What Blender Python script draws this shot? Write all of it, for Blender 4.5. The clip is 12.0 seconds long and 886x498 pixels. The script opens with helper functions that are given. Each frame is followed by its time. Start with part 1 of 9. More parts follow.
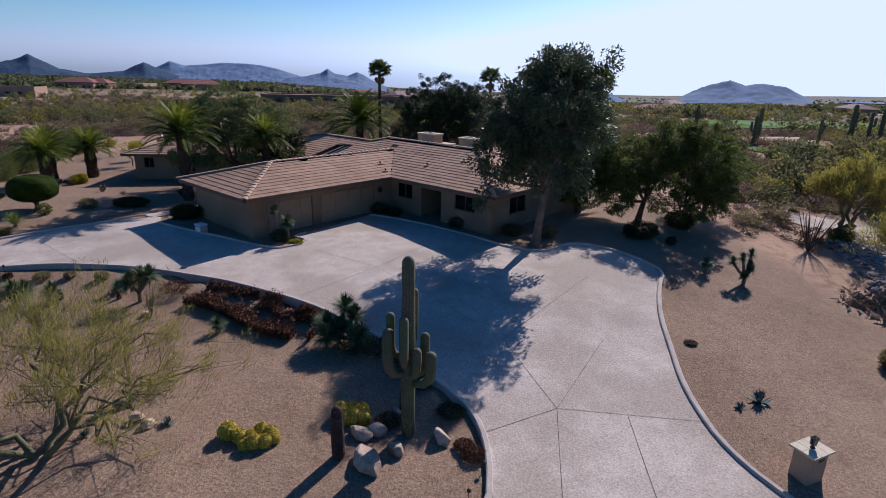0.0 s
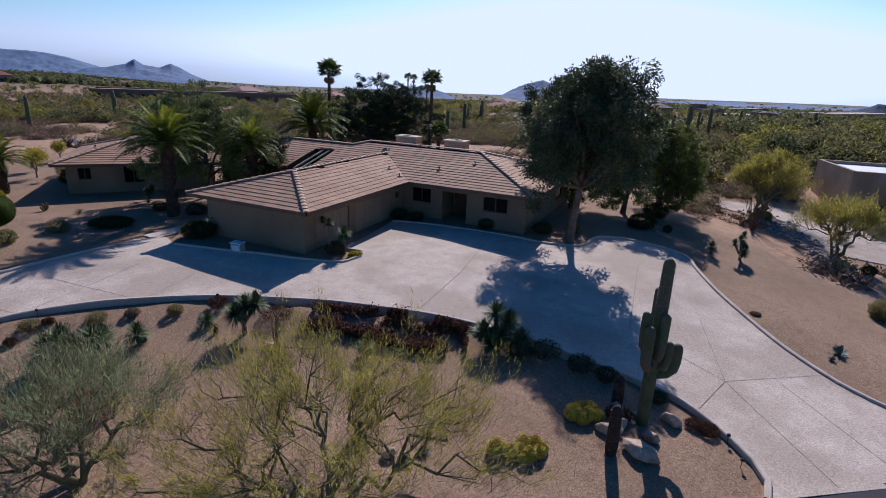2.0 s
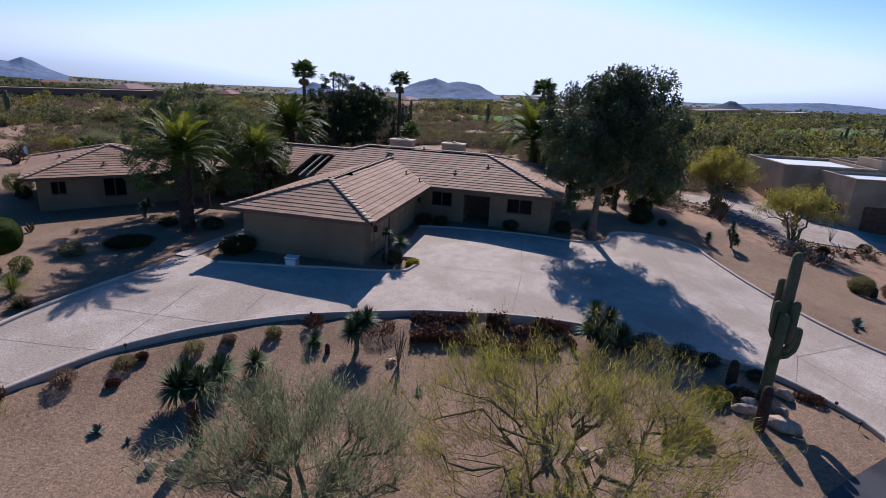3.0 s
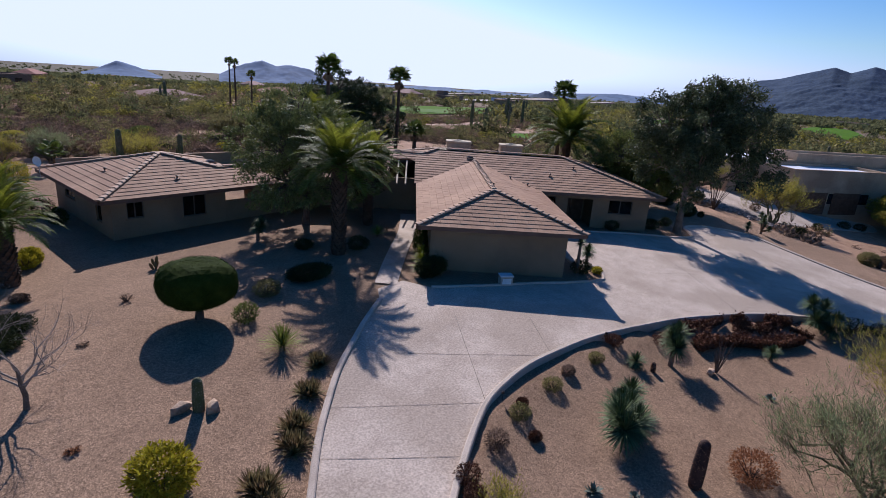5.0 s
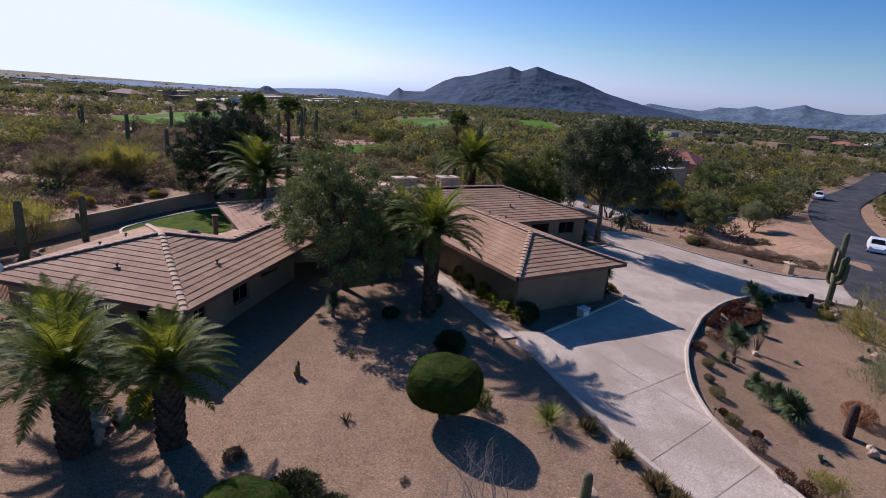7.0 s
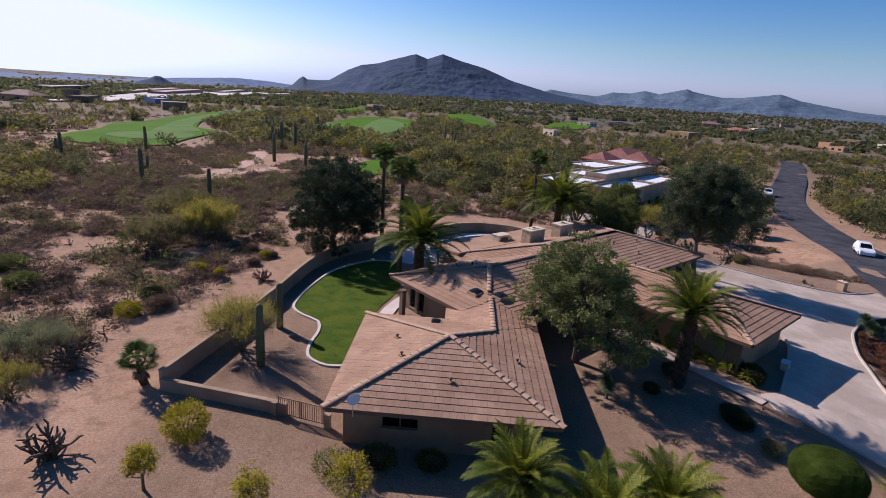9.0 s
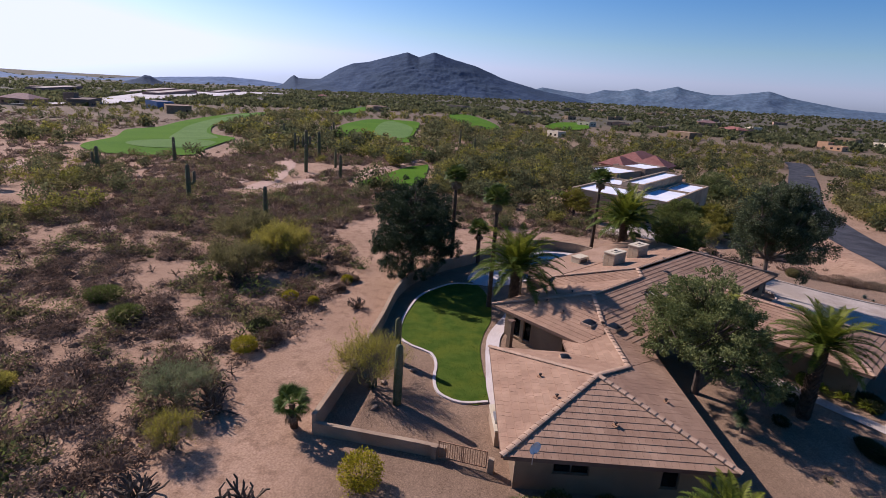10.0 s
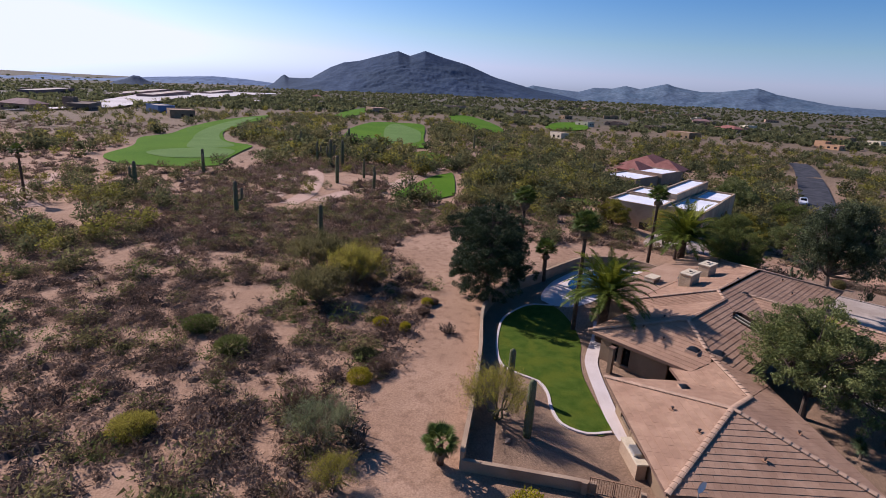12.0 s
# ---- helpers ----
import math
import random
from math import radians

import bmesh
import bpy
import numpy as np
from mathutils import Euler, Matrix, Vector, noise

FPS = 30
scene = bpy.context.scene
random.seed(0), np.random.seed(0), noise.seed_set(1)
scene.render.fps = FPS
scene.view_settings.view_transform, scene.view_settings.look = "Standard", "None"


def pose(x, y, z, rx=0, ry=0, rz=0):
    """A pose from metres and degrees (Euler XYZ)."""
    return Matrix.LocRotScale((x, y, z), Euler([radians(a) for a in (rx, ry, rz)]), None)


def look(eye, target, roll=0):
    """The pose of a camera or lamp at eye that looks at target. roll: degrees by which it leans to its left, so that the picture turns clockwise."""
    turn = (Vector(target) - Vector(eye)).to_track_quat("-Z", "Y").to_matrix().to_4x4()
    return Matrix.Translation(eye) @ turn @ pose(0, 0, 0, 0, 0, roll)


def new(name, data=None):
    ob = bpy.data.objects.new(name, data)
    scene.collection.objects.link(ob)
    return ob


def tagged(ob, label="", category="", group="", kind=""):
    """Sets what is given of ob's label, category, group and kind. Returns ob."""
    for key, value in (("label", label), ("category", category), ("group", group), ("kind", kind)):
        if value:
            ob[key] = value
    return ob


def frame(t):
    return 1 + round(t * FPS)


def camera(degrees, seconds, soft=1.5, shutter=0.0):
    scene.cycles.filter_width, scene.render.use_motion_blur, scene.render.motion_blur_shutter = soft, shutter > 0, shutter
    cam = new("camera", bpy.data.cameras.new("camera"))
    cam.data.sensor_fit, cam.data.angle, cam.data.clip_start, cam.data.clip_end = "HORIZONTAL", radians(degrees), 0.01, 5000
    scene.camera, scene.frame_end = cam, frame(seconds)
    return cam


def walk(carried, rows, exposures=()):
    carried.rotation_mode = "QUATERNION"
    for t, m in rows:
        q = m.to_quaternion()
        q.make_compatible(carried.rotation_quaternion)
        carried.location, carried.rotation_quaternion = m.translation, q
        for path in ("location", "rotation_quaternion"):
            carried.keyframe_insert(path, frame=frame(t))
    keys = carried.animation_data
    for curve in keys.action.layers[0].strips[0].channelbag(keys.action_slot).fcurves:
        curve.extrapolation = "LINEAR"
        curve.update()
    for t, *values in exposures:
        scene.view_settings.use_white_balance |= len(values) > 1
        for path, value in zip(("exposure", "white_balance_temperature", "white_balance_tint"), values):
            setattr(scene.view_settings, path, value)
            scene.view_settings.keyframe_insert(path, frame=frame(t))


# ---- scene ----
cam = camera(78.5, 12.0, 0.55)
PATH = [
    (0, (0.951, -0.708, 10.561), (1.101, 1.192, 9.954), 1.3),
    (0.5, (-1.308, -0.28, 10.678), (-1.152, 1.616, 10.062), 1.5),
    (1, (-4.113, 0.113, 10.711), (-3.907, 2.004, 10.095), 1.6),
    (1.5, (-7.395, 0.644, 10.691), (-6.881, 2.479, 10.084), 2.2),
    (2, (-11.029, 1.609, 10.714), (-10.316, 3.378, 10.113), 2.5),
    (2.5, (-14.832, 3.15, 10.821), (-13.903, 4.817, 10.221), 2.9),
    (2.7, (-16.332, 3.901, 10.815), (-15.366, 5.548, 10.218), 2.8),
    (4.3, (-28.207, 12.837, 10.826), (-26.784, 14.109, 10.23), 4.5),
    (4.5, (-29.33, 14.281, 10.799), (-27.891, 15.532, 10.198), 4.5),
    (5, (-32.025, 17.882, 10.824), (-30.551, 19.092, 10.221), 4.5),
    (5.5, (-34.563, 21.559, 11.115), (-32.983, 22.632, 10.52), 4.5),
    (6, (-36.921, 25.406, 11.562), (-35.223, 26.286, 10.976), 4.7),
    (6.5, (-39.018, 29.372, 12.169), (-37.196, 29.971, 11.602), 4.7),
    (7, (-40.7, 33.568, 12.928), (-38.814, 33.945, 12.379), 4.6),
    (7.2, (-41.148, 35.318, 13.165), (-39.255, 35.664, 12.621), 4.4),
    (8.8, (-43.226, 50.6, 16.952), (-41.311, 50.671, 16.379), 4.0),
    (9, (-43.229, 52.614, 17.215), (-41.312, 52.671, 16.647), 4.0),
    (9.5, (-43.211, 57.2, 18.119), (-41.294, 57.235, 17.552), 3.9),
    (10, (-43.152, 60.815, 18.933), (-41.236, 60.841, 18.36), 3.8),
    (10.5, (-43.169, 63.504, 19.55), (-41.253, 63.524, 18.974), 3.7),
    (11, (-43.233, 65.479, 20.013), (-41.318, 65.499, 19.438), 3.6),
    (11.5, (-43.314, 67.181, 20.394), (-41.399, 67.199, 19.819), 3.6),
    (12, (-43.387, 68.808, 20.783), (-41.472, 68.802, 20.206), 3.5),
]
walk(cam, [(t, look(eye, target, roll)) for t, eye, target, roll in PATH], [(0, 0.08, 5600, 21), (5, 0.12, 5720, 22), (9, 0.2, 5980, 27), (12, 0.2, 5980, 27)])

# ---- world, sun ----
SUN_EL, SUN_AZ = radians(35.2), math.atan2(0.58, 0.815)      # azimuth from +y towards +x
world = bpy.data.worlds.new("world")
scene.world = world
world.use_nodes = True
wn = world.node_tree.nodes
sky = wn.new("ShaderNodeTexSky")
sky.sky_type, sky.sun_disc = "NISHITA", False
sky.sun_elevation, sky.sun_rotation = SUN_EL, SUN_AZ
sky.altitude, sky.air_density, sky.dust_density, sky.ozone_density = 600, 1.0, 1.0, 2.2
wn["Background"].inputs["Strength"].default_value = 0.064
wl = world.node_tree.links
split, join = wn.new("ShaderNodeSeparateColor"), wn.new("ShaderNodeCombineColor")      # clean desert air: the haze stays white-blue
wl.new(sky.outputs[0], split.inputs[0])


def sky_math(op, a, b):
    n = wn.new("ShaderNodeMath")
    n.operation = op
    for sock, v in ((n.inputs[0], a), (n.inputs[1], b)):
        if isinstance(v, float):
            sock.default_value = v
        else:
            wl.new(v, sock)
    return n.outputs[0]


wl.new(sky_math("MINIMUM", split.outputs[0], sky_math("MULTIPLY", split.outputs[1], 0.915)), join.inputs[0])
wl.new(split.outputs[1], join.inputs[1])
wl.new(sky_math("MAXIMUM", split.outputs[2], sky_math("MULTIPLY", split.outputs[1], 1.1)), join.inputs[2])
clear = wn.new("ShaderNodeGamma")
clear.inputs["Gamma"].default_value = 1.18
wl.new(join.outputs[0], clear.inputs["Color"])
vivid = wn.new("ShaderNodeHueSaturation")
vivid.inputs["Saturation"].default_value = 1.34
wl.new(clear.outputs[0], vivid.inputs["Color"])
part_s, part_j = wn.new("ShaderNodeSeparateColor"), wn.new("ShaderNodeCombineColor")      # the glow round the sun stays mild
wl.new(vivid.outputs[0], part_s.inputs[0])
for k, cap in enumerate((11.8, 13.1, 14.8)):
    wl.new(sky_math("MINIMUM", part_s.outputs[k], cap), part_j.inputs[k])
wl.new(part_j.outputs[0], wn["Background"].inputs[0])
sun_dir = Vector((math.sin(SUN_AZ) * math.cos(SUN_EL), math.cos(SUN_AZ) * math.cos(SUN_EL), math.sin(SUN_EL)))
sun_data = bpy.data.lights.new("sun", "SUN")
sun_data.energy, sun_data.angle, sun_data.color = 5.0, radians(0.53), (1.0, 0.915, 0.79)
sun = new("sun", sun_data)
sun.matrix_world = look(sun_dir * 300, (0, 0, 0))


# ---- materials ----
def mat(name, c1, c2, scale=2.0, rough=0.9, bump=0.25, grain=40.0, rnd=0.0, metal=0.0, spread=(0.35, 0.65), place="Object",
        c3=None, c3_scale=0.15, gloss=0.14, obj=0.0, trans=0.0, speck=0.45):
    m = bpy.data.materials.new(name)
    m.use_nodes = True
    N, L = m.node_tree.nodes, m.node_tree.links
    b = N["Principled BSDF"]
    b.inputs["Roughness"].default_value, b.inputs["Metallic"].default_value = rough, metal
    b.inputs["Specular IOR Level"].default_value = gloss
    if place == "World":
        co = N.new("ShaderNodeNewGeometry").outputs["Position"]
    else:
        co = N.new("ShaderNodeTexCoord").outputs["Object"]

    def noise_tex(s, detail=4.0):
        n = N.new("ShaderNodeTexNoise")
        n.inputs["Scale"].default_value, n.inputs["Detail"].default_value = s, detail
        L.new(co, n.inputs["Vector"])
        return n.outputs["Fac"]

    def ramp(f, a, z):
        r = N.new("ShaderNodeMapRange")
        r.inputs["From Min"].default_value, r.inputs["From Max"].default_value = a, z
        L.new(f, r.inputs["Value"])
        return r.outputs["Result"]

    def mix(f, a, z, mode="MIX"):
        x = N.new("ShaderNodeMix")
        x.data_type, x.blend_type = "RGBA", mode
        for sock, v in ((x.inputs[0], f), (x.inputs[6], a), (x.inputs[7], z)):
            if isinstance(v, (int, float)):
                sock.default_value = v
            elif isinstance(v, tuple):
                sock.default_value = (*v, 1)
            else:
                L.new(v, sock)
        return x.outputs[2]

    col = mix(ramp(noise_tex(scale), *spread), c1, c2)
    if c3:
        col = mix(ramp(noise_tex(c3_scale, 3.0), 0.45, 0.6), col, c3)
    g = noise_tex(grain, 3.0)
    col = mix(speck, col, mix(ramp(g, 0.3, 0.7), (0.25, 0.25, 0.25), (0.78, 0.78, 0.78)), "OVERLAY")
    if rnd or obj:
        src = N.new("ShaderNodeObjectInfo").outputs["Random"] if obj else N.new("ShaderNodeNewGeometry").outputs["Random Per Island"]
        h = N.new("ShaderNodeHueSaturation")
        amount = obj or rnd
        r = N.new("ShaderNodeMapRange")
        r.inputs["To Min"].default_value, r.inputs["To Max"].default_value = 1 - amount, 1 + amount
        L.new(src, r.inputs["Value"])
        L.new(r.outputs["Result"], h.inputs["Value"])
        L.new(col, h.inputs["Color"])
        col = h.outputs["Color"]
    L.new(col, b.inputs["Base Color"])
    if bump:
        bn = N.new("ShaderNodeBump")
        bn.inputs["Strength"].default_value, bn.inputs["Distance"].default_value = bump, 0.02
        L.new(g, bn.inputs["Height"])
        L.new(bn.outputs[0], b.inputs["Normal"])
    if trans:
        t = N.new("ShaderNodeBsdfTranslucent")
        L.new(col, t.inputs["Color"])
        s = N.new("ShaderNodeMixShader")
        s.inputs[0].default_value = trans
        L.new(b.outputs[0], s.inputs[1])
        L.new(t.outputs[0], s.inputs[2])
        L.new(s.outputs[0], N["Material Output"].inputs["Surface"])
    return m


def glass_mat(name, tint):
    m = bpy.data.materials.new(name)
    m.use_nodes = True
    b = m.node_tree.nodes["Principled BSDF"]
    b.inputs["Base Color"].default_value = (*tint, 1)
    b.inputs["Roughness"].default_value, b.inputs["Specular IOR Level"].default_value = 0.05, 0.6
    b.inputs["Transmission Weight"].default_value, b.inputs["IOR"].default_value = 0.85, 1.1
    return m


def ground_mat():
    """Gravel in the garden, pinkish dust with stones and bare tracks in the open desert; the attribute yard tells them apart."""
    m = bpy.data.materials.new("gravel_and_desert_soil")
    m.use_nodes = True
    N, L = m.node_tree.nodes, m.node_tree.links
    b = N["Principled BSDF"]
    b.inputs["Roughness"].default_value, b.inputs["Specular IOR Level"].default_value = 0.95, 0.15
    pos = N.new("ShaderNodeNewGeometry").outputs["Position"]

    def tex(kind, s, out, detail=None):
        n = N.new(kind)
        n.inputs["Scale"].default_value = s
        if detail is not None:
            n.inputs["Detail"].default_value = detail
        L.new(pos, n.inputs["Vector"])
        return n.outputs[out]

    def ramp(f, a, z, lo=0.0, hi=1.0):
        r = N.new("ShaderNodeMapRange")
        for k, v in zip(("From Min", "From Max", "To Min", "To Max"), (a, z, lo, hi)):
            r.inputs[k].default_value = v
        L.new(f, r.inputs["Value"])
        return r.outputs["Result"]

    def mix(f, a, z, mode="MIX"):
        x = N.new("ShaderNodeMix")
        x.data_type, x.blend_type = "RGBA", mode
        for sock, v in ((x.inputs[0], f), (x.inputs[6], a), (x.inputs[7], z)):
            if isinstance(v, (int, float)):
                sock.default_value = v
            elif isinstance(v, tuple):
                sock.default_value = (*v, 1)
            else:
                L.new(v, sock)
        return x.outputs[2]

    pebble = tex("ShaderNodeTexVoronoi", 30.0, "Color")
    big = tex("ShaderNodeTexNoise", 0.22, "Fac", 5.0)
    mid = tex("ShaderNodeTexNoise", 1.4, "Fac", 5.0)
    fine = tex("ShaderNodeTexNoise", 9.0, "Fac", 4.0)
    gravel = mix(ramp(big, 0.38, 0.62), GRAVEL_A, GRAVEL_B)
    gravel = mix(ramp(mid, 0.45, 0.75, 0.0, 0.5), gravel, GRAVEL_C)
    bw = N.new("ShaderNodeRGBToBW")
    L.new(pebble, bw.inputs[0])
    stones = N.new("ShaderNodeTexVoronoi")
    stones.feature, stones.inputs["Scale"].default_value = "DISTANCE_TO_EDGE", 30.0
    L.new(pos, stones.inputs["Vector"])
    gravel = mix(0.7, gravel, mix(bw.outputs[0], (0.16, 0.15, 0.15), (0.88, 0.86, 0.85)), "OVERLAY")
    # gravel tone darkened along stone edges: shade of the gaps painted in
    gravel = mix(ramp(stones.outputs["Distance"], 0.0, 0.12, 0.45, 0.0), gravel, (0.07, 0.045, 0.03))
    gravel = mix(0.3, gravel, mix(ramp(fine, 0.35, 0.65), (0.3, 0.29, 0.28), (0.7, 0.7, 0.7)), "OVERLAY")
    soil = mix(ramp(big, 0.4, 0.62), SOIL_A, SOIL_B)
    soil = mix(ramp(mid, 0.5, 0.7), soil, SOIL_C)
    soil = mix(0.5, soil, mix(ramp(fine, 0.3, 0.7), (0.3, 0.3, 0.3), (0.72, 0.72, 0.72)), "OVERLAY")
    att = N.new("ShaderNodeAttribute")
    att.attribute_name = "yard"
    cover = N.new("ShaderNodeAttribute")
    cover.attribute_name = "scrub_cover"
    patch = tex("ShaderNodeTexNoise", 0.035, "Fac", 6.0)
    growth = mix(ramp(patch, 0.35, 0.65), (0.07, 0.066, 0.042), (0.12, 0.104, 0.07))
    soil = mix(cover.outputs["Fac"], soil, growth)
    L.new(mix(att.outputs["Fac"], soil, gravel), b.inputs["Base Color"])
    bn = N.new("ShaderNodeBump")
    bn.inputs["Strength"].default_value, bn.inputs["Distance"].default_value = 0.6, 0.04
    add = N.new("ShaderNodeMath")
    L.new(bw.outputs[0], add.inputs[0])
    L.new(fine, add.inputs[1])
    L.new(add.outputs[0], bn.inputs["Height"])
    L.new(bn.outputs[0], b.inputs["Normal"])
    return m


GRAVEL_A, GRAVEL_B, GRAVEL_C = (0.25, 0.168, 0.108), (0.315, 0.214, 0.14), (0.2, 0.13, 0.083)
SOIL_A, SOIL_B, SOIL_C = (0.35, 0.218, 0.136), (0.415, 0.265, 0.17), (0.265, 0.16, 0.099)
M_ground = ground_mat()
M_drive = mat("exposed_aggregate_concrete", (0.43, 0.352, 0.285), (0.53, 0.445, 0.365), 1.6, 0.85, 0.5, 16, place="World", c3=(0.385, 0.312, 0.247), c3_scale=0.3, speck=0.5, spread=(0.3, 0.7))
M_kerb = mat("kerb_concrete", (0.42, 0.35, 0.285), (0.52, 0.44, 0.365), 1.5, 0.9, 0.3, 50, place="World")
M_joint = mat("dark_joint_filler", (0.11, 0.095, 0.08), (0.25, 0.22, 0.195), 0.6, 0.9, 0.0, 30, place="World")
M_asphalt = mat("asphalt", (0.05, 0.05, 0.055), (0.075, 0.075, 0.08), 0.4, 0.85, 0.3, 70, place="World", c3=(0.04, 0.04, 0.044), c3_scale=0.3)
M_tile = mat("concrete_roof_tile", (0.335, 0.207, 0.132), (0.385, 0.243, 0.157), 1.2, 0.82, 0.3, 30, rnd=0.08, place="World", c3=(0.31, 0.188, 0.12), c3_scale=0.5, gloss=0.16)
M_tile_one = mat("concrete_roof_tile_single", (0.335, 0.207, 0.132), (0.385, 0.243, 0.157), 1.2, 0.82, 0.3, 30, obj=0.08, place="World", c3=(0.31, 0.188, 0.12), c3_scale=0.5, gloss=0.16)
M_cap = mat("ridge_tile", (0.38, 0.25, 0.165), (0.46, 0.31, 0.21), 2.0, 0.7, 0.3, 30, rnd=0.12, place="World")
M_foam = mat("coated_foam_roof", (0.335, 0.215, 0.142), (0.375, 0.245, 0.165), 0.8, 0.85, 0.2, 25, place="World", c3=(0.31, 0.195, 0.125), c3_scale=0.35, gloss=0.12)
M_felt = mat("roof_underlay", (0.05, 0.04, 0.035), (0.07, 0.055, 0.05), 2.0, 0.95, 0.0)
M_stucco = mat("tan_stucco", (0.235, 0.165, 0.10), (0.28, 0.20, 0.125), 0.6, 0.92, 0.4, 45, place="World", c3=(0.215, 0.15, 0.095), c3_scale=0.4)
M_fascia = mat("brown_fascia", (0.15, 0.09, 0.065), (0.19, 0.12, 0.085), 2.0, 0.8, 0.15, 30, place="World")
M_soffit = mat("soffit_board", (0.28, 0.20, 0.14), (0.33, 0.24, 0.17), 2.0, 0.9, 0.1, 30, place="World")
M_door = mat("garage_door_paint", (0.30, 0.21, 0.135), (0.34, 0.245, 0.16), 1.0, 0.75, 0.1, 40, place="World")
M_wood = mat("dark_stained_wood", (0.10, 0.055, 0.035), (0.15, 0.085, 0.055), 3.0, 0.6, 0.2, 25)
M_frame = mat("bronze_window_frame", (0.10, 0.08, 0.065), (0.13, 0.105, 0.085), 4.0, 0.5, 0.0, 30)
M_glass = glass_mat("window_glass", (0.06, 0.07, 0.075))
M_dome = glass_mat("skylight_dome", (0.07, 0.1, 0.14))
M_metal = mat("galvanised_metal", (0.45, 0.45, 0.45), (0.55, 0.55, 0.55), 5.0, 0.45, 0.1, 30, metal=0.8)
M_dark_metal = mat("dark_iron", (0.06, 0.05, 0.045), (0.09, 0.07, 0.06), 5.0, 0.55, 0.1, 30, metal=0.4)
M_rust = mat("rusty_steel", (0.30, 0.16, 0.09), (0.38, 0.22, 0.13), 5.0, 0.7, 0.1, 30)
M_white = mat("white_plastic", (0.72, 0.72, 0.72), (0.8, 0.8, 0.8), 3.0, 0.5, 0.0, 30)
M_brick = mat("painted_block", (0.42, 0.33, 0.22), (0.50, 0.40, 0.28), 1.5, 0.9, 0.3, 30, obj=0.1)
M_wall = mat("garden_wall_stucco", (0.36, 0.26, 0.17), (0.42, 0.31, 0.21), 0.6, 0.92, 0.4, 45, place="World", c3=(0.30, 0.21, 0.14), c3_scale=0.35)
M_lawn = mat("lawn", (0.045, 0.085, 0.01), (0.08, 0.118, 0.016), 1.3, 0.95, 0.5, 35, place="World", c3=(0.09, 0.118, 0.014), gloss=0.05, c3_scale=0.6)
M_blade = mat("grass_blade", (0.045, 0.085, 0.01), (0.085, 0.125, 0.016), 1.0, 0.8, 0.0, 10, rnd=0.35, place="World")
M_fairway = mat("fairway_grass", (0.06, 0.14, 0.007), (0.08, 0.165, 0.01), 0.05, 0.95, 0.1, 6, place="World", gloss=0.05)
M_green = mat("putting_green", (0.10, 0.175, 0.045), (0.12, 0.195, 0.055), 0.08, 0.95, 0.1, 6, place="World", gloss=0.05)
M_path = mat("bare_dirt", (0.42, 0.28, 0.205), (0.48, 0.33, 0.245), 0.5, 0.95, 0.2, 15, place="World")
M_rock = mat("granite_boulder", (0.36, 0.25, 0.17), (0.56, 0.43, 0.32), 2.5, 0.9, 0.5, 14, obj=0.15, c3=(0.25, 0.17, 0.115), c3_scale=1.2)
M_riprap = mat("grey_rubble", (0.20, 0.17, 0.15), (0.33, 0.28, 0.25), 2.0, 0.9, 0.3, 14, rnd=0.35)
M_saguaro = mat("saguaro_skin", (0.085, 0.10, 0.045), (0.125, 0.14, 0.07), 1.5, 0.75, 0.3, 25, c3=(0.14, 0.12, 0.075), c3_scale=0.8)
M_barrel = mat("barrel_cactus_dark", (0.045, 0.03, 0.026), (0.075, 0.045, 0.038), 3.0, 0.85, 0.5, 30)
M_gold = mat("golden_barrel", (0.26, 0.22, 0.03), (0.38, 0.31, 0.04), 6.0, 0.7, 0.4, 40)
M_spine = mat("yellow_spines", (0.50, 0.36, 0.04), (0.62, 0.47, 0.09), 6.0, 0.6, 0.0, 20, rnd=0.25)
M_pale_spine = mat("pale_cactus_spines", (0.34, 0.31, 0.22), (0.45, 0.41, 0.31), 6.0, 0.7, 0.0, 20, rnd=0.25)
M_yucca = mat("yucca_leaf", (0.075, 0.11, 0.045), (0.12, 0.155, 0.07), 3.0, 0.6, 0.0, 20, rnd=0.35)
M_blue = mat("blue_agave_leaf", (0.10, 0.14, 0.12), (0.14, 0.18, 0.15), 3.0, 0.6, 0.0, 20, rnd=0.25)
M_lime = mat("bright_yucca_leaf", (0.17, 0.20, 0.04), (0.24, 0.26, 0.06), 3.0, 0.6, 0.0, 20, rnd=0.3, trans=0.25)
M_aloe = mat("red_tinged_aloe_leaf", (0.21, 0.135, 0.07), (0.175, 0.16, 0.065), 2.0, 0.6, 0.0, 20, rnd=0.35, trans=0.35)
M_redcover = mat("red_brown_groundcover", (0.085, 0.036, 0.021), (0.15, 0.068, 0.038), 1.0, 0.8, 0.0, 20, rnd=0.6, trans=0.12)
M_rustbush = mat("rust_brown_dry_shrub", (0.26, 0.11, 0.05), (0.32, 0.15, 0.07), 2.0, 0.85, 0.0, 20, rnd=0.35, trans=0.3)
M_bark = mat("grey_brown_bark", (0.13, 0.095, 0.07), (0.20, 0.15, 0.115), 3.0, 0.9, 0.6, 25)
M_bark_dark = mat("dark_bark", (0.07, 0.05, 0.04), (0.12, 0.09, 0.07), 3.0, 0.9, 0.6, 25)
M_bark_green = mat("palo_verde_bark", (0.11, 0.105, 0.055), (0.17, 0.15, 0.085), 2.5, 0.8, 0.4, 25)
M_bark_pale = mat("pale_bare_twigs", (0.26, 0.21, 0.17), (0.34, 0.28, 0.23), 3.0, 0.85, 0.3, 25)
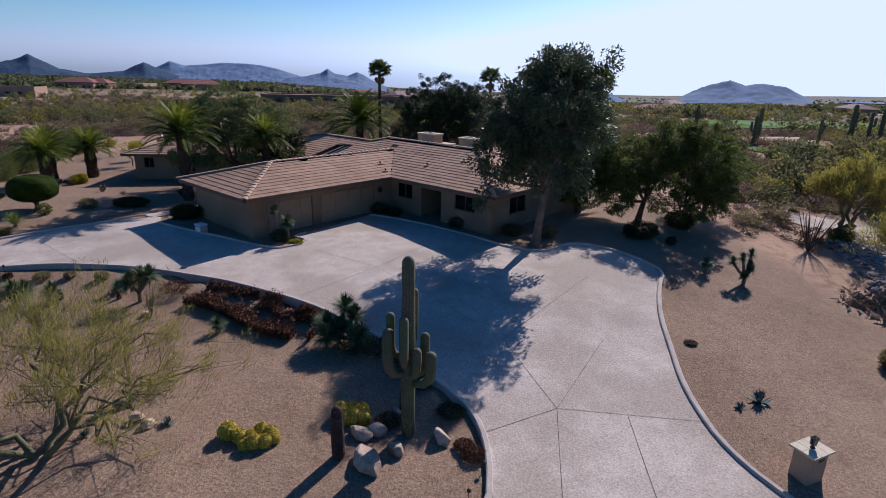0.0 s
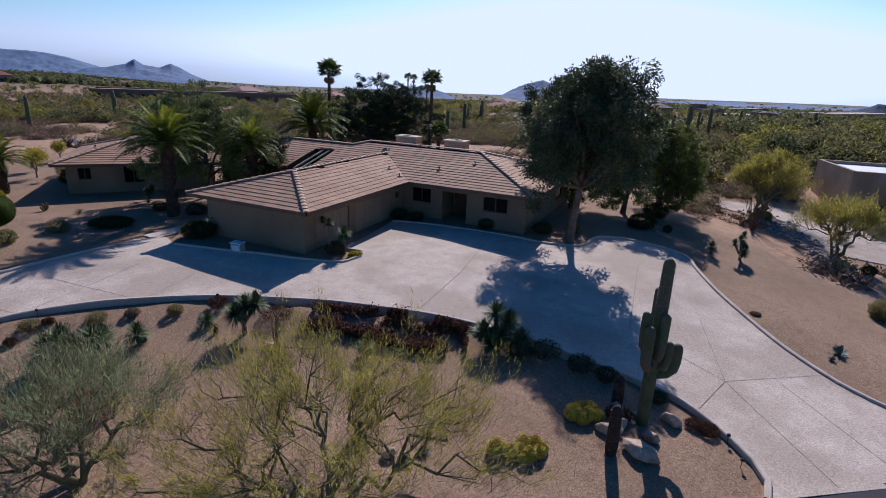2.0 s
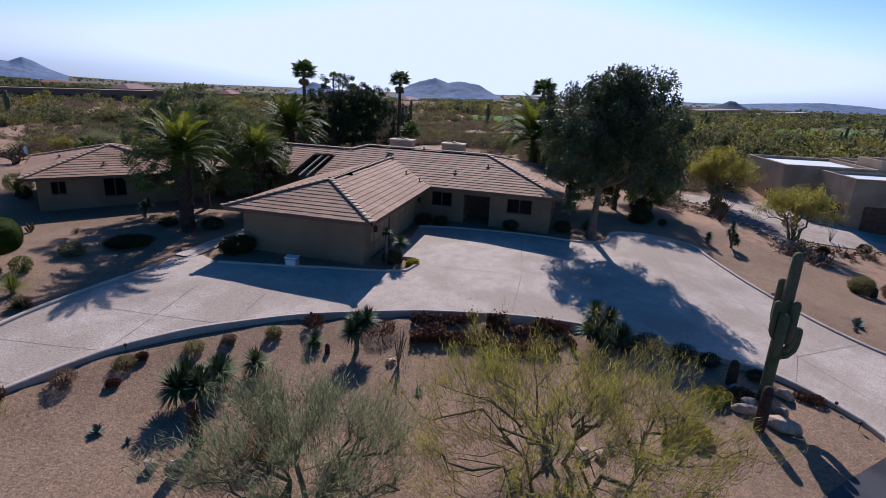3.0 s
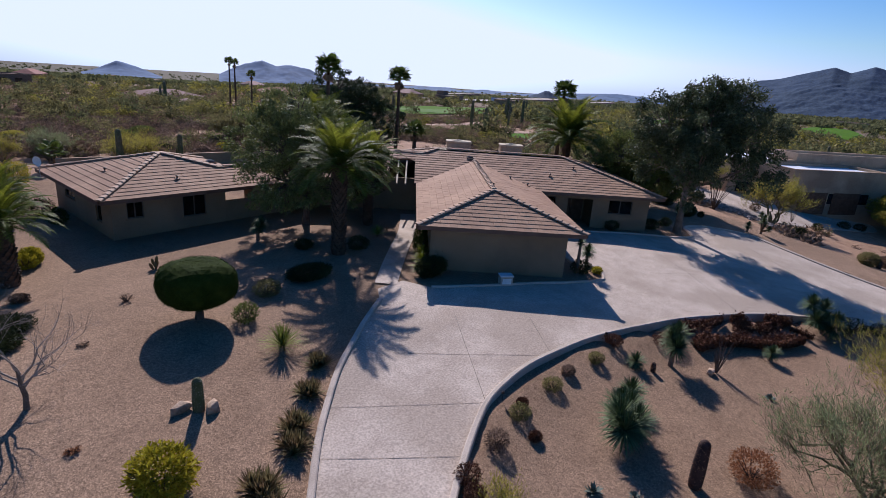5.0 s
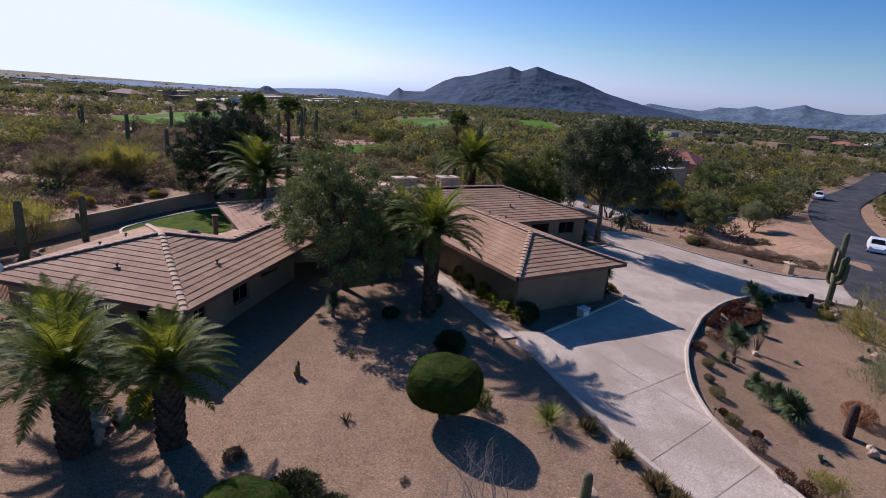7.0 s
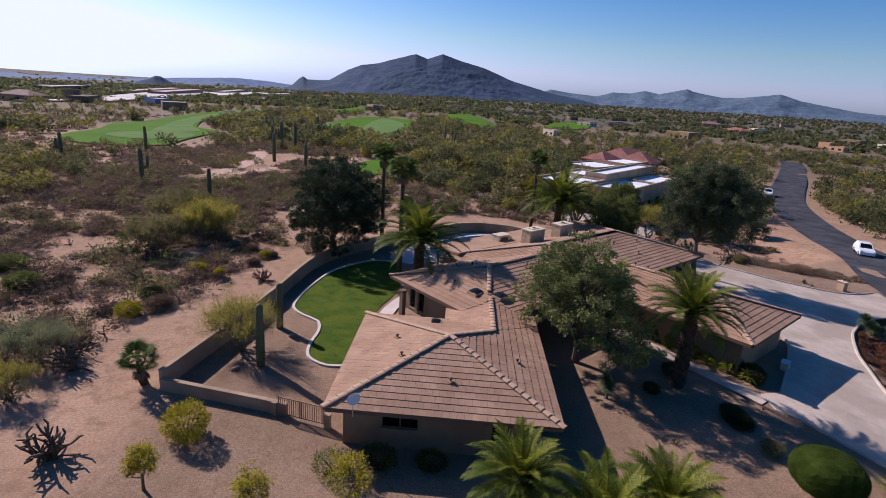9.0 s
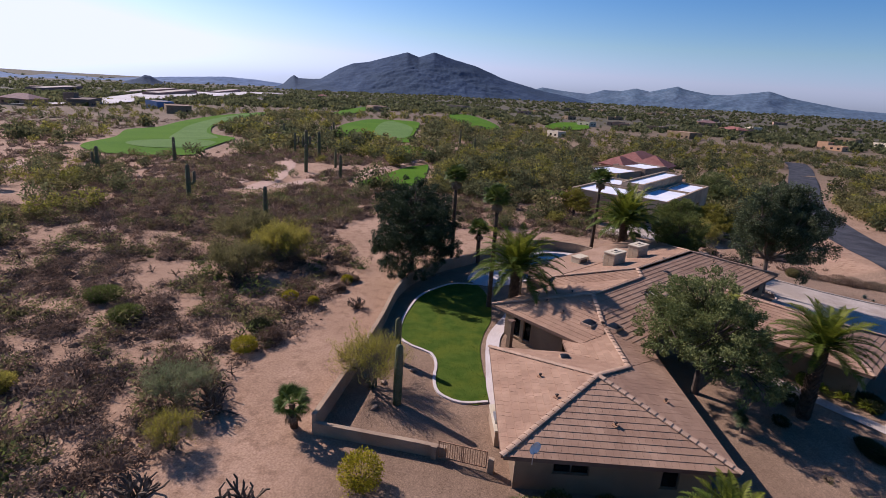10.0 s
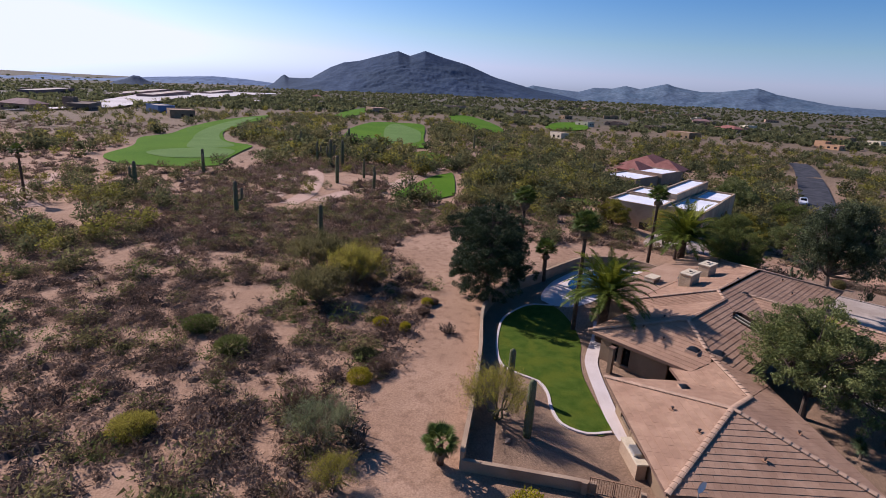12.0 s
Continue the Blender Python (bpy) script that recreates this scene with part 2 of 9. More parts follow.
M_palmtrunk = mat("palm_trunk", (0.06, 0.04, 0.027), (0.12, 0.08, 0.055), 3.0, 0.9, 0.6, 20)
M_palm = mat("date_palm_leaf", (0.062, 0.095, 0.012), (0.115, 0.148, 0.02), 1.5, 0.6, 0.0, 20, rnd=0.3, trans=0.35, gloss=0.14)
M_palm_pale = mat("date_palm_leaf_yellow", (0.14, 0.165, 0.014), (0.21, 0.225, 0.026), 1.5, 0.55, 0.0, 20, rnd=0.3, trans=0.42, gloss=0.2)
M_fan = mat("fan_palm_leaf", (0.06, 0.095, 0.018), (0.11, 0.145, 0.03), 1.5, 0.6, 0.0, 20, rnd=0.3, trans=0.3, gloss=0.14)
M_thatch = mat("dead_palm_thatch", (0.20, 0.13, 0.075), (0.27, 0.18, 0.11), 2.0, 0.9, 0.0, 20, rnd=0.3)
M_topiary = mat("clipped_topiary_leaf", (0.023, 0.04, 0.005), (0.042, 0.062, 0.009), 2.0, 0.85, 0.0, 20, rnd=0.25, trans=0.05, gloss=0.05)
M_leaf_dark = mat("dark_tree_leaf", (0.025, 0.035, 0.013), (0.05, 0.062, 0.02), 0.8, 0.55, 0.0, 20, rnd=0.4, trans=0.2)
M_leaf_big = mat("broadleaf_tree_leaf", (0.055, 0.072, 0.035), (0.11, 0.13, 0.06), 0.8, 0.5, 0.0, 20, rnd=0.4, trans=0.25)
M_leaf_olive = mat("olive_leaf", (0.12, 0.145, 0.046), (0.205, 0.22, 0.075), 0.8, 0.55, 0.0, 20, rnd=0.4, trans=0.25)
M_leaf_green = mat("mesquite_leaf", (0.085, 0.108, 0.026), (0.15, 0.168, 0.045), 0.8, 0.6, 0.0, 20, rnd=0.4, trans=0.4)
M_leaf_pine = mat("pine_needles", (0.028, 0.046, 0.02), (0.058, 0.078, 0.034), 0.8, 0.6, 0.0, 20, rnd=0.4, trans=0.15)
M_leaf_pv = mat("palo_verde_leaf", (0.26, 0.23, 0.038), (0.38, 0.33, 0.07), 0.8, 0.7, 0.0, 20, rnd=0.35, trans=0.5)
M_leaf_pv_grey = mat("palo_verde_leaf_grey", (0.17, 0.20, 0.10), (0.25, 0.27, 0.13), 0.8, 0.7, 0.0, 20, rnd=0.35, trans=0.5)
M_twig_pv = mat("palo_verde_twig", (0.20, 0.155, 0.10), (0.27, 0.205, 0.14), 1.0, 0.85, 0.0, 20, rnd=0.3, trans=0.2)
M_leaf_yellow = mat("yellow_green_citrus_leaf", (0.27, 0.24, 0.015), (0.42, 0.35, 0.025), 1.5, 0.55, 0.0, 20, rnd=0.4, trans=0.35)
M_shrub_brown = mat("grey_brown_desert_scrub", (0.16, 0.105, 0.07), (0.26, 0.182, 0.13), 0.35, 0.9, 0.0, 20, rnd=0.4, place="World", trans=0.25, gloss=0.06)
M_shrub_grey = mat("dark_grey_desert_scrub", (0.08, 0.058, 0.046), (0.155, 0.115, 0.09), 0.35, 0.9, 0.0, 20, rnd=0.4, place="World", trans=0.15, gloss=0.06)
M_cholla = mat("cholla_stems", (0.075, 0.055, 0.042), (0.15, 0.115, 0.08), 1.2, 0.9, 0.0, 20, rnd=0.35, place="World")
M_shrub_olive = mat("olive_desert_scrub", (0.12, 0.112, 0.047), (0.215, 0.19, 0.08), 0.25, 0.85, 0.0, 20, rnd=0.4, place="World", trans=0.5, gloss=0.06)
M_shrub_dark = mat("dark_green_shrub_leaf", (0.025, 0.034, 0.012), (0.055, 0.065, 0.022), 0.8, 0.7, 0.0, 20, rnd=0.4, trans=0.15)
M_far_tree = mat("far_desert_trees", (0.08, 0.09, 0.042), (0.155, 0.155, 0.072), 0.05, 0.9, 0.0, 2, rnd=0.35, place="World", trans=0.5, gloss=0.05)
M_tree_yellow = mat("yellow_green_desert_trees", (0.20, 0.18, 0.028), (0.29, 0.245, 0.045), 0.1, 0.85, 0.0, 5, rnd=0.35, place="World", trans=0.4)
M_far_yellow = mat("far_palo_verde_trees", (0.175, 0.165, 0.036), (0.26, 0.235, 0.056), 0.1, 0.85, 0.0, 5, rnd=0.35, place="World", trans=0.5, gloss=0.05)
# aerial haze put into the rock colour as a blue tint
M_mountain = mat("haze_tinted_mountain", (0.028, 0.054, 0.1), (0.05, 0.08, 0.128), 0.02, 0.95, 0.0, 0.13, place="World", c3=(0.036, 0.062, 0.1), c3_scale=0.004, speck=0.5)
# farther ranges carry more distance haze in their base colour, paler and bluer
M_mountain_mid = mat("haze_tinted_range", (0.075, 0.12, 0.168), (0.115, 0.16, 0.208), 0.01, 1.0, 0.0, 0.05, place="World", c3=(0.085, 0.125, 0.175), c3_scale=0.003, speck=0.5)
M_mountain_far = mat("haze_tinted_far_range", (0.115, 0.17, 0.265), (0.135, 0.19, 0.285), 0.004, 1.0, 0.0, 0.02, place="World")
M_red_roof = mat("red_clay_roof", (0.23, 0.095, 0.075), (0.29, 0.13, 0.105), 0.6, 0.85, 0.2, 10, place="World")
M_mauve_roof = mat("mauve_tile_roof", (0.22, 0.13, 0.115), (0.27, 0.165, 0.145), 0.6, 0.85, 0.2, 10, place="World")
M_adobe = mat("adobe_stucco", (0.30, 0.20, 0.135), (0.36, 0.245, 0.17), 0.4, 0.92, 0.2, 20, place="World")
M_orange = mat("orange_stucco", (0.46, 0.27, 0.15), (0.52, 0.31, 0.18), 0.4, 0.92, 0.2, 20, place="World")
M_white_roof = mat("white_coated_roof", (0.66, 0.68, 0.72), (0.78, 0.79, 0.82), 0.3, 0.8, 0.1, 10, place="World")
M_runway = mat("pale_airfield", (0.50, 0.45, 0.42), (0.58, 0.53, 0.5), 0.02, 0.9, 0.0, 1, place="World")
M_water = mat("pool_water", (0.006, 0.035, 0.085), (0.01, 0.05, 0.115), 0.6, 0.12, 0.1, 4, place="World", gloss=0.22)
M_deck = mat("pool_deck", (0.55, 0.47, 0.42), (0.63, 0.55, 0.5), 0.8, 0.85, 0.2, 40, place="World")
M_body = mat("white_car_paint", (0.72, 0.73, 0.75), (0.76, 0.77, 0.79), 1.0, 0.25, 0.0, 5, gloss=0.6)
M_tyre = mat("black_rubber", (0.02, 0.02, 0.02), (0.03, 0.03, 0.03), 5.0, 0.8, 0.1, 30)
M_black = mat("black_glass", (0.015, 0.017, 0.02), (0.02, 0.022, 0.025), 1.0, 0.08, 0.0, 5, gloss=0.6)
M_red = mat("red_lens", (0.35, 0.02, 0.02), (0.4, 0.03, 0.03), 1.0, 0.3, 0.0, 5)
M_blue_wall = mat("blue_painted_wall", (0.10, 0.17, 0.30), (0.13, 0.21, 0.36), 0.5, 0.7, 0.0, 10, place="World")
M_cream = mat("cream_cap_stone", (0.52, 0.44, 0.31), (0.6, 0.52, 0.38), 2.0, 0.85, 0.2, 30)


# ---- mesh helpers ----
def arrays_mesh(name, V, F):
    """A mesh from an array of places and an array of faces that all have the same number of corners."""
    V, F = np.asarray(V, np.float32), np.asarray(F, np.int32)
    me = bpy.data.meshes.new(name)
    k = F.shape[1]
    me.vertices.add(len(V))
    me.vertices.foreach_set("co", V.ravel())
    me.loops.add(F.size)
    me.loops.foreach_set("vertex_index", F.ravel())
    me.polygons.add(len(F))
    me.polygons.foreach_set("loop_start", np.arange(0, F.size, k, dtype=np.int32))
    me.update(calc_edges=True)
    return me


class Shape:
    """Gathers faces; mesh() makes one mesh of them."""

    def __init__(self):
        self.v, self.f = [], []

    def add(self, verts, faces):
        n = len(self.v)
        self.v += [tuple(p) for p in verts]
        self.f += [tuple(i + n for i in f) for f in faces]
        return self

    def box(self, x0, y0, z0, x1, y1, z1, m=None):
        c = [Vector(p) for p in ((x0, y0, z0), (x1, y0, z0), (x1, y1, z0), (x0, y1, z0), (x0, y0, z1), (x1, y0, z1), (x1, y1, z1), (x0, y1, z1))]
        if m is not None:
            c = [m @ p for p in c]
        return self.add(c, [(3, 2, 1, 0), (4, 5, 6, 7), (0, 1, 5, 4), (1, 2, 6, 5), (2, 3, 7, 6), (3, 0, 4, 7)])

    def tube(self, pts, radii, sides=6, cap=True, ribs=0.0):
        pts = [Vector(p) for p in pts]
        rings, side = [], None
        for i, p in enumerate(pts):
            d = (pts[min(i + 1, len(pts) - 1)] - pts[max(i - 1, 0)]).normalized()
            if side is None:
                side = d.orthogonal().normalized()
            side = (side - d * side.dot(d)).normalized()
            up = d.cross(side)
            r = radii[i]
            ring = []
            for k in range(sides):
                a = 2 * math.pi * k / sides
                q = r * (1 - ribs * (k % 2))
                ring.append(p + side * (q * math.cos(a)) + up * (q * math.sin(a)))
            rings.append(ring)
        verts = [q for ring in rings for q in ring]
        faces = []
        for i in range(len(pts) - 1):
            for k in range(sides):
                a, b = i * sides + k, i * sides + (k + 1) % sides
                faces.append((a, b, b + sides, a + sides))
        if cap:
            faces.append(tuple(range(sides))[::-1])
            faces.append(tuple((len(pts) - 1) * sides + k for k in range(sides)))
        return self.add(verts, faces)

    def mesh(self, name, material, smooth=False):
        me = bpy.data.meshes.new(name)
        me.from_pydata(self.v, [], self.f)
        me.materials.append(material)
        if smooth:
            me.polygons.foreach_set("use_smooth", [True] * len(me.polygons))
        me.update()
        return me


def obj(name, me, parent=None, m=None, label="", category="", group="", kind=""):
    ob = new(name, me)
    if m is not None:
        ob.matrix_world = m
    if parent is not None:
        ob.parent = parent
    return tagged(ob, label, category, group, kind)


def empty(name, m, label, category, group="", kind=""):
    e = new(name)
    e.empty_display_size = 0.2
    e.matrix_world = m
    return tagged(e, label, category, group, kind)


def leaf_arrays(rng, C, length, width, up=0.0, D=None, jitter=0.3):
    """Pointed leaves at the places C: a triangle each. D: directions that the leaves lean to."""
    n = len(C)
    d = rng.normal(size=(n, 3))
    if D is not None:
        d = d * 0.6 + np.asarray(D) * 1.2
    d[:, 2] += up
    d /= np.linalg.norm(d, axis=1)[:, None] + 1e-9
    s = np.cross(d, rng.normal(size=(n, 3)))
    s /= np.linalg.norm(s, axis=1)[:, None] + 1e-9
    k = (1 + jitter * rng.uniform(-1, 1, n))[:, None]
    a, b = d * length * k * 0.5, s * width * k * 0.5
    V = np.stack([C - a + b, C + a, C - a - b], 1).reshape(-1, 3)
    F = np.arange(3 * n).reshape(n, 3)
    return V, F


def leaf_mesh(name, rng, C, length, width, material, up=0.0, D=None):
    me = arrays_mesh(name, *leaf_arrays(rng, np.asarray(C), length, width, up, D))
    me.materials.append(material)
    return me


def at(x, y, rz=0.0, scale=1.0, sink=0.02):
    return Matrix.LocRotScale((x, y, G(x, y) - sink), Euler((0, 0, rz)), (scale, scale, scale))


# ---- lie of the land ----
def x_fall(x, y):
    """How the garden falls away to the west and, past the drive, to the east."""
    w = -0.022 * min(max(-x - 10, 0), 26) * float(np.interp(y, (18, 26, 30, 33, 36.5, 40, 45, 58, 68), (0, 1, 0.9, 0.4, 0.1, 0.45, 1, 1, 0.3)))
    w -= 0.09 * min(max(x - 15.5, 0), 15) * float(np.interp(y, (0, 8, 36, 55), (0, 1, 1, 0)))
    return w - 0.05 * min(max(x, 0), 45) * float(np.interp(y, (12, 18, 26, 40), (1, 0.8, 0.4, 0)))


def drive_level(x, y):
    return float(np.interp(y, (-200, 5, 13, 18, 22, 25.5, 30, 36, 60), (-1.0, -0.25, 0.24, 0.6, 0.97, 1.19, 1.42, 1.54, 1.6))) + x_fall(x, y)


def open_level(x, y):
    k = min(max((x - 2) / 6, 0), 1)
    west = float(np.interp(y, (-200, 5, 13, 20, 23, 27, 30, 40, 60), (-1.0, -0.3, 0.1, 0.27, 0.5, 1.12, 1.4, 1.6, 1.66)))
    east = float(np.interp(y, (-200, 5, 13, 23, 27, 30, 40, 60), (-1.0, -0.3, 0.2, 0.7, 1.12, 1.4, 1.65, 1.68)))
    return west + (east - west) * k + x_fall(x, y)


def to_line(x, y, line):
    """Distance from a place to a line of the plan."""
    best = 99.0
    for (x0, y0), (x1, y1) in zip(line, line[1:]):
        dx, dy = x1 - x0, y1 - y0
        t = min(max(((x - x0) * dx + (y - y0) * dy) / (dx * dx + dy * dy), 0), 1)
        best = min(best, math.hypot(x - x0 - t * dx, y - y0 - t * dy))
    return best


def G(x, y):
    """Height of the open ground; in the cactus garden it banks up to the kerb."""
    z = open_level(x, y)
    if -37 < x < 4 and 8 < y < 27 and inside((x, y), ISLAND):
        z = max(z, drive_level(x, y) - 0.1 - 0.28 * max(0, to_line(x, y, ISLAND) - 0.35))
    r = math.hypot(x + 5, y - 40)
    if r > 55:
        z -= 1.3 * min((r - 55) / 95, 1)
    if r > 150:
        az = math.degrees(math.atan2(x + 5, y - 40))
        z += float(np.interp(az, (-90, -33, -12, 4, 25, 40, 54, 69, 95, 120, 150), (-10, -22, -45, -100, -104, -75, -68, -50, -18, -4, -4))) * (min(r, 3400) - 150) / 2850
    return z


def GD(x, y):
    """Height of the driveway."""
    return max(drive_level(x, y), open_level(x, y) + 0.05)


def LAND(x, y):
    """Height of the ground with the unevenness of the desert; the golf course is levelled."""
    r = math.hypot(x + 5, y - 40)
    z = G(x, y)
    amp = float(np.interp(r, (45, 70, 200, 600), (0, 0.1, 0.5, 1.2)))
    if amp:
        if on_green(x, y):
            return z - amp * 0.5 - 0.1
        z += amp * (noise.noise((x * 0.06, y * 0.06, 0.0)) * 0.6 + noise.noise((x * 0.015, y * 0.015, 5.0)) * 0.8) - amp * 0.5
    return z


# ---- sheets, ribbons, kerbs ----
from mathutils import geometry


def smooth(pts, step=0.6, closed=False):
    """A Catmull-Rom curve through the points of a plan."""
    P = [Vector((p[0], p[1])) for p in pts]
    n, out = len(P), []
    for i in range(n if closed else n - 1):
        if closed:
            a, b, c, d = P[i - 1], P[i], P[(i + 1) % n], P[(i + 2) % n]
        else:
            a, b, c, d = P[max(i - 1, 0)], P[i], P[i + 1], P[min(i + 2, n - 1)]
        k = max(1, int((c - b).length / step))
        for j in range(k):
            t = j / k
            out.append(0.5 * (2 * b + (c - a) * t + (2 * a - 5 * b + 4 * c - d) * t * t + (3 * b - a - 3 * c + d) * t ** 3))
    if not closed:
        out.append(P[-1])
    return out


def inside(p, poly):
    x, y, hit = p[0], p[1], False
    for i in range(len(poly)):
        (x0, y0), (x1, y1) = poly[i - 1], poly[i]
        if (y0 > y) != (y1 > y) and x < (x1 - x0) * (y - y0) / (y1 - y0) + x0:
            hit = not hit
    return hit


def sheet(name, outline, height, material, step=1.0, label="", category="", kind="structure", skirt=0.0, parent=None):
    """A sheet laid over the land inside an outline."""
    out = [Vector((p[0], p[1])) for p in outline]
    xs, ys = [p.x for p in out], [p.y for p in out]
    pts = list(out)
    x = min(xs) + step / 2
    while x < max(xs):
        y = min(ys) + step / 2
        while y < max(ys):
            if inside((x, y), out):
                pts.append(Vector((x, y)))
            y += step
        x += step
    edges = [(i, (i + 1) % len(out)) for i in range(len(out))]
    v, _, f, *_ = geometry.delaunay_2d_cdt(pts, edges, [list(range(len(out)))], 1, 1e-4)
    s = Shape()
    up = [tuple(t) if (v[t[1]] - v[t[0]]).cross(v[t[2]] - v[t[0]]) > 0 else tuple(reversed(t)) for t in f if len(t) == 3]
    s.add([(p.x, p.y, height(p.x, p.y)) for p in v], up)
    if skirt:
        n = len(out)
        ring = [(p.x, p.y, height(p.x, p.y)) for p in out]
        s.add(ring + [(x, y, z - skirt) for x, y, z in ring], [(i, (i + 1) % n, n + (i + 1) % n, n + i) for i in range(n)])
    return obj(name, s.mesh(name, material), parent, None, label, category, "", kind)


def ribbon_outline(pts, width, step=3.0):
    c = smooth(pts, step)
    left, right = [], []
    for i, p in enumerate(c):
        d = (c[min(i + 1, len(c) - 1)] - c[max(i - 1, 0)]).normalized()
        n = Vector((-d.y, d.x)) * width / 2
        left.append(p + n)
        right.append(p - n)
    return left + right[::-1]


def ribbon(name, pts, width, height, material, label, category, kind="structure", step=3.0, parent=None):
    o = ribbon_outline(pts, width, step)
    n = len(o) // 2
    L, R = o[:n], o[n:][::-1]
    s = Shape()
    rows = []
    for a, b in zip(L, R):
        rows += [(*(a.lerp(b, t)), height(*a.lerp(b, t))) for t in (0, 0.5, 1)]
    s.add(rows, [(3 * i + k, 3 * i + k + 1, 3 * i + k + 4, 3 * i + k + 3) for i in range(n - 1) for k in (0, 1)])
    return obj(name, s.mesh(name, material), parent, None, label, category, "", kind)


def kerb(name, pts, label, width=0.2, rise=0.1):
    c = smooth(pts, 0.5)
    prof = ((-0.5, None), (-0.5, 0.7), (-0.32, 1.0), (0.32, 1.0), (0.5, 0.7), (0.5, None))
    s, rows = Shape(), []
    for i, p in enumerate(c):
        d = (c[min(i + 1, len(c) - 1)] - c[max(i - 1, 0)]).normalized()
        n = Vector((-d.y, d.x))
        z = GD(p.x, p.y)
        for a, h in prof:
            q = p + n * (a * width)
            rows.append((q.x, q.y, z + rise * h if h is not None else G(q.x, q.y) - 0.2))
    k = len(prof)
    s.add(rows, [(i * k + j, (i + 1) * k + j, (i + 1) * k + j + 1, i * k + j + 1) for i in range(len(c) - 1) for j in range(k - 1)])
    s.add(rows[:k], [tuple(range(k))])
    s.add(rows[-k:], [tuple(range(k))[::-1]])
    return obj(name, s.mesh(name, M_kerb), None, None, label, "kerb", "", "structure")


# ---- plan of the ground ----
DRIVE_LEFT = [(-40, 12.0), (-33.5, 18.5), (-28.8, 23.4), (-26.2, 26.0), (-24.3, 28.1), (-23.1, 29.25), (-21.65, 30.5), (-20.35, 31.4), (-18.85, 32.4), (-16.95, 33.55)]
DRIVE_HOUSE = [(-16.2, 34.5), (-14.6, 34.5), (-14.1, 33.1), (-10.65, 30.85), (-6.6, 28.55), (-5.6, 28.45), (-4.9, 28.9), (-4.55, 29.6), (-5.3, 30.15), (-4.75, 31.0),
               (-1.2, 35.1), (1.35, 33.65), (4.2, 31.4), (6.8, 29.0)]
DRIVE_RIGHT = [(6.8, 29.0), (8.2, 28.3), (9.3, 28.35), (10.8, 29.4), (12.4, 29.1), (13.9, 27.6), (14.7, 25.6), (14.1, 24.3), (13.4, 22.9), (12.55, 20.8), (11.85, 18.3), (11.3, 16.3), (11.05, 14.6), (11.05, 12.9), (11.6, 11.1), (13.2, 8.2)]
ISLAND = [(2.2, 9.6), (2.85, 10.1), (3.25, 10.9), (3.4, 11.8), (3.45, 12.8), (3.35, 13.8), (3.0, 14.8), (2.45, 15.6), (1.4, 17.0), (0.0, 18.8), (-2.35, 20.95), (-4.0, 22.1), (-5.3, 22.85), (-7.25, 23.9),
          (-9.6, 24.8), (-12.3, 25.75), (-14.6, 26.2), (-16.3, 26.4), (-17.6, 26.35), (-19.0, 26.15), (-20.1, 25.75), (-21.8, 24.95), (-23.7, 23.85), (-26.5, 21.5), (-31.0, 17.0), (-36.5, 10.0)]
ROAD = [(-120, 16), (-70, 8.5), (-40, 6.2), (-20, 5.9), (-5, 5.6), (6, 4.9), (18, 0.3), (36, -7.0), (60, -13.4), (85, -23), (105, -33.8), (136, -52.5), (188, -82.5), (212, -94)]
WALL_BACK = [(-20.0, 60.9), (-19.35, 67.2), (-13.3, 66.2), (-7.3, 65.5), (0.4, 64.8), (5.5, 62.6), (9.6, 58.9), (13.6, 55.4), (16.6, 52.4), (17.5, 49.5), (16.9, 46.4), (14.6, 44.4)]
LAWN = [(-15.4, 58.0), (-15.7, 59.6), (-14.9, 60.9), (-13.3, 61.25), (-11.6, 61.2), (-10.2, 61.6), (-9.4, 62.8), (-8.2, 63.9), (-6.0, 64.1), (-3.0, 63.8), (0.5, 62.9), (3.5, 60.5), (3.8, 58.2), (0.5, 57.2),
        (-3.6, 57.2), (-6.6, 57.9), (-9.0, 58.25), (-11.5, 58.2)]
DRIVE = [tuple(p) for p in smooth(DRIVE_LEFT, 0.8)] + DRIVE_HOUSE[:-1] + [tuple(p) for p in smooth(DRIVE_RIGHT, 0.8)] + [(13.6, 7.3), (8.0, 8.75), (2.2, 9.6)] + [tuple(p) for p in smooth(ISLAND, 0.8)]
ROAD_OUT = [tuple(p) for p in ribbon_outline(ROAD, 8.6, 4.0)]
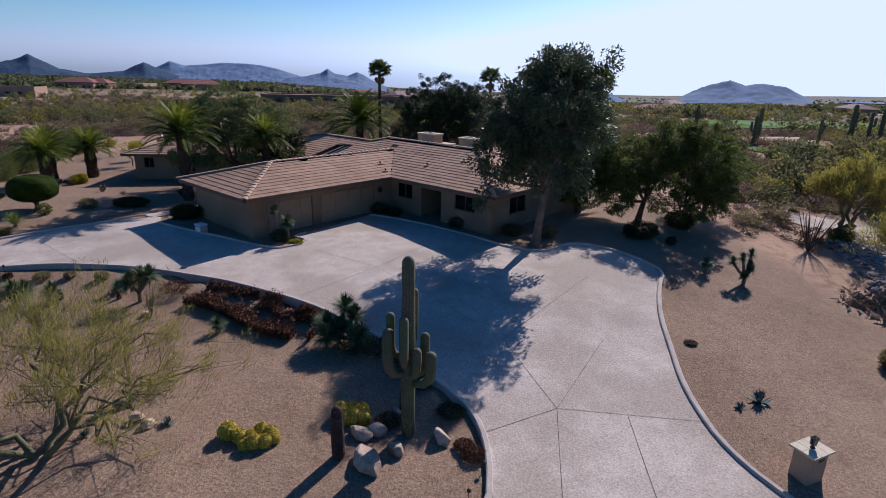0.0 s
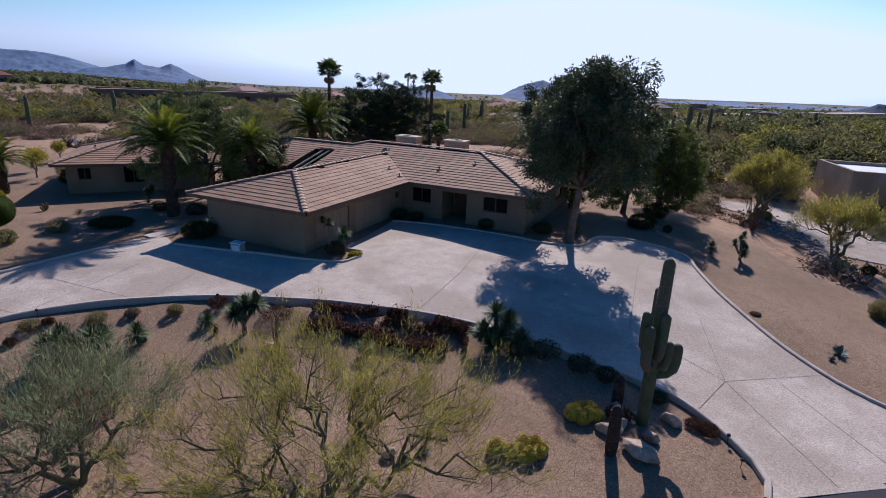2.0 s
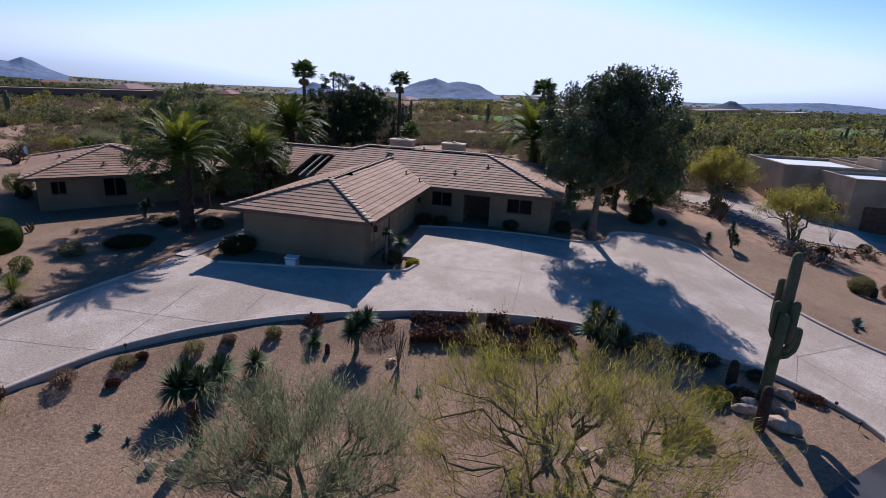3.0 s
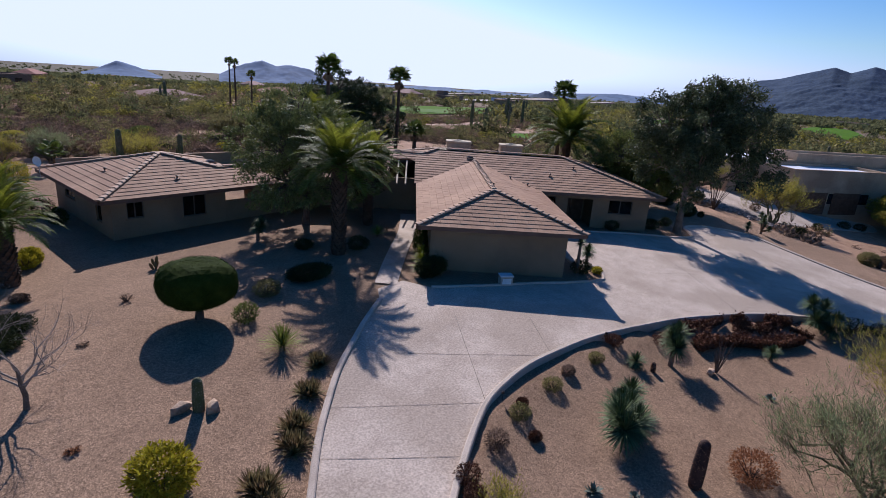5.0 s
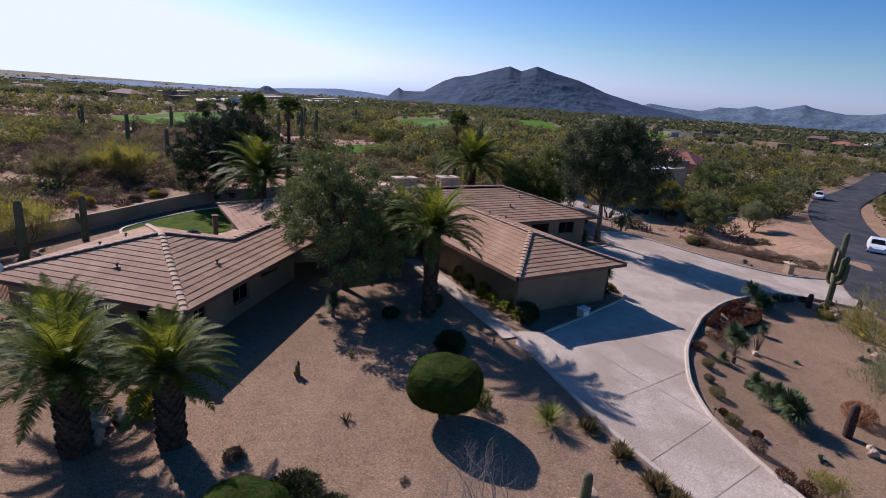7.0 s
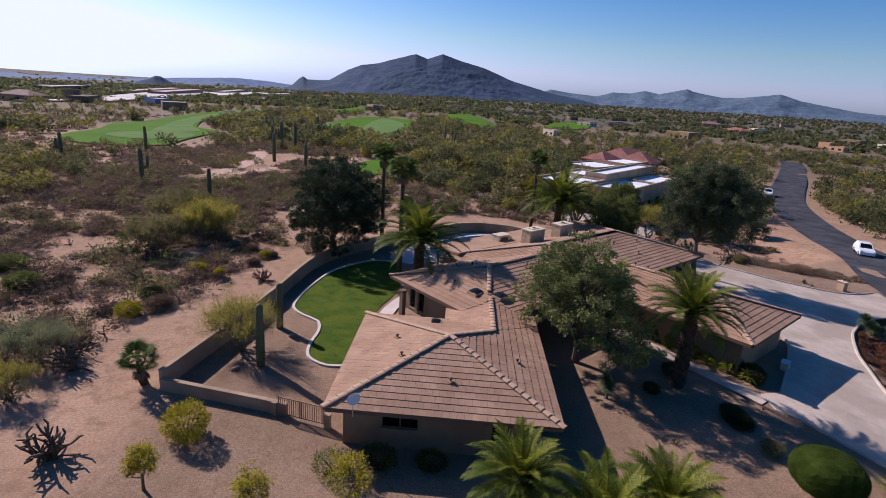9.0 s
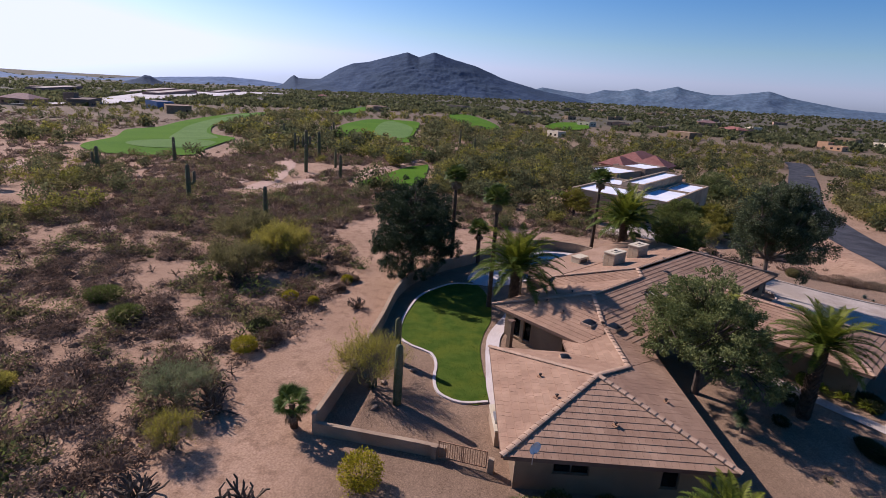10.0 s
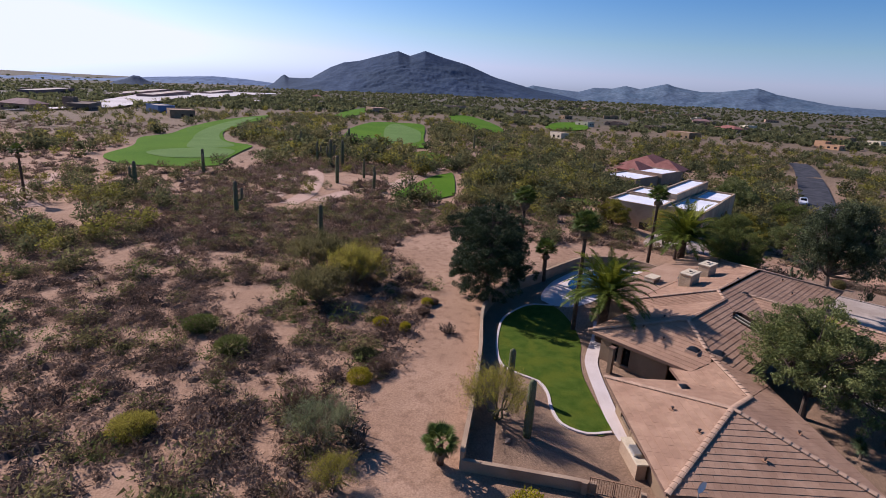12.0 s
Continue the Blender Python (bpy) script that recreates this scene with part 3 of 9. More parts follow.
GREENS = {
    "fairway": [(85.5, 150.2), (105, 154.5), (130, 166), (147.5, 165.6), (186, 175.6), (242.7, 184), (298, 180), (250, 167.4), (201.4, 161), (167, 154.3), (143, 145), (128.5, 137.5), (119.3, 127), (106, 124.7), (88, 122), (76.5, 119.5), (72.5, 124.5), (71.7, 136), (76.7, 144)],
    "fairway.far": [(147.4, 105.6), (186.5, 111.5), (224, 115), (273.5, 112), (279, 99.8), (273.5, 84.7), (229, 80.4), (178, 78.6), (139.4, 76.3), (142.7, 83.6), (144, 92.4)],
    "tee": [(51.8, 78.1), (65.6, 74.9), (78.5, 71.2), (84.7, 67.4), (55.1, 67.1), (50.3, 70.4), (50.2, 74.4)],
    "tee.mid": [(123, 79.7), (130, 76.2), (120, 69.8), (107.3, 67.3), (99.5, 70.3), (103.5, 75.7)],
    "fairway.back": [(325.6, 145.7), (418.6, 153.3), (506, 150), (412, 137), (320, 133.5), (294, 135.6)],
    "fairway.east": [(404, 69), (420.5, 52.6), (346, 39), (290.7, 36.3), (244.7, 42), (245.5, 52.3), (275, 62)],
    "fairway.end": [(392, -6.7), (468, -29.8), (488.5, -58), (396, -41), (360, -19.8), (359.7, -5.3)],
}
GREEN_BOXES = [(min(p[0] for p in g) - 6, max(p[0] for p in g) + 6, min(p[1] for p in g) - 6, max(p[1] for p in g) + 6, g) for g in GREENS.values()]


def on_green(x, y):
    return any(x0 < x < x1 and y0 < y < y1 and (inside((x, y), g) or to_line(x, y, g + g[:1]) < 2.5) for x0, x1, y0, y1, g in GREEN_BOXES)


AIRFIELD = [(238, 296), (297, 305), (540, 415), (745, 504), (1160, 528), (1220, 449), (521, 352), (312, 284)]


def yard(x, y):
    """1 where the owner's gravel lies, 0 in the open desert."""
    wob = 1.6 * noise.noise((x * 0.13, y * 0.13, 3.0))
    a = min(max((59.5 + wob - y) / 3.0, 0), 1) * min(max((27 + wob - 0.25 * (y - 20) - x) / 2.0, 0), 1)
    b = 1.0 if inside((x, y), WALL_BACK + [(10, 42), (-12, 52), (-20.6, 57.5)]) else 0.0
    c = min(max(1 - (math.hypot((x + 27) / 9, (y - 61) / 5.5) - 0.8) * 2.5, 0), 1)
    return max(a, b, c)


def axis(lo, a, b, hi, step):
    mid = list(np.arange(a, b, step))
    left, d, p = [], step, a
    while p > lo:
        d *= 1.1
        p -= d
        left.append(p)
    right, d, p = [], step, mid[-1]
    while p < hi:
        d *= 1.1
        p += d
        right.append(p)
    return left[::-1] + mid + right


def grown(x, y):
    """How far scrub and trees cover the soil."""
    r = math.hypot(x + 5, y - 40)
    far = float(np.interp(r, (130, 520), (0, 0.96)))
    return max(far, float(np.interp(r, (70, 200, 700), (0, 0.6, 0.9))) * min(max((x - 0.6 * (y - 40) - 20) / 30, 0), 1))


def land():
    xs, ys = axis(-4900, -60, 130, 4900, 0.85), axis(-2500, -10, 140, 4900, 0.85)
    V, Y = [], []
    for y in ys:
        for x in xs:
            V.append((x, y, LAND(x, y)))
            Y.append(yard(x, y) if math.hypot(x + 5, y - 40) < 90 else 0.0)
    nx = len(xs)
    F = [(j * nx + i, j * nx + i + 1, (j + 1) * nx + i + 1, (j + 1) * nx + i) for j in range(len(ys) - 1) for i in range(nx - 1)]
    me = arrays_mesh("ground", V, F)
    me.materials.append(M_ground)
    cover = me.attributes.new("scrub_cover", "FLOAT", "POINT")
    cover.data.foreach_set("value", [grown(p[0], p[1]) for p in V])
    att = me.attributes.new("yard", "FLOAT", "POINT")
    att.data.foreach_set("value", Y)
    me.polygons.foreach_set("use_smooth", [True] * len(me.polygons))
    return obj("ground", me, None, None, "tan gravel garden and pinkish desert ground", "ground", "", "structure")


land()
driveway = sheet("driveway", DRIVE, GD, M_drive, 0.9, "pale exposed-aggregate concrete driveway with dark joints", "driveway", "structure", 0.25)
ribbon("road", ROAD, 8.6, lambda x, y: G(x, y) + 0.06, M_asphalt, "dark grey asphalt road with soft edges", "road")
kerb("kerb_1", DRIVE_LEFT, "low grey concrete kerb along the driveway")
kerb("kerb_2", DRIVE_RIGHT, "low grey concrete kerb along the driveway")
kerb("kerb_3", ISLAND, "low grey concrete kerb round the cactus garden")
kerb("kerb_4", DRIVE_HOUSE[2:10], "low grey concrete kerb beside the garage", 0.14, 0.09)
kerb("kerb_5", DRIVE_HOUSE[10:], "low grey concrete kerb at the entrance", 0.14, 0.08)

JOINTS = [((6.1, 14.6), (10.95, 14.05)), ((6.1, 14.6), (3.5, 13.4)), ((6.1, 14.6), (4.9, 9.4)), ((8.42, 14.25), (7.55, 8.9)), ((10.6, 25.0), (5.0, 18.85)), ((5.0, 18.85), (6.1, 14.6)), ((9.2, 18.93), (6.1, 14.6)),
          ((-0.35, 25.6), (-4.5, 28.6)), ((-0.35, 25.6), (-3.7, 22.3)), ((-0.35, 25.6), (3.6, 30.4)), ((-0.35, 25.6), (5.0, 18.85)), ((-23.2, 29.2), (-19.3, 26.15)),
          ((-24.9, 27.85), (-21.75, 25.1)), ((-19.5, 30.1), (-15.3, 26.45)), ((-15.5, 30.5), (-19.2, 26.15)), ((-12.92, 28.48), (-14.8, 26.35))]
for (ax, ay), (bx, by) in JOINTS:
    s = Shape()
    n = max(2, int(math.hypot(bx - ax, by - ay) / 0.8))
    d = Vector((by - ay, ax - bx)).normalized() * 0.008
    rows = []
    for i in range(n + 1):
        t = i / n
        x, y = ax + (bx - ax) * t, ay + (by - ay) * t
        rows += [(x - d.x, y - d.y, GD(x, y) + 0.012), (x + d.x, y + d.y, GD(x, y) + 0.012)]
    s.add(rows, [(2 * i, 2 * i + 1, 2 * i + 3, 2 * i + 2) for i in range(n)])
    obj("joint", s.mesh("joint", M_joint), driveway)

# garden path from the driveway to the breezeway
PATH_WALK = [(-15.5, 34.7), (-13.4, 36.4), (-11.2, 38.1), (-9.2, 39.6), (-7.4, 41.2), (-5.6, 42.9)]
ribbon("garden_path", PATH_WALK, 1.05, lambda x, y: G(x, y) + 0.06, M_drive, "pale concrete garden path beside the garage", "path", step=0.8)
sheet("lawn", smooth(LAWN, 0.6, True), lambda x, y: G(x, y) + 0.04, M_lawn, 0.9, "clipped bright green back lawn", "lawn", "structure")
c = smooth(LAWN[0:13], 0.5)
s, rows = Shape(), []
for i, p in enumerate(c):
    d = (c[min(i + 1, len(c) - 1)] - c[max(i - 1, 0)]).normalized()
    n = Vector((-d.y, d.x)) * 0.09
    z = G(p.x, p.y)
    rows += [(p.x - n.x, p.y - n.y, z), (p.x - n.x, p.y - n.y, z + 0.1), (p.x + n.x, p.y + n.y, z + 0.1), (p.x + n.x, p.y + n.y, z)]
s.add(rows, [(4 * i + k, 4 * i + 4 + k, 4 * i + 5 + k, 4 * i + 1 + k) for i in range(len(c) - 1) for k in range(3)])
obj("lawn_edging", s.mesh("lawn_edging", M_deck), None, None, "pale concrete edging round the back lawn", "edging", "", "structure")
ribbon("lawn_path", [(-16.2, 57.35), (-14.0, 57.55), (-11.5, 57.5), (-9.0, 57.4), (-6.9, 57.15), (-4.8, 56.4), (-2.8, 55.6), (0.5, 54.6)], 0.95, lambda x, y: G(x, y) + 0.08, M_deck, "pale curved concrete path along the lawn", "path", step=0.8)
rng = np.random.default_rng(5)
pts = []
while len(pts) < 9000:
    x, y = rng.uniform(-16, 4), rng.uniform(56.5, 64.5)
    if inside((x, y), LAWN):
        pts.append((x, y, G(x, y) + 0.05))
obj("lawn_grass", leaf_mesh("lawn_grass", rng, np.array(pts), 0.05, 0.03, M_blade, up=1.0), None, None, "short green grass blades of the lawn", "grass", "", "stuff")

# pool, its deck and the wall behind
DECK = [(5.0, 59.0), (9.6, 57.4), (13.4, 54.6), (16.2, 51.9), (16.9, 48.6), (15.6, 45.4), (14.0, 45.0), (9.5, 49.6), (5.5, 53.8), (3.5, 56.8)]
POOL = [(8.0, 55.3), (10.0, 55.4), (12.4, 54.1), (14.2, 52.3), (15.6, 50.0), (15.8, 48.0), (14.5, 46.6), (12.6, 47.2), (10.4, 49.3), (8.7, 51.0), (7.3, 52.9), (6.9, 54.4)]
sheet("pool_deck", smooth(DECK, 1.0, True), lambda x, y: G(x, y) + 0.05, M_deck, 1.2, "pale concrete deck round the pool", "deck")
sheet("swimming_pool", smooth(POOL, 0.7, True), lambda x, y: G(x, y) + 0.07, M_water, 1.0, "kidney-shaped pool with blue water", "pool")


def low_wall(name, pts, height, label, width=0.2, cap=0.06):
    c = smooth(pts, 1.0)
    s, rows = Shape(), []
    prof = ((-width / 2, -0.3), (-width / 2, height), (-width / 2 - 0.03, height + 0.01), (-width / 2 - 0.03, height + cap), (width / 2 + 0.03, height + cap), (width / 2 + 0.03, height + 0.01), (width / 2, height), (width / 2, -0.3))
    k = len(prof)
    for i, p in enumerate(c):
        d = (c[min(i + 1, len(c) - 1)] - c[max(i - 1, 0)]).normalized()
        n = Vector((-d.y, d.x))
        z = G(p.x, p.y)
        rows += [(p.x + n.x * a, p.y + n.y * a, z + h) for a, h in prof]
    s.add(rows, [(i * k + j, (i + 1) * k + j, (i + 1) * k + j + 1, i * k + j + 1) for i in range(len(c) - 1) for j in range(k - 1)])
    s.add(rows[:k], [tuple(range(k))])
    s.add(rows[-k:], [tuple(range(k))[::-1]])
    return obj(name, s.mesh(name, M_wall), None, None, label, "wall", "", "structure")


low_wall("garden_wall_west", [(-21.25, 58.15), (-20.6, 60.3)][1:] + [(-20.35, 61.6), (-19.5, 67.1)], 0.62, "tan stuccoed low garden wall")
low_wall("garden_wall_north", [(-19.5, 67.1), (-13.3, 66.2), (-7.3, 65.5), (0.4, 64.8), (5.5, 62.6), (9.6, 58.9), (13.6, 55.4), (16.6, 52.4), (17.5, 49.5), (16.9, 46.4), (14.6, 44.4)], 1.05, "tan stuccoed garden wall round lawn and pool")


def gate():
    a, b = Vector((-20.62, 60.75)), Vector((-21.2, 58.3))
    z = G(a.x, a.y)
    g = empty("garden_gate", pose(a.x, a.y, z, 0, 0, math.degrees(math.atan2(b.y - a.y, b.x - a.x))), "rusty steel double garden gate of upright bars", "gate")
    L = (b - a).length
    for x0, x1 in ((0.05, L / 2 - 0.02), (L / 2 + 0.02, L - 0.05)):
        s = Shape()
        for zz in (0.12, 1.0):
            s.box(x0, -0.02, zz, x1, 0.02, zz + 0.045)
        for x in (x0, x1 - 0.045):
            s.box(x, -0.022, 0.1, x + 0.045, 0.022, 1.06)
        leaf = obj("gate_leaf", s.mesh("gate_leaf", M_rust), g)
        n = 10
        for i in range(1, n):
            x = x0 + (x1 - x0) * i / n
            obj("bar", Shape().box(x - 0.011, -0.011, 0.15, x + 0.011, 0.011, 1.02).mesh("bar", M_rust), leaf)
    for x in (-0.16, L + 0.16):
        obj("gate_post", Shape().box(x - 0.14, -0.12, -0.2, x + 0.14, 0.12, 0.7).mesh("gate_post", M_wall), g)


gate()

# golf course, trails and bare dirt
for key, pts in GREENS.items():
    sheet(key.split(".")[0] + "_grass", smooth(pts, 4.0, True), lambda x, y: G(x, y) + 0.04, M_fairway, 7.0, "smooth green golf course grass", "golf course")
sheet("putting_green", smooth([(92, 143.9), (101, 142.4), (107.5, 133), (104.5, 126.5), (92.3, 124), (86, 129.5), (85.4, 136)], 3.0, True), lambda x, y: G(x, y) + 0.12, M_green, 6.0, "pale close-mown putting green", "golf course")
sheet("putting_green", smooth([(152, 90.4), (227, 99.7), (267, 98.7), (225, 84.1), (183, 79.9), (156, 80.6)], 4.0, True), lambda x, y: G(x, y) + 0.12, M_green, 8.0, "pale close-mown putting green", "golf course")
sheet("putting_green", smooth([(105.5, 139.2), (130.6, 150), (163, 161.7), (207, 172.4), (258.7, 180), (274.6, 178.8), (205, 163.8), (167, 155.2), (134.6, 142.7), (115, 130.6)], 4.0, True), lambda x, y: G(x, y) + 0.1, M_green, 8.0, "pale mown stripe on the fairway", "golf course")
for i, (pts, w) in enumerate((([(38, 99), (43.6, 98), (47.9, 97.5), (54.5, 98.2), (62.3, 99.5), (71.8, 103.9)], 3.2), ([(40.3, 93.4), (47.6, 92.6), (58, 93.6), (69.5, 95.9), (79.9, 99.4), (87.8, 105), (93, 109.3)], 3.0),
                              ([(43.3, 89.6), (53.6, 85.9), (57.5, 82.4), (64, 78.7), (78.9, 75.1), (91.6, 70.2), (101.8, 65.1)], 3.0), ([(190, 119), (161, 112), (140.5, 105.2), (128.1, 95.7), (132.8, 87.3)], 3.0),
                              ([(12, 98), (16, 99.4), (19.9, 98.9), (22.1, 97.7)], 1.8), ([(30, 127), (36, 133), (43, 137.5), (57.3, 141)], 4.0))):
    ribbon("sandy_trail", pts, w, lambda x, y: LAND(x, y) + 0.06, M_path, "bare sandy trail through the scrub", "trail", step=2.0)
sheet("airfield", AIRFIELD, lambda x, y: G(x, y) + 0.7, M_runway, 40.0, "pale airfield apron in the distance", "airfield")


# ---- the house ----
U, W = Vector((0.725, 0.688)).normalized(), Vector((0.688, -0.725)).normalized()
PITCH, E1, E2 = 0.272, 3.92, 3.66


def sw(s, w):
    return U * s + W * w


class Hip:
    """A hipped roof over a rectangle: origin, axes a and b, lengths, eave height; sides without an eave are named in blind."""

    def __init__(self, o, a, b, la, lb, eave, blind=""):
        self.o, self.a, self.b, self.la, self.lb, self.eave, self.blind = o, a, b, la, lb, eave, blind

    def local(self, x, y):
        d = Vector((x, y)) - self.o
        return d.dot(self.a), d.dot(self.b)

    def dists(self, p, q):
        return {"a0": p if "a0" not in self.blind else 99, "a1": self.la - p if "a1" not in self.blind else 99,
                "b0": q if "b0" not in self.blind else 99, "b1": self.lb - q if "b1" not in self.blind else 99}

    def high(self, p, q):
        if p < -0.01 or q < -0.01 or p > self.la + 0.01 or q > self.lb + 0.01:
            return -9.0
        return self.eave + PITCH * min(self.dists(p, q).values())

    def world(self, p, q):
        return self.o + self.a * p + self.b * q


X, Y = Vector((1, 0)), Vector((0, 1))
ROOFS = [
    Hip(sw(25.0, -39.0), U, W, 12.1, 21.7, E1),                      # main wing
    Hip(sw(25.0, -45.9), U, W, 10.1, 12.0, E1, "b1"),                # middle wing
    Hip(sw(14.3, -34.55), U, W, 15.5, 8.45, E1, "a1"),               # garage
    Hip(Vector((-22.97, 47.5)), X, Y, 10.4, 10.44, E2),              # guest wing
    Hip(Vector((-18.5, 47.5)), X, Y, 10.0, 5.6, E2, "a0 a1"),        # link
]
SLOT = (25.0, 28.65, -36.45, -34.7)      # opening in the roof over the breezeway


def roof_top(i, p, q):
    """Whether roof i is the uppermost at its own place (p, q)."""
    r = ROOFS[i]
    h = r.high(p, q)
    w = r.world(p, q)
    s, t = w.dot(U), w.dot(W)
    if i in (0, 1) and SLOT[0] - 0.1 < s < SLOT[1] and SLOT[2] < t < SLOT[3]:
        return False
    for j, o in enumerate(ROOFS):
        if j != i:
            k = o.high(*o.local(w.x, w.y))
            if k > h + 1e-3 or (abs(k - h) <= 1e-3 and j < i):
                return False
    return True


def slope_frames(r):
    """For every eave: its name, start, direction along, direction up the slope, length, run."""
    half_a, half_b = r.la, r.lb
    for name, o, along, up, n, run in (("a0", r.o, r.b, r.a, r.lb, half_a), ("a1", r.o + r.a * r.la, r.b, -r.a, r.lb, half_a),
                                       ("b0", r.o, r.a, r.b, r.la, half_b), ("b1", r.o + r.b * r.lb, r.a, -r.b, r.la, half_b)):
        if name not in r.blind:
            yield name, o, along, up, n, run


COURSE, TILE_W, STEP = 0.385, 0.33, 0.05
house = empty("house", pose(-5, 40, 1.3), "low tan ranch house with hipped brown tile roofs", "house")


def intervals(i, name, o, along, up, n, d):
    r, out, start = ROOFS[i], [], None
    k = int(n / STEP)
    for j in range(k + 1):
        t = j * STEP
        w = o + along * t + up * d
        p, q = r.local(w.x, w.y)
        ds = r.dists(p, q)
        ok = ds[name] <= min(ds.values()) + 1e-6 and roof_top(i, p, q)
        if ok and start is None:
            start = t
        if (not ok or j == k) and start is not None:
            end = t if ok else t - STEP
            if end - start > 0.04:
                out.append((start, end))
            start = None
    return out


def place(o, along, up, eave, t, d, lift):
    w = o + along * t + up * d
    return (w.x, w.y, eave + PITCH * d + lift)


def build_roof():
    felt, tiles = Shape(), Shape()
    single, cut = [], []
    rnd = random.Random(4)
    for i, r in enumerate(ROOFS):
        for name, o, along, up, n, run in slope_frames(r):
            near = i == 3 and name == "a0"
            j = 0
            while j * COURSE < run / 2 + COURSE:
                d0, d1 = j * COURSE, (j + 1) * COURSE
                lo, hi = intervals(i, name, o, along, up, n, d0 + 0.01), intervals(i, name, o, along, up, n, d1 - 0.01)
                for a0, b0 in lo:
                    mates = [h for h in hi if h[1] > a0 - 0.6 and h[0] < b0 + 0.6]
                    if not mates:
                        mid = (a0 + b0) / 2
                        mates = [(mid, mid + 0.01)] if b0 - a0 < 1.2 else []
                    for m_i, (a1, b1) in enumerate(mates):
                        la, lb = a0, b0
                        if len(mates) > 1:
                            la, lb = max(a0, a1 - 0.5), min(b0, b1 + 0.5)
                        P = lambda t, d, h: place(o, along, up, r.eave, t, d, h)
                        felt.add([P(la, d0, 0), P(lb, d0, 0), P(b1, d1, 0), P(a1, d1, 0)], [(0, 1, 2, 3)])
                        off = (TILE_W / 2 if j % 2 else 0.0)
                        t = math.floor((min(la, a1) - off) / TILE_W) * TILE_W + off
                        while t < max(lb, b1):
                            c = lambda v, z0, z1: min(max(v, z0), z1)
                            x0, x1 = c(t + 0.004, la, lb), c(t + TILE_W - 0.004, la, lb)
                            y0, y1 = c(t + 0.004, a1, b1), c(t + TILE_W - 0.004, a1, b1)
                            if max(x1 - x0, y1 - y0) > 0.05:
                                k = rnd.uniform(-0.005, 0.005)
                                tb, tt = 0.042 + k, 0.014 + k
                                if near:
                                    whole = abs(x0 - y0) < 1e-6 and abs(x1 - y1) < 1e-6 and x1 - x0 > TILE_W - 0.02
                                    (single if whole else cut).append((o, along, up, r.eave, (x0, x1, y0, y1), d0, d1, tb, tt))
                                else:
                                    tiles.add([P(x0, d0 - 0.02, tb), P(x1, d0 - 0.02, tb), P(y1, d1, tt), P(y0, d1, tt), P(x0, d0 - 0.02, 0.004), P(x1, d0 - 0.02, 0.004), P(y1, d1, 0.004), P(y0, d1, 0.004)],
                                              [(0, 1, 2, 3), (4, 5, 1, 0), (5, 6, 2, 1), (7, 4, 0, 3)])
                            t += TILE_W
                j += 1
    roof = obj("roof", felt.mesh("roof", M_felt), house, None, "low-pitched hipped roof of brown concrete tiles")
    roof.parent, roof.matrix_parent_inverse = house, house.matrix_world.inverted()
    obj("roof_tiles", tiles.mesh("roof_tiles", M_tile), roof, None, "", "", "", "stuff")
    return roof, single, cut


roof, SINGLE_TILES, CUT_TILES = build_roof()


def house_part(name, me, label="", parent=None):
    ob = new(name, me)
    ob.parent = parent or house
    ob.matrix_parent_inverse = Matrix.Identity(4) if parent else house.matrix_world.inverted()
    return tagged(ob, label)


def cap_row(p0, p1, z0, z1):
    """Half-round ridge tiles laid from p0 to p1."""
    s = Shape()
    a, b = Vector((p0[0], p0[1], z0)), Vector((p1[0], p1[1], z1))
    n = max(1, int((b - a).length / 0.4))
    d = (b - a).normalized()
    side = d.cross(Vector((0, 0, 1))).normalized()
    up = side.cross(d)
    for i in range(n):
        q0, q1 = a.lerp(b, i / n) - d * 0.03, a.lerp(b, (i + 1) / n) + d * 0.02
        v = []
        for q, k, lift in ((q0, 1.0, 0.035), (q1, 0.86, 0.0)):
            for g in range(6):
                ang = math.pi * g / 5
                v.append(q + side * (0.17 * k * math.cos(ang)) + up * (0.07 * k * math.sin(ang) + lift - 0.015))
        s.add(v, [(g, g + 1, g + 7, g + 6) for g in range(5)] + [tuple(range(6)), tuple(range(11, 5, -1))])
    return house_part("ridge_tiles", s.mesh("ridge_tiles", M_cap), "half-round brown ridge tiles", roof)


def RZ(i, p, q):
    return ROOFS[i].high(p, q) + 0.05


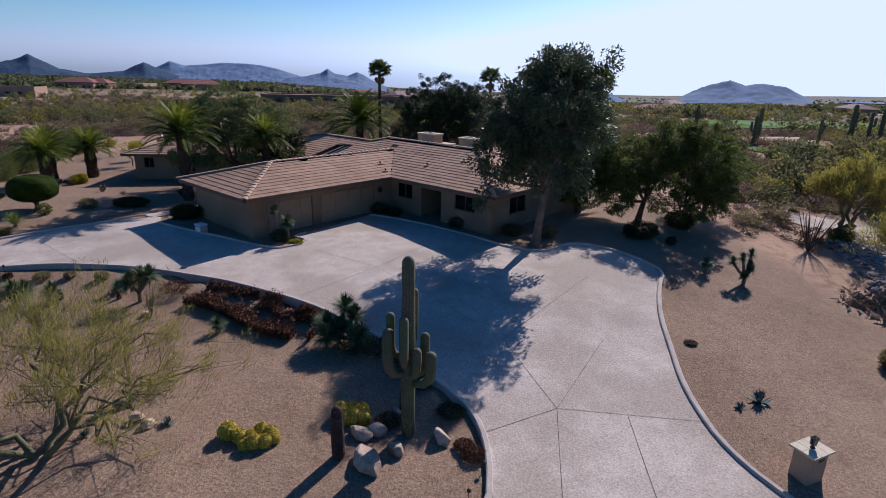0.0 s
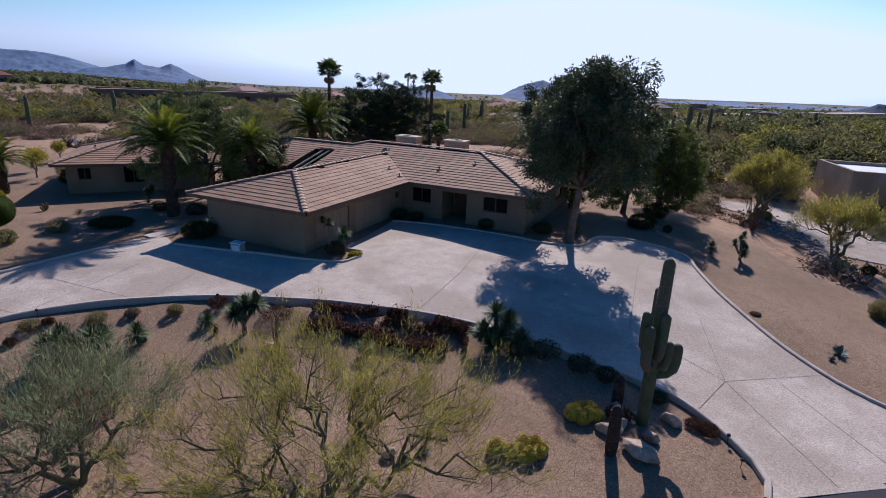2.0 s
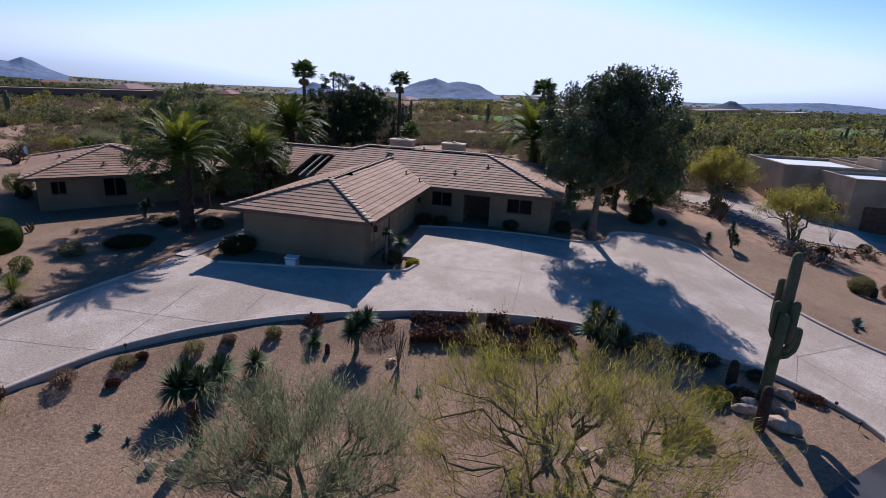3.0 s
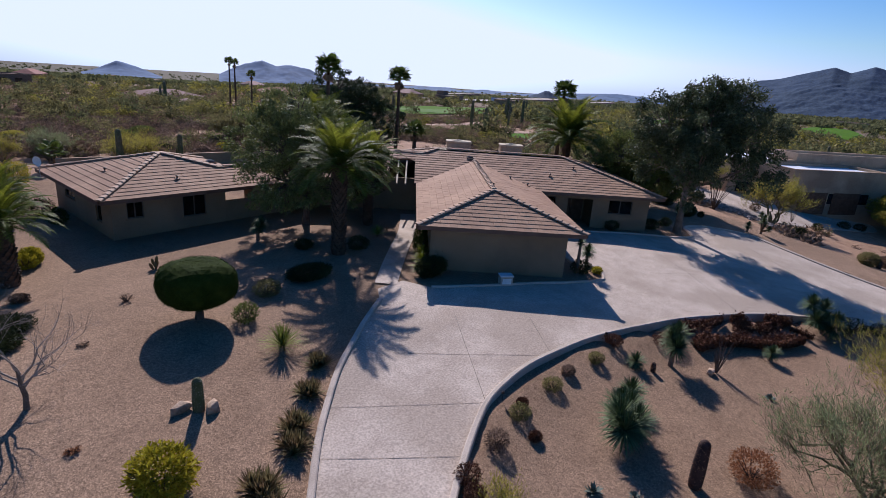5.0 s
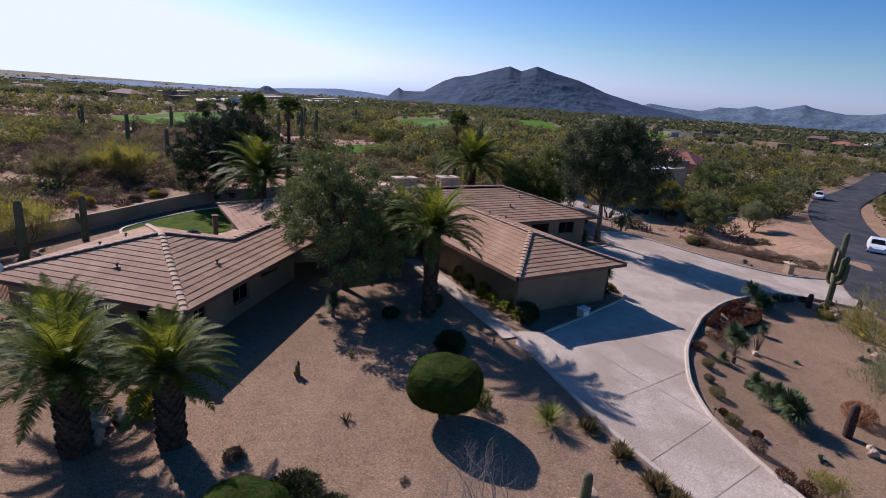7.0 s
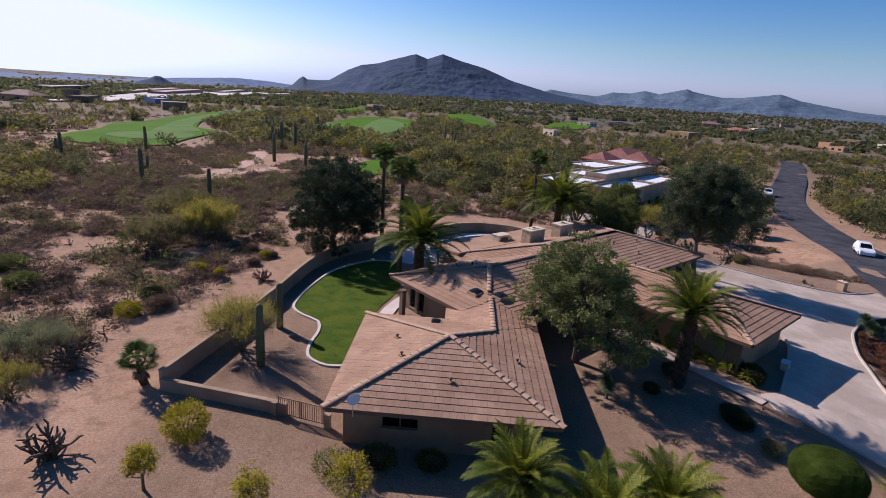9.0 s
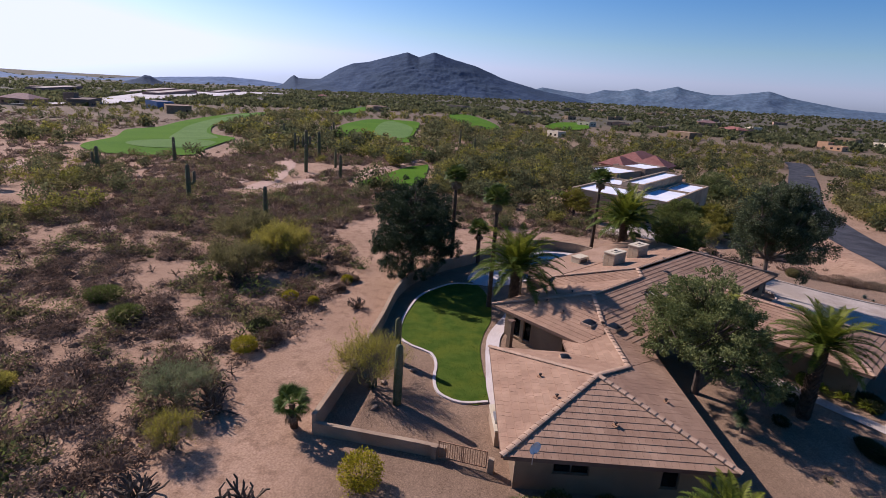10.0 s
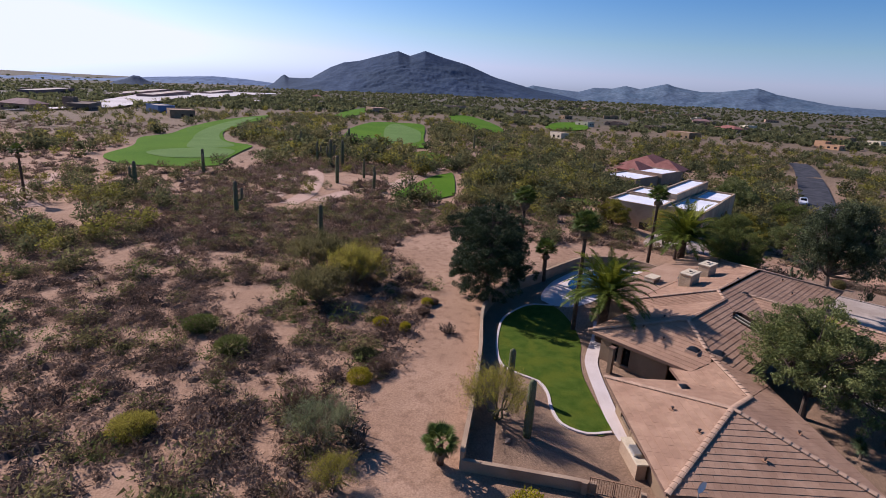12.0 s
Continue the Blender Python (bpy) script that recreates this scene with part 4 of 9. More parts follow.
def ridge_rows():
    m, b, g, a, n = ROOFS
    hm, hb, hg, ha, hn = m.la / 2, b.la / 2, g.lb / 2, a.la / 2, n.lb / 2
    top = E1 + PITCH * hm + 0.06
    rows = [
        (m.world(hm, hm), m.world(hm, m.lb - hm), top, top),
        (m.world(0, m.lb), m.world(hm, m.lb - hm), E1 + 0.06, top), (m.world(m.la, m.lb), m.world(hm, m.lb - hm), E1 + 0.06, top),
        (m.world(m.la, 0), m.world(hm, hm), E1 + 0.06, top), (m.world(hb, hb), m.world(hm, hm), E1 + PITCH * hb + 0.06, top),
        (b.world(hb, hb), b.world(hb, 6.9 + hb), E1 + PITCH * hb + 0.06, E1 + PITCH * hb + 0.06),
        (b.world(b.la, 0), b.world(hb, hb), E1 + 0.06, E1 + PITCH * hb + 0.06), (b.world(2.6, 2.6), b.world(hb, hb), E1 + PITCH * 2.6 + 0.06, E1 + PITCH * hb + 0.06),
        (g.world(0, 0), g.world(hg, hg), E1 + 0.06, E1 + PITCH * hg + 0.06), (g.world(0, g.lb), g.world(hg, hg), E1 + 0.06, E1 + PITCH * hg + 0.06),
        (g.world(hg, hg), g.world(10.7 + hg, hg), E1 + PITCH * hg + 0.06, E1 + PITCH * hg + 0.06),
        (a.world(0, 0), a.world(ha, ha), E2 + 0.06, E2 + PITCH * ha + 0.06), (a.world(0, a.lb), a.world(ha, ha), E2 + 0.06, E2 + PITCH * ha + 0.06),
        (a.world(a.la, a.lb), a.world(ha, ha), E2 + 0.06, E2 + PITCH * ha + 0.06), (a.world(a.la - hn, hn), a.world(ha, ha), E2 + PITCH * hn + 0.06, E2 + PITCH * ha + 0.06),
        (a.world(a.la - hn, hn), n.world(8.3, hn), E2 + PITCH * hn + 0.06, E2 + PITCH * hn + 0.06),
    ]
    for p0, p1, z0, z1 in rows:
        cap_row(p0, p1, z0, z1)


ridge_rows()


def eaves():
    """Fascia boards and soffits along every eave that is open to the air."""
    for i, r in enumerate(ROOFS):
        for name, o, along, up, n, run in slope_frames(r):
            for a, b in intervals(i, name, o, along, up, n, 0.05):
                f, s = Shape(), Shape()
                P = lambda t, d, z: (*(o + along * t + up * d), z)
                z = r.eave
                f.add([P(a, -0.02, z - 0.17), P(b, -0.02, z - 0.17), P(b, -0.02, z + 0.02), P(a, -0.02, z + 0.02), P(a, 0.03, z - 0.17), P(b, 0.03, z - 0.17), P(b, 0.03, z + 0.02), P(a, 0.03, z + 0.02)],
                      [(0, 1, 2, 3), (4, 5, 1, 0), (5, 4, 7, 6), (3, 2, 6, 7), (0, 3, 7, 4), (1, 5, 6, 2)])
                s.add([P(a, 0.03, z - 0.15), P(b, 0.03, z - 0.15), P(b, 0.8, z - 0.15), P(a, 0.8, z - 0.15)], [(0, 1, 2, 3)])
                house_part("fascia", f.mesh("fascia", M_fascia), "dark brown fascia board")
                house_part("soffit", s.mesh("soffit", M_soffit))


eaves()
FLOOR = 1.45


def wall(p0, p1, z0, z1, holes=(), th=0.22):
    """A stuccoed wall from p0 to p1, its room on the left; holes are (from, to, sill, head), and a window or door is set in each by its own call."""
    a, b = Vector(p0), Vector(p1)
    m = pose(a.x, a.y, 0, 0, 0, math.degrees(math.atan2(b.y - a.y, b.x - a.x)))
    L = (b - a).length
    xs = sorted({0.004, L - 0.004, *(h[0] for h in holes), *(h[1] for h in holes)})
    zs = sorted({z0, z1, *(max(h[2], z0) for h in holes), *(h[3] for h in holes)})
    solid = lambda i, k: 0 <= i < len(xs) - 1 and 0 <= k < len(zs) - 1 and not any(h[0] <= xs[i] < h[1] and h[2] <= zs[k] < h[3] for h in holes)
    verts = [m @ Vector((x, y, z)) for y in (0, th) for z in zs for x in xs]
    n, nn = len(xs), len(xs) * len(zs)
    V = lambda i, k, back: back * nn + k * n + i
    faces = []
    for i in range(len(xs) - 1):
        for k in range(len(zs) - 1):
            if not solid(i, k):
                continue
            faces += [(V(i, k, 0), V(i + 1, k, 0), V(i + 1, k + 1, 0), V(i, k + 1, 0)), (V(i, k + 1, 1), V(i + 1, k + 1, 1), V(i + 1, k, 1), V(i, k, 1))]
            for (di, dk), (p, q) in (((-1, 0), ((i, k), (i, k + 1))), ((1, 0), ((i + 1, k + 1), (i + 1, k))), ((0, -1), ((i + 1, k), (i, k))), ((0, 1), ((i, k + 1), (i + 1, k + 1)))):
                if not solid(i + di, k + dk):
                    faces.append((V(*p, 0), V(*q, 0), V(*q, 1), V(*p, 1)))
    s = Shape().add(verts, faces)
    house_part("wall", s.mesh("wall", M_stucco), "tan stuccoed wall")
    return m


def window(m, x0, x1, z0, z1, frame_mat, mullions=1, depth=0.1):
    s = Shape()
    t = 0.055
    for bx in ((x0, z0, x1, z0 + t), (x0, z1 - t, x1, z1), (x0, z0, x0 + t, z1), (x1 - t, z0, x1, z1)):
        s.box(bx[0], depth - 0.03, bx[1], bx[2], depth + 0.03, bx[3], m)
    for k in range(1, mullions + 1):
        x = x0 + (x1 - x0) * k / (mullions + 1)
        s.box(x - 0.03, depth - 0.025, z0 + t, x + 0.03, depth + 0.025, z1 - t, m)
    w = house_part("window", s.mesh("window", frame_mat), "aluminium-framed sliding window")

    for k in range(mullions + 1):
        a, b = x0 + (x1 - x0) * k / (mullions + 1) + 0.04, x0 + (x1 - x0) * (k + 1) / (mullions + 1) - 0.04
        g = Shape().box(a, depth - 0.006, z0 + t, b, depth + 0.006, z1 - t, m)
        pane = new("pane", g.mesh("pane", M_glass))
        pane.parent, pane.matrix_parent_inverse, pane.visible_shadow = w, Matrix.Identity(4), False
    sill = Shape().box(x0 - 0.06, -0.05, z0 - 0.07, x1 + 0.06, 0.04, z0 - 0.002, m)
    s2 = new("sill", sill.mesh("sill", M_stucco))
    s2.parent = w
    return w


def house_shell():
    top1, top2 = E1 - 0.03, E2 - 0.03
    z0 = 0.9
    # garage
    wall(sw(15.05, -33.8), sw(15.05, -26.85), z0, top1)
    m = wall(sw(15.05, -26.85), sw(25.75, -26.85), z0, top1, [(1.0, 4.1, 0.9, 3.35), (4.75, 9.2, 0.9, 3.35)])
    for x0, x1 in ((1.0, 4.1), (4.75, 9.2)):
        s = Shape()
        door = house_part("garage_door", Shape().box(x0, 0.12, 1.0, x1, 0.16, 3.35, m).mesh("garage_door", M_door), "tan sectional garage door")
        n = 4
        for r in range(4):
            for k in range(n):
                a, b = x0 + 0.08 + (x1 - x0 - 0.1) * k / n, x0 + (x1 - x0 - 0.1) * (k + 1) / n
                p = Shape().box(a, 0.095, 1.18 + r * 0.55, b, 0.125, 1.18 + r * 0.55 + 0.47, m)
                q = new("panel", p.mesh("panel", M_door))
                q.parent = door
    wall(sw(25.75, -33.8), sw(15.05, -33.8), z0, top1)
    # main wing
    m = wall(sw(25.75, -26.85), sw(25.75, -18.05), z0, top1, [(0.65, 2.1, 2.5, 3.5), (2.95, 4.75, 0.9, 3.45), (5.9, 7.6, 2.5, 3.48)])
    window(m, 0.65, 2.1, 2.5, 3.5, M_frame, 1)
    window(m, 5.9, 7.6, 2.5, 3.48, M_frame, 1)
    house_part("porch_wall", Shape().box(2.75, 2.2, 0.9, 4.95, 2.3, 3.6, m).box(2.75, 0.2, 0.9, 2.85, 2.2, 3.6, m).box(4.85, 0.2, 0.9, 4.95, 2.2, 3.6, m).box(2.85, 0.224, 3.5, 4.85, 2.2, 3.6, m).mesh("porch_wall", M_stucco), "shaded tan porch wall")
    for k in (0, 1):
        d = house_part("entrance_door", Shape().box(2.98 + 0.88 * k, 2.1, 1.35, 3.82 + 0.88 * k, 2.16, 3.4, m).mesh("entrance_door", M_wood), "dark wooden entrance door leaf")
        h = new("door_handle", Shape().box(3.74 + 0.12 * k, 2.03, 2.25, 3.78 + 0.12 * k, 2.1, 2.5, m).mesh("door_handle", M_dark_metal))
        h.parent = d
    house_part("porch_step", Shape().box(2.6, -1.1, 1.1, 5.1, -0.004, 1.34, m).box(2.854, 0.0, 1.1, 4.846, 2.2, 1.34, m).mesh("porch_step", M_drive), "pale concrete entrance step")
    m = wall(sw(25.75, -18.05), sw(38.05, -18.05), z0, top1, [(2.0, 3.8, 2.3, 3.4), (8.0, 10.0, 2.2, 3.4)])
    window(m, 2.0, 3.8, 2.3, 3.4, M_frame)
    window(m, 8.0, 10.0, 2.2, 3.4, M_frame)
    m = wall(sw(38.05, -18.05), sw(38.05, -38.25), z0, top1, [(3.0, 6.0, 1.4, 3.4), (9.0, 13.0, 1.4, 3.4)])
    window(m, 3.0, 6.0, 1.4, 3.4, M_frame, 2)
    window(m, 9.0, 13.0, 1.4, 3.4, M_frame, 3)
    wall(sw(38.05, -38.25), sw(34.35, -38.25), z0, top1)
    m = wall(sw(34.35, -38.25), sw(34.35, -45.15), z0, top1, [(1.5, 3.5, 1.9, 3.3)])
    window(m, 1.5, 3.5, 1.9, 3.3, M_frame)
    m = wall(sw(34.35, -45.15), sw(29.2, -45.15), z0, top1, [(0.8, 2.4, 1.9, 3.3)])
    window(m, 0.8, 2.4, 1.9, 3.3, M_frame)
    wall(sw(26.9, -45.15), sw(26.9, -33.8), z0, top1)
    # guest wing
    m = wall((-22.2, 48.25), (-15.95, 48.25), z0, top2, [(0.75, 1.6, 2.42, 3.3), (3.7, 5.05, 2.12, 3.42)])
    window(m, 0.75, 1.6, 2.42, 3.3, M_frame)
    window(m, 3.7, 5.05, 2.12, 3.42, M_frame)
    wall((-15.95, 48.25), (-15.95, 57.2), z0, top2)
    m = wall((-13.3, 57.2), (-22.2, 57.2), z0, top2, [(1.0, 3.0, 2.0, 3.2)])
    window(m, 1.0, 3.0, 2.0, 3.2, M_frame)
    m = wall((-22.2, 57.2), (-22.2, 48.25), z0, top2, [(1.75, 3.4, 2.4, 3.0), (6.7, 7.5, 2.0, 3.0)])
    window(m, 1.75, 3.4, 2.4, 3.0, M_frame)
    window(m, 6.7, 7.5, 2.0, 3.0, M_frame, 0)
    wall((-15.95, 48.25), (-14.1, 48.25), z0, 2.75, [], 0.2)
    wall((-14.15, 48.25), (-12.2, 48.25), z0, top2)
    wall((-12.2, 48.25), (-12.2, 52.3), z0, top2)
    # floor slab and a flat ceiling over the rooms
    for q in ([sw(15.05, -33.8), sw(15.05, -26.85), sw(25.75, -26.85), sw(25.75, -33.8)], [sw(25.75, -38.25), sw(25.75, -18.05), sw(38.05, -18.05), sw(38.05, -38.25)],
              [Vector((-22.2, 48.25)), Vector((-15.95, 48.25)), Vector((-15.95, 57.2)), Vector((-22.2, 57.2))], [sw(26.9, -45.15), sw(26.9, -38.25), sw(34.35, -38.25), sw(34.35, -45.15)]):
        f, n = Shape(), len(q)
        f.add([(p.x, p.y, FLOOR) for p in q], [tuple(range(n))])
        house_part("floor_slab", f.mesh("floor_slab", M_wood))


house_shell()


def patio_roof():
    """The low, smooth-coated roof over the back patio."""
    r, V = ROOFS[0], []
    for p, q, z in ((10.7, 0.4, 4.36), (14.4, 0.4, 4.06), (14.4, 21.3, 4.06), (10.7, 21.3, 4.36)):
        w = r.world(p, q)
        V += [(w.x, w.y, z), (w.x, w.y, z - 0.2)]
    s = Shape().add(V, [(0, 2, 4, 6), (7, 5, 3, 1), (0, 1, 3, 2), (2, 3, 5, 4), (4, 5, 7, 6), (6, 7, 1, 0)])
    house_part("patio_roof", s.mesh("patio_roof", M_foam), "low smooth tan-coated patio roof")
    for q in (1.2, 6.2, 11.2, 16.2, 20.6):
        w = r.world(14.1, q)
        house_part("post", Shape().tube([(w.x, w.y, 0.9), (w.x, w.y, 3.9)], [0.12, 0.12], 4).mesh("post", M_stucco))


patio_roof()


def slot_beams():
    """The roof opening over the breezeway: a dark lined well with pale beams."""
    s0, s1, w0, w1 = SLOT
    a = math.degrees(math.atan2(U.y, U.x))
    f = Shape()
    for s_a, w_a, s_b, w_b in ((s0, w0, s1, w0), (s1, w0, s1, w1), (s1, w1, s0, w1)):
        p, q = sw(s_a, w_a), sw(s_b, w_b)
        za, zb = E1 + PITCH * (s_a - 25.0) + 0.06, E1 + PITCH * (s_b - 25.0) + 0.06
        f.add([(p.x, p.y, za - 0.32), (q.x, q.y, zb - 0.32), (q.x, q.y, zb), (p.x, p.y, za)], [(0, 1, 2, 3), (3, 2, 1, 0)])
    house_part("roof_well", f.mesh("roof_well", M_fascia), "brown lined opening in the roof")
    for k in (1, 2):
        w = w0 + (w1 - w0) * k / 3
        p, q = sw(s0, w), sw(s1, w)
        b = Shape().tube([(p.x, p.y, E1 - 0.08), (q.x, q.y, E1 + PITCH * (s1 - 25) - 0.08)], [0.07, 0.07], 4)
        house_part("beam", b.mesh("beam", M_cream), "pale painted beam across the roof opening")


slot_beams()


# ---- chimneys, skylights, vents, dishes ----
def chimney(x, y, z, sx, sy, h, rz):
    m = pose(x, y, z, 0, 0, rz)
    c = empty("chimney", m, "square tan block chimney with a pale cap, on the roof", "chimney", "chimneys")
    obj("stack", Shape().box(-sx + 0.03, -sy + 0.03, -1.2, sx - 0.03, sy - 0.03, h).mesh("stack", M_kerb), c, m)
    c.children[0].matrix_parent_inverse = c.matrix_world.inverted()
    course, n = 0.2, int((h + 0.9) / 0.2)
    long_mesh = Shape().box(0.008, -0.015, 0.008, 0.392, 0.015, 0.192).mesh("block", M_brick)
    for r in range(n):
        zz = h - (n - r) * course
        for face in range(4):
            half = (sx, sy, sx, sy)[face]
            k = int(round(2 * half / 0.4))
            for i in range(k):
                wdt = 2 * half / k
                ang = face * 90
                off = (sy, sx, sy, sx)[face]
                loc = pose(0, 0, 0, 0, 0, ang) @ Matrix.Translation((-half + i * wdt, -off, zz)) @ Matrix.Diagonal((wdt / 0.4, 1, 1, 1))
                b = new("block", long_mesh)
                b.parent = c
                b.matrix_local = loc
    cap = new("cap", Shape().box(-sx - 0.07, -sy - 0.07, h, sx + 0.07, sy + 0.07, h + 0.09).box(-sx * 0.5, -sy * 0.5, h + 0.09, sx * 0.5, sy * 0.5, h + 0.14).mesh("cap", M_cream))
    cap.parent = c
    flue = new("flue", Shape().tube([(0, 0, h + 0.1), (0, 0, h + 0.19)], [0.16, 0.15], 10).mesh("flue", M_dark_metal))
    flue.parent = c
    return c


AX = math.degrees(math.atan2(W.y, W.x))
chimney(3.35, 46.15, 4.75, 0.95, 0.5, 1.1, AX)
chimney(6.5, 43.1, 4.72, 0.9, 0.5, 1.1, AX)


def on_roof(i, x, y):
    r = ROOFS[i]
    return r.high(*r.local(x, y)) + 0.06


def skylight(x, y, i, rz, label, size=1.0):
    z = on_roof(i, x, y)
    m = pose(x, y, z, 0, 0, rz)
    m = m @ Matrix.Scale(size, 4)
    e = empty("skylight", m, label, "skylight", "skylights")
    f = new("kerb_frame", Shape().box(-0.5, -0.5, -0.15, 0.5, 0.5, 0.06).mesh("kerb_frame", M_cap))
    f.parent = e
    s = Shape()
    n = 8
    V = [[(-0.45 + 0.9 * a / n, -0.45 + 0.9 * b / n, 0.1 + 0.22 * math.sin(math.pi * a / n) ** 0.6 * math.sin(math.pi * b / n) ** 0.6) for a in range(n + 1)] for b in range(n + 1)]
    s.add([p for row in V for p in row], [(b * (n + 1) + a, b * (n + 1) + a + 1, (b + 1) * (n + 1) + a + 1, (b + 1) * (n + 1) + a) for a in range(n) for b in range(n)])
    d = new("dome", s.mesh("dome", M_dome, True))
    d.parent = e


skylight(-9.77, 51.25, 1, AX, "square domed skylight on the tiled roof", 0.85)
skylight(-10.05, 49.67, 1, AX, "square domed skylight on the tiled roof", 0.85)
skylight(-14.1, 53.6, 3, 0, "small square domed skylight on the tiled roof", 0.6)
skylight(0.4, 42.6, 0, AX, "small square domed skylight on the tiled roof", 0.5)


def vent(x, y, i, label="short dark metal roof vent pipe with a hood"):
    z = on_roof(i, x, y)
    e = empty("roof_vent", pose(x, y, z, 0, 0, 40) @ Matrix.Scale(0.68, 4), label, "vent", "roof vents")
    p = new("pipe", Shape().tube([(0, 0, -0.12), (0, 0, 0.2)], [0.06, 0.06], 8).mesh("pipe", M_dark_metal))
    h = new("hood", Shape().tube([(0, 0, 0.16), (0, 0, 0.22), (0, 0, 0.27)], [0.13, 0.13, 0.03], 8).mesh("hood", M_dark_metal))
    f = new("flashing", Shape().box(-0.2, -0.2, -0.06, 0.2, 0.2, 0.0).mesh("flashing", M_rust))
    for o in (p, h, f):
        o.parent = e


for x, y, i in ((-20.9, 52.5, 3), (-18.3, 49.2, 3), (-19.2, 55.0, 3), (-17.0, 55.5, 3), (-0.6, 38.2, 2), (0.5, 36.4, 2), (2.7, 37.0, 0), (-0.2, 37.0, 2), (3.0, 42.0, 0), (5.2, 36.5, 0), (-8.2, 52.7, 1), (-5.0, 51.5, 1), (-6.6, 53.6, 1)):
    vent(x, y, i)


def dish(x, y, z, rz, pole=0.6):
    e = empty("satellite_dish", pose(x, y, z, 0, 0, rz), "small round pale satellite dish on a short pole", "satellite dish")
    p = new("mast", Shape().tube([(0, 0, -0.3), (0, 0, pole)], [0.025, 0.025], 6).mesh("mast", M_metal))
    s = Shape()
    n, rings = 14, 4
    V = [(0, -0.02, pole)]
    for r in range(1, rings + 1):
        q = 0.3 * r / rings
        V += [(q * math.cos(2 * math.pi * k / n), -0.02 - 0.5 * q * q * 1.6 - 0.0, pole + q * math.sin(2 * math.pi * k / n)) for k in range(n)]
    F = [(0, 1 + k, 1 + (k + 1) % n) for k in range(n)]
    for r in range(rings - 1):
        F += [(1 + r * n + k, 1 + (r + 1) * n + k, 1 + (r + 1) * n + (k + 1) % n, 1 + r * n + (k + 1) % n) for k in range(n)]
    s.add(V, F)
    s.add([(x, y + 0.015, z) for x, y, z in V], [tuple(reversed(f)) for f in F])
    d = new("reflector", s.mesh("reflector", M_white, True))
    a = new("feed_arm", Shape().tube([(0, -0.05, pole - 0.28), (0, -0.4, pole - 0.05)], [0.015, 0.015], 5).mesh("feed_arm", M_metal))
    for o in (p, d, a):
        o.parent = e


dish(-23.05, 56.6, E2 + 0.05, -60)
dish(3.6, 46.95, on_roof(0, 3.6, 46.95), -70, 0.75)


def roof_unit():
    p = ROOFS[0].world(12.2, 7.0)
    e = empty("roof_cooler", pose(p.x, p.y, 4.24, 0, 0, AX), "boxy tan rooftop cooler with a side duct", "air cooler")
    for nm, bx, mt in (("housing", (-0.7, -0.45, -0.25, 0.7, 0.45, 0.5), M_cream), ("top_panel", (-0.74, -0.49, 0.5, 0.74, 0.49, 0.56), M_cream), ("duct", (0.7, -0.25, -0.2, 1.2, 0.25, 0.3), M_cream), ("grille", (-0.5, -0.47, -0.05, 0.5, -0.45, 0.35), M_frame)):
        o = new(nm, Shape().box(*bx).mesh(nm, mt))
        o.parent = e


roof_unit()


def wall_lamp(s, side=-26.85):
    p = sw(s, side) + W * 0.1
    e = empty("wall_lantern", pose(p.x, p.y, 3.15, 0, 0, AX), "dark iron wall lantern beside the garage door", "wall lamp", "wall lanterns")
    for nm, bx, mt in (("bracket", (-0.1, -0.03, 0.0, 0.02, 0.03, 0.08), M_dark_metal), ("lantern", (-0.08, -0.09, -0.28, 0.1, 0.09, -0.02), M_dark_metal), ("roof_cap", (-0.1, -0.11, -0.02, 0.12, 0.11, 0.03), M_dark_metal)):
        o = new(nm, Shape().box(*bx).mesh(nm, mt))
        o.parent = e


wall_lamp(24.6)
wall_lamp(16.5)


def meter_box():
    x, y = -10.9, 31.15
    e = empty("equipment_box", pose(x, y, G(x, y) - 0.02, 0, 0, AX + 8), "pale grey equipment box beside the garage wall", "equipment box")
    for nm, bx, mt in (("casing", (-0.3, -0.22, 0, 0.3, 0.22, 0.52), M_kerb), ("lid", (-0.33, -0.25, 0.52, 0.33, 0.25, 0.57), M_white), ("panel", (-0.22, -0.235, 0.15, 0.22, -0.22, 0.42), M_white)):
        o = new(nm, Shape().box(*bx).mesh(nm, mt))
        o.parent = e


meter_box()


def bbq_wall():
    e = empty("barbecue_counter", pose(-17.6, 57.55, G(-17.6, 57.55), 0, 0, 4), "stuccoed outdoor barbecue counter with a pale top", "barbecue")
    for nm, bx, mt in (("base", (-1.7, -0.1, -0.1, 0.6, 0.45, 0.85), M_wall), ("worktop", (-1.75, -0.14, 0.85, 0.65, 0.49, 0.93), M_cream), ("grill", (-1.1, 0.0, 0.93, -0.3, 0.4, 1.12), M_metal), ("grill_cover", (-0.9, -0.12, 0.3, -0.1, -0.1, 0.7), M_dark_metal)):
        o = new(nm, Shape().box(*bx).mesh(nm, mt))
        o.parent = e


bbq_wall()
for x, y in ((-8.3, 56.2), (-7.3, 55.2)):
    e = empty("porch_post", pose(x, y, G(x, y), 0, 0, AX), "tan stuccoed post under the eave", "post", "porch posts")
    for nm, bx, mt in (("shaft", (-0.16, -0.16, -0.1, 0.16, 0.16, 2.0), M_stucco), ("head", (-0.2, -0.2, 1.95, 0.2, 0.2, 2.06), M_fascia)):
        o = new(nm, Shape().box(*bx).mesh(nm, mt))
        o.parent = e


# ---- plants: cacti ----
def ribbed(pts, radii, ribs=14):
    s = Shape()
    s.tube(pts, radii, ribs * 2, True, 0.14)
    return s


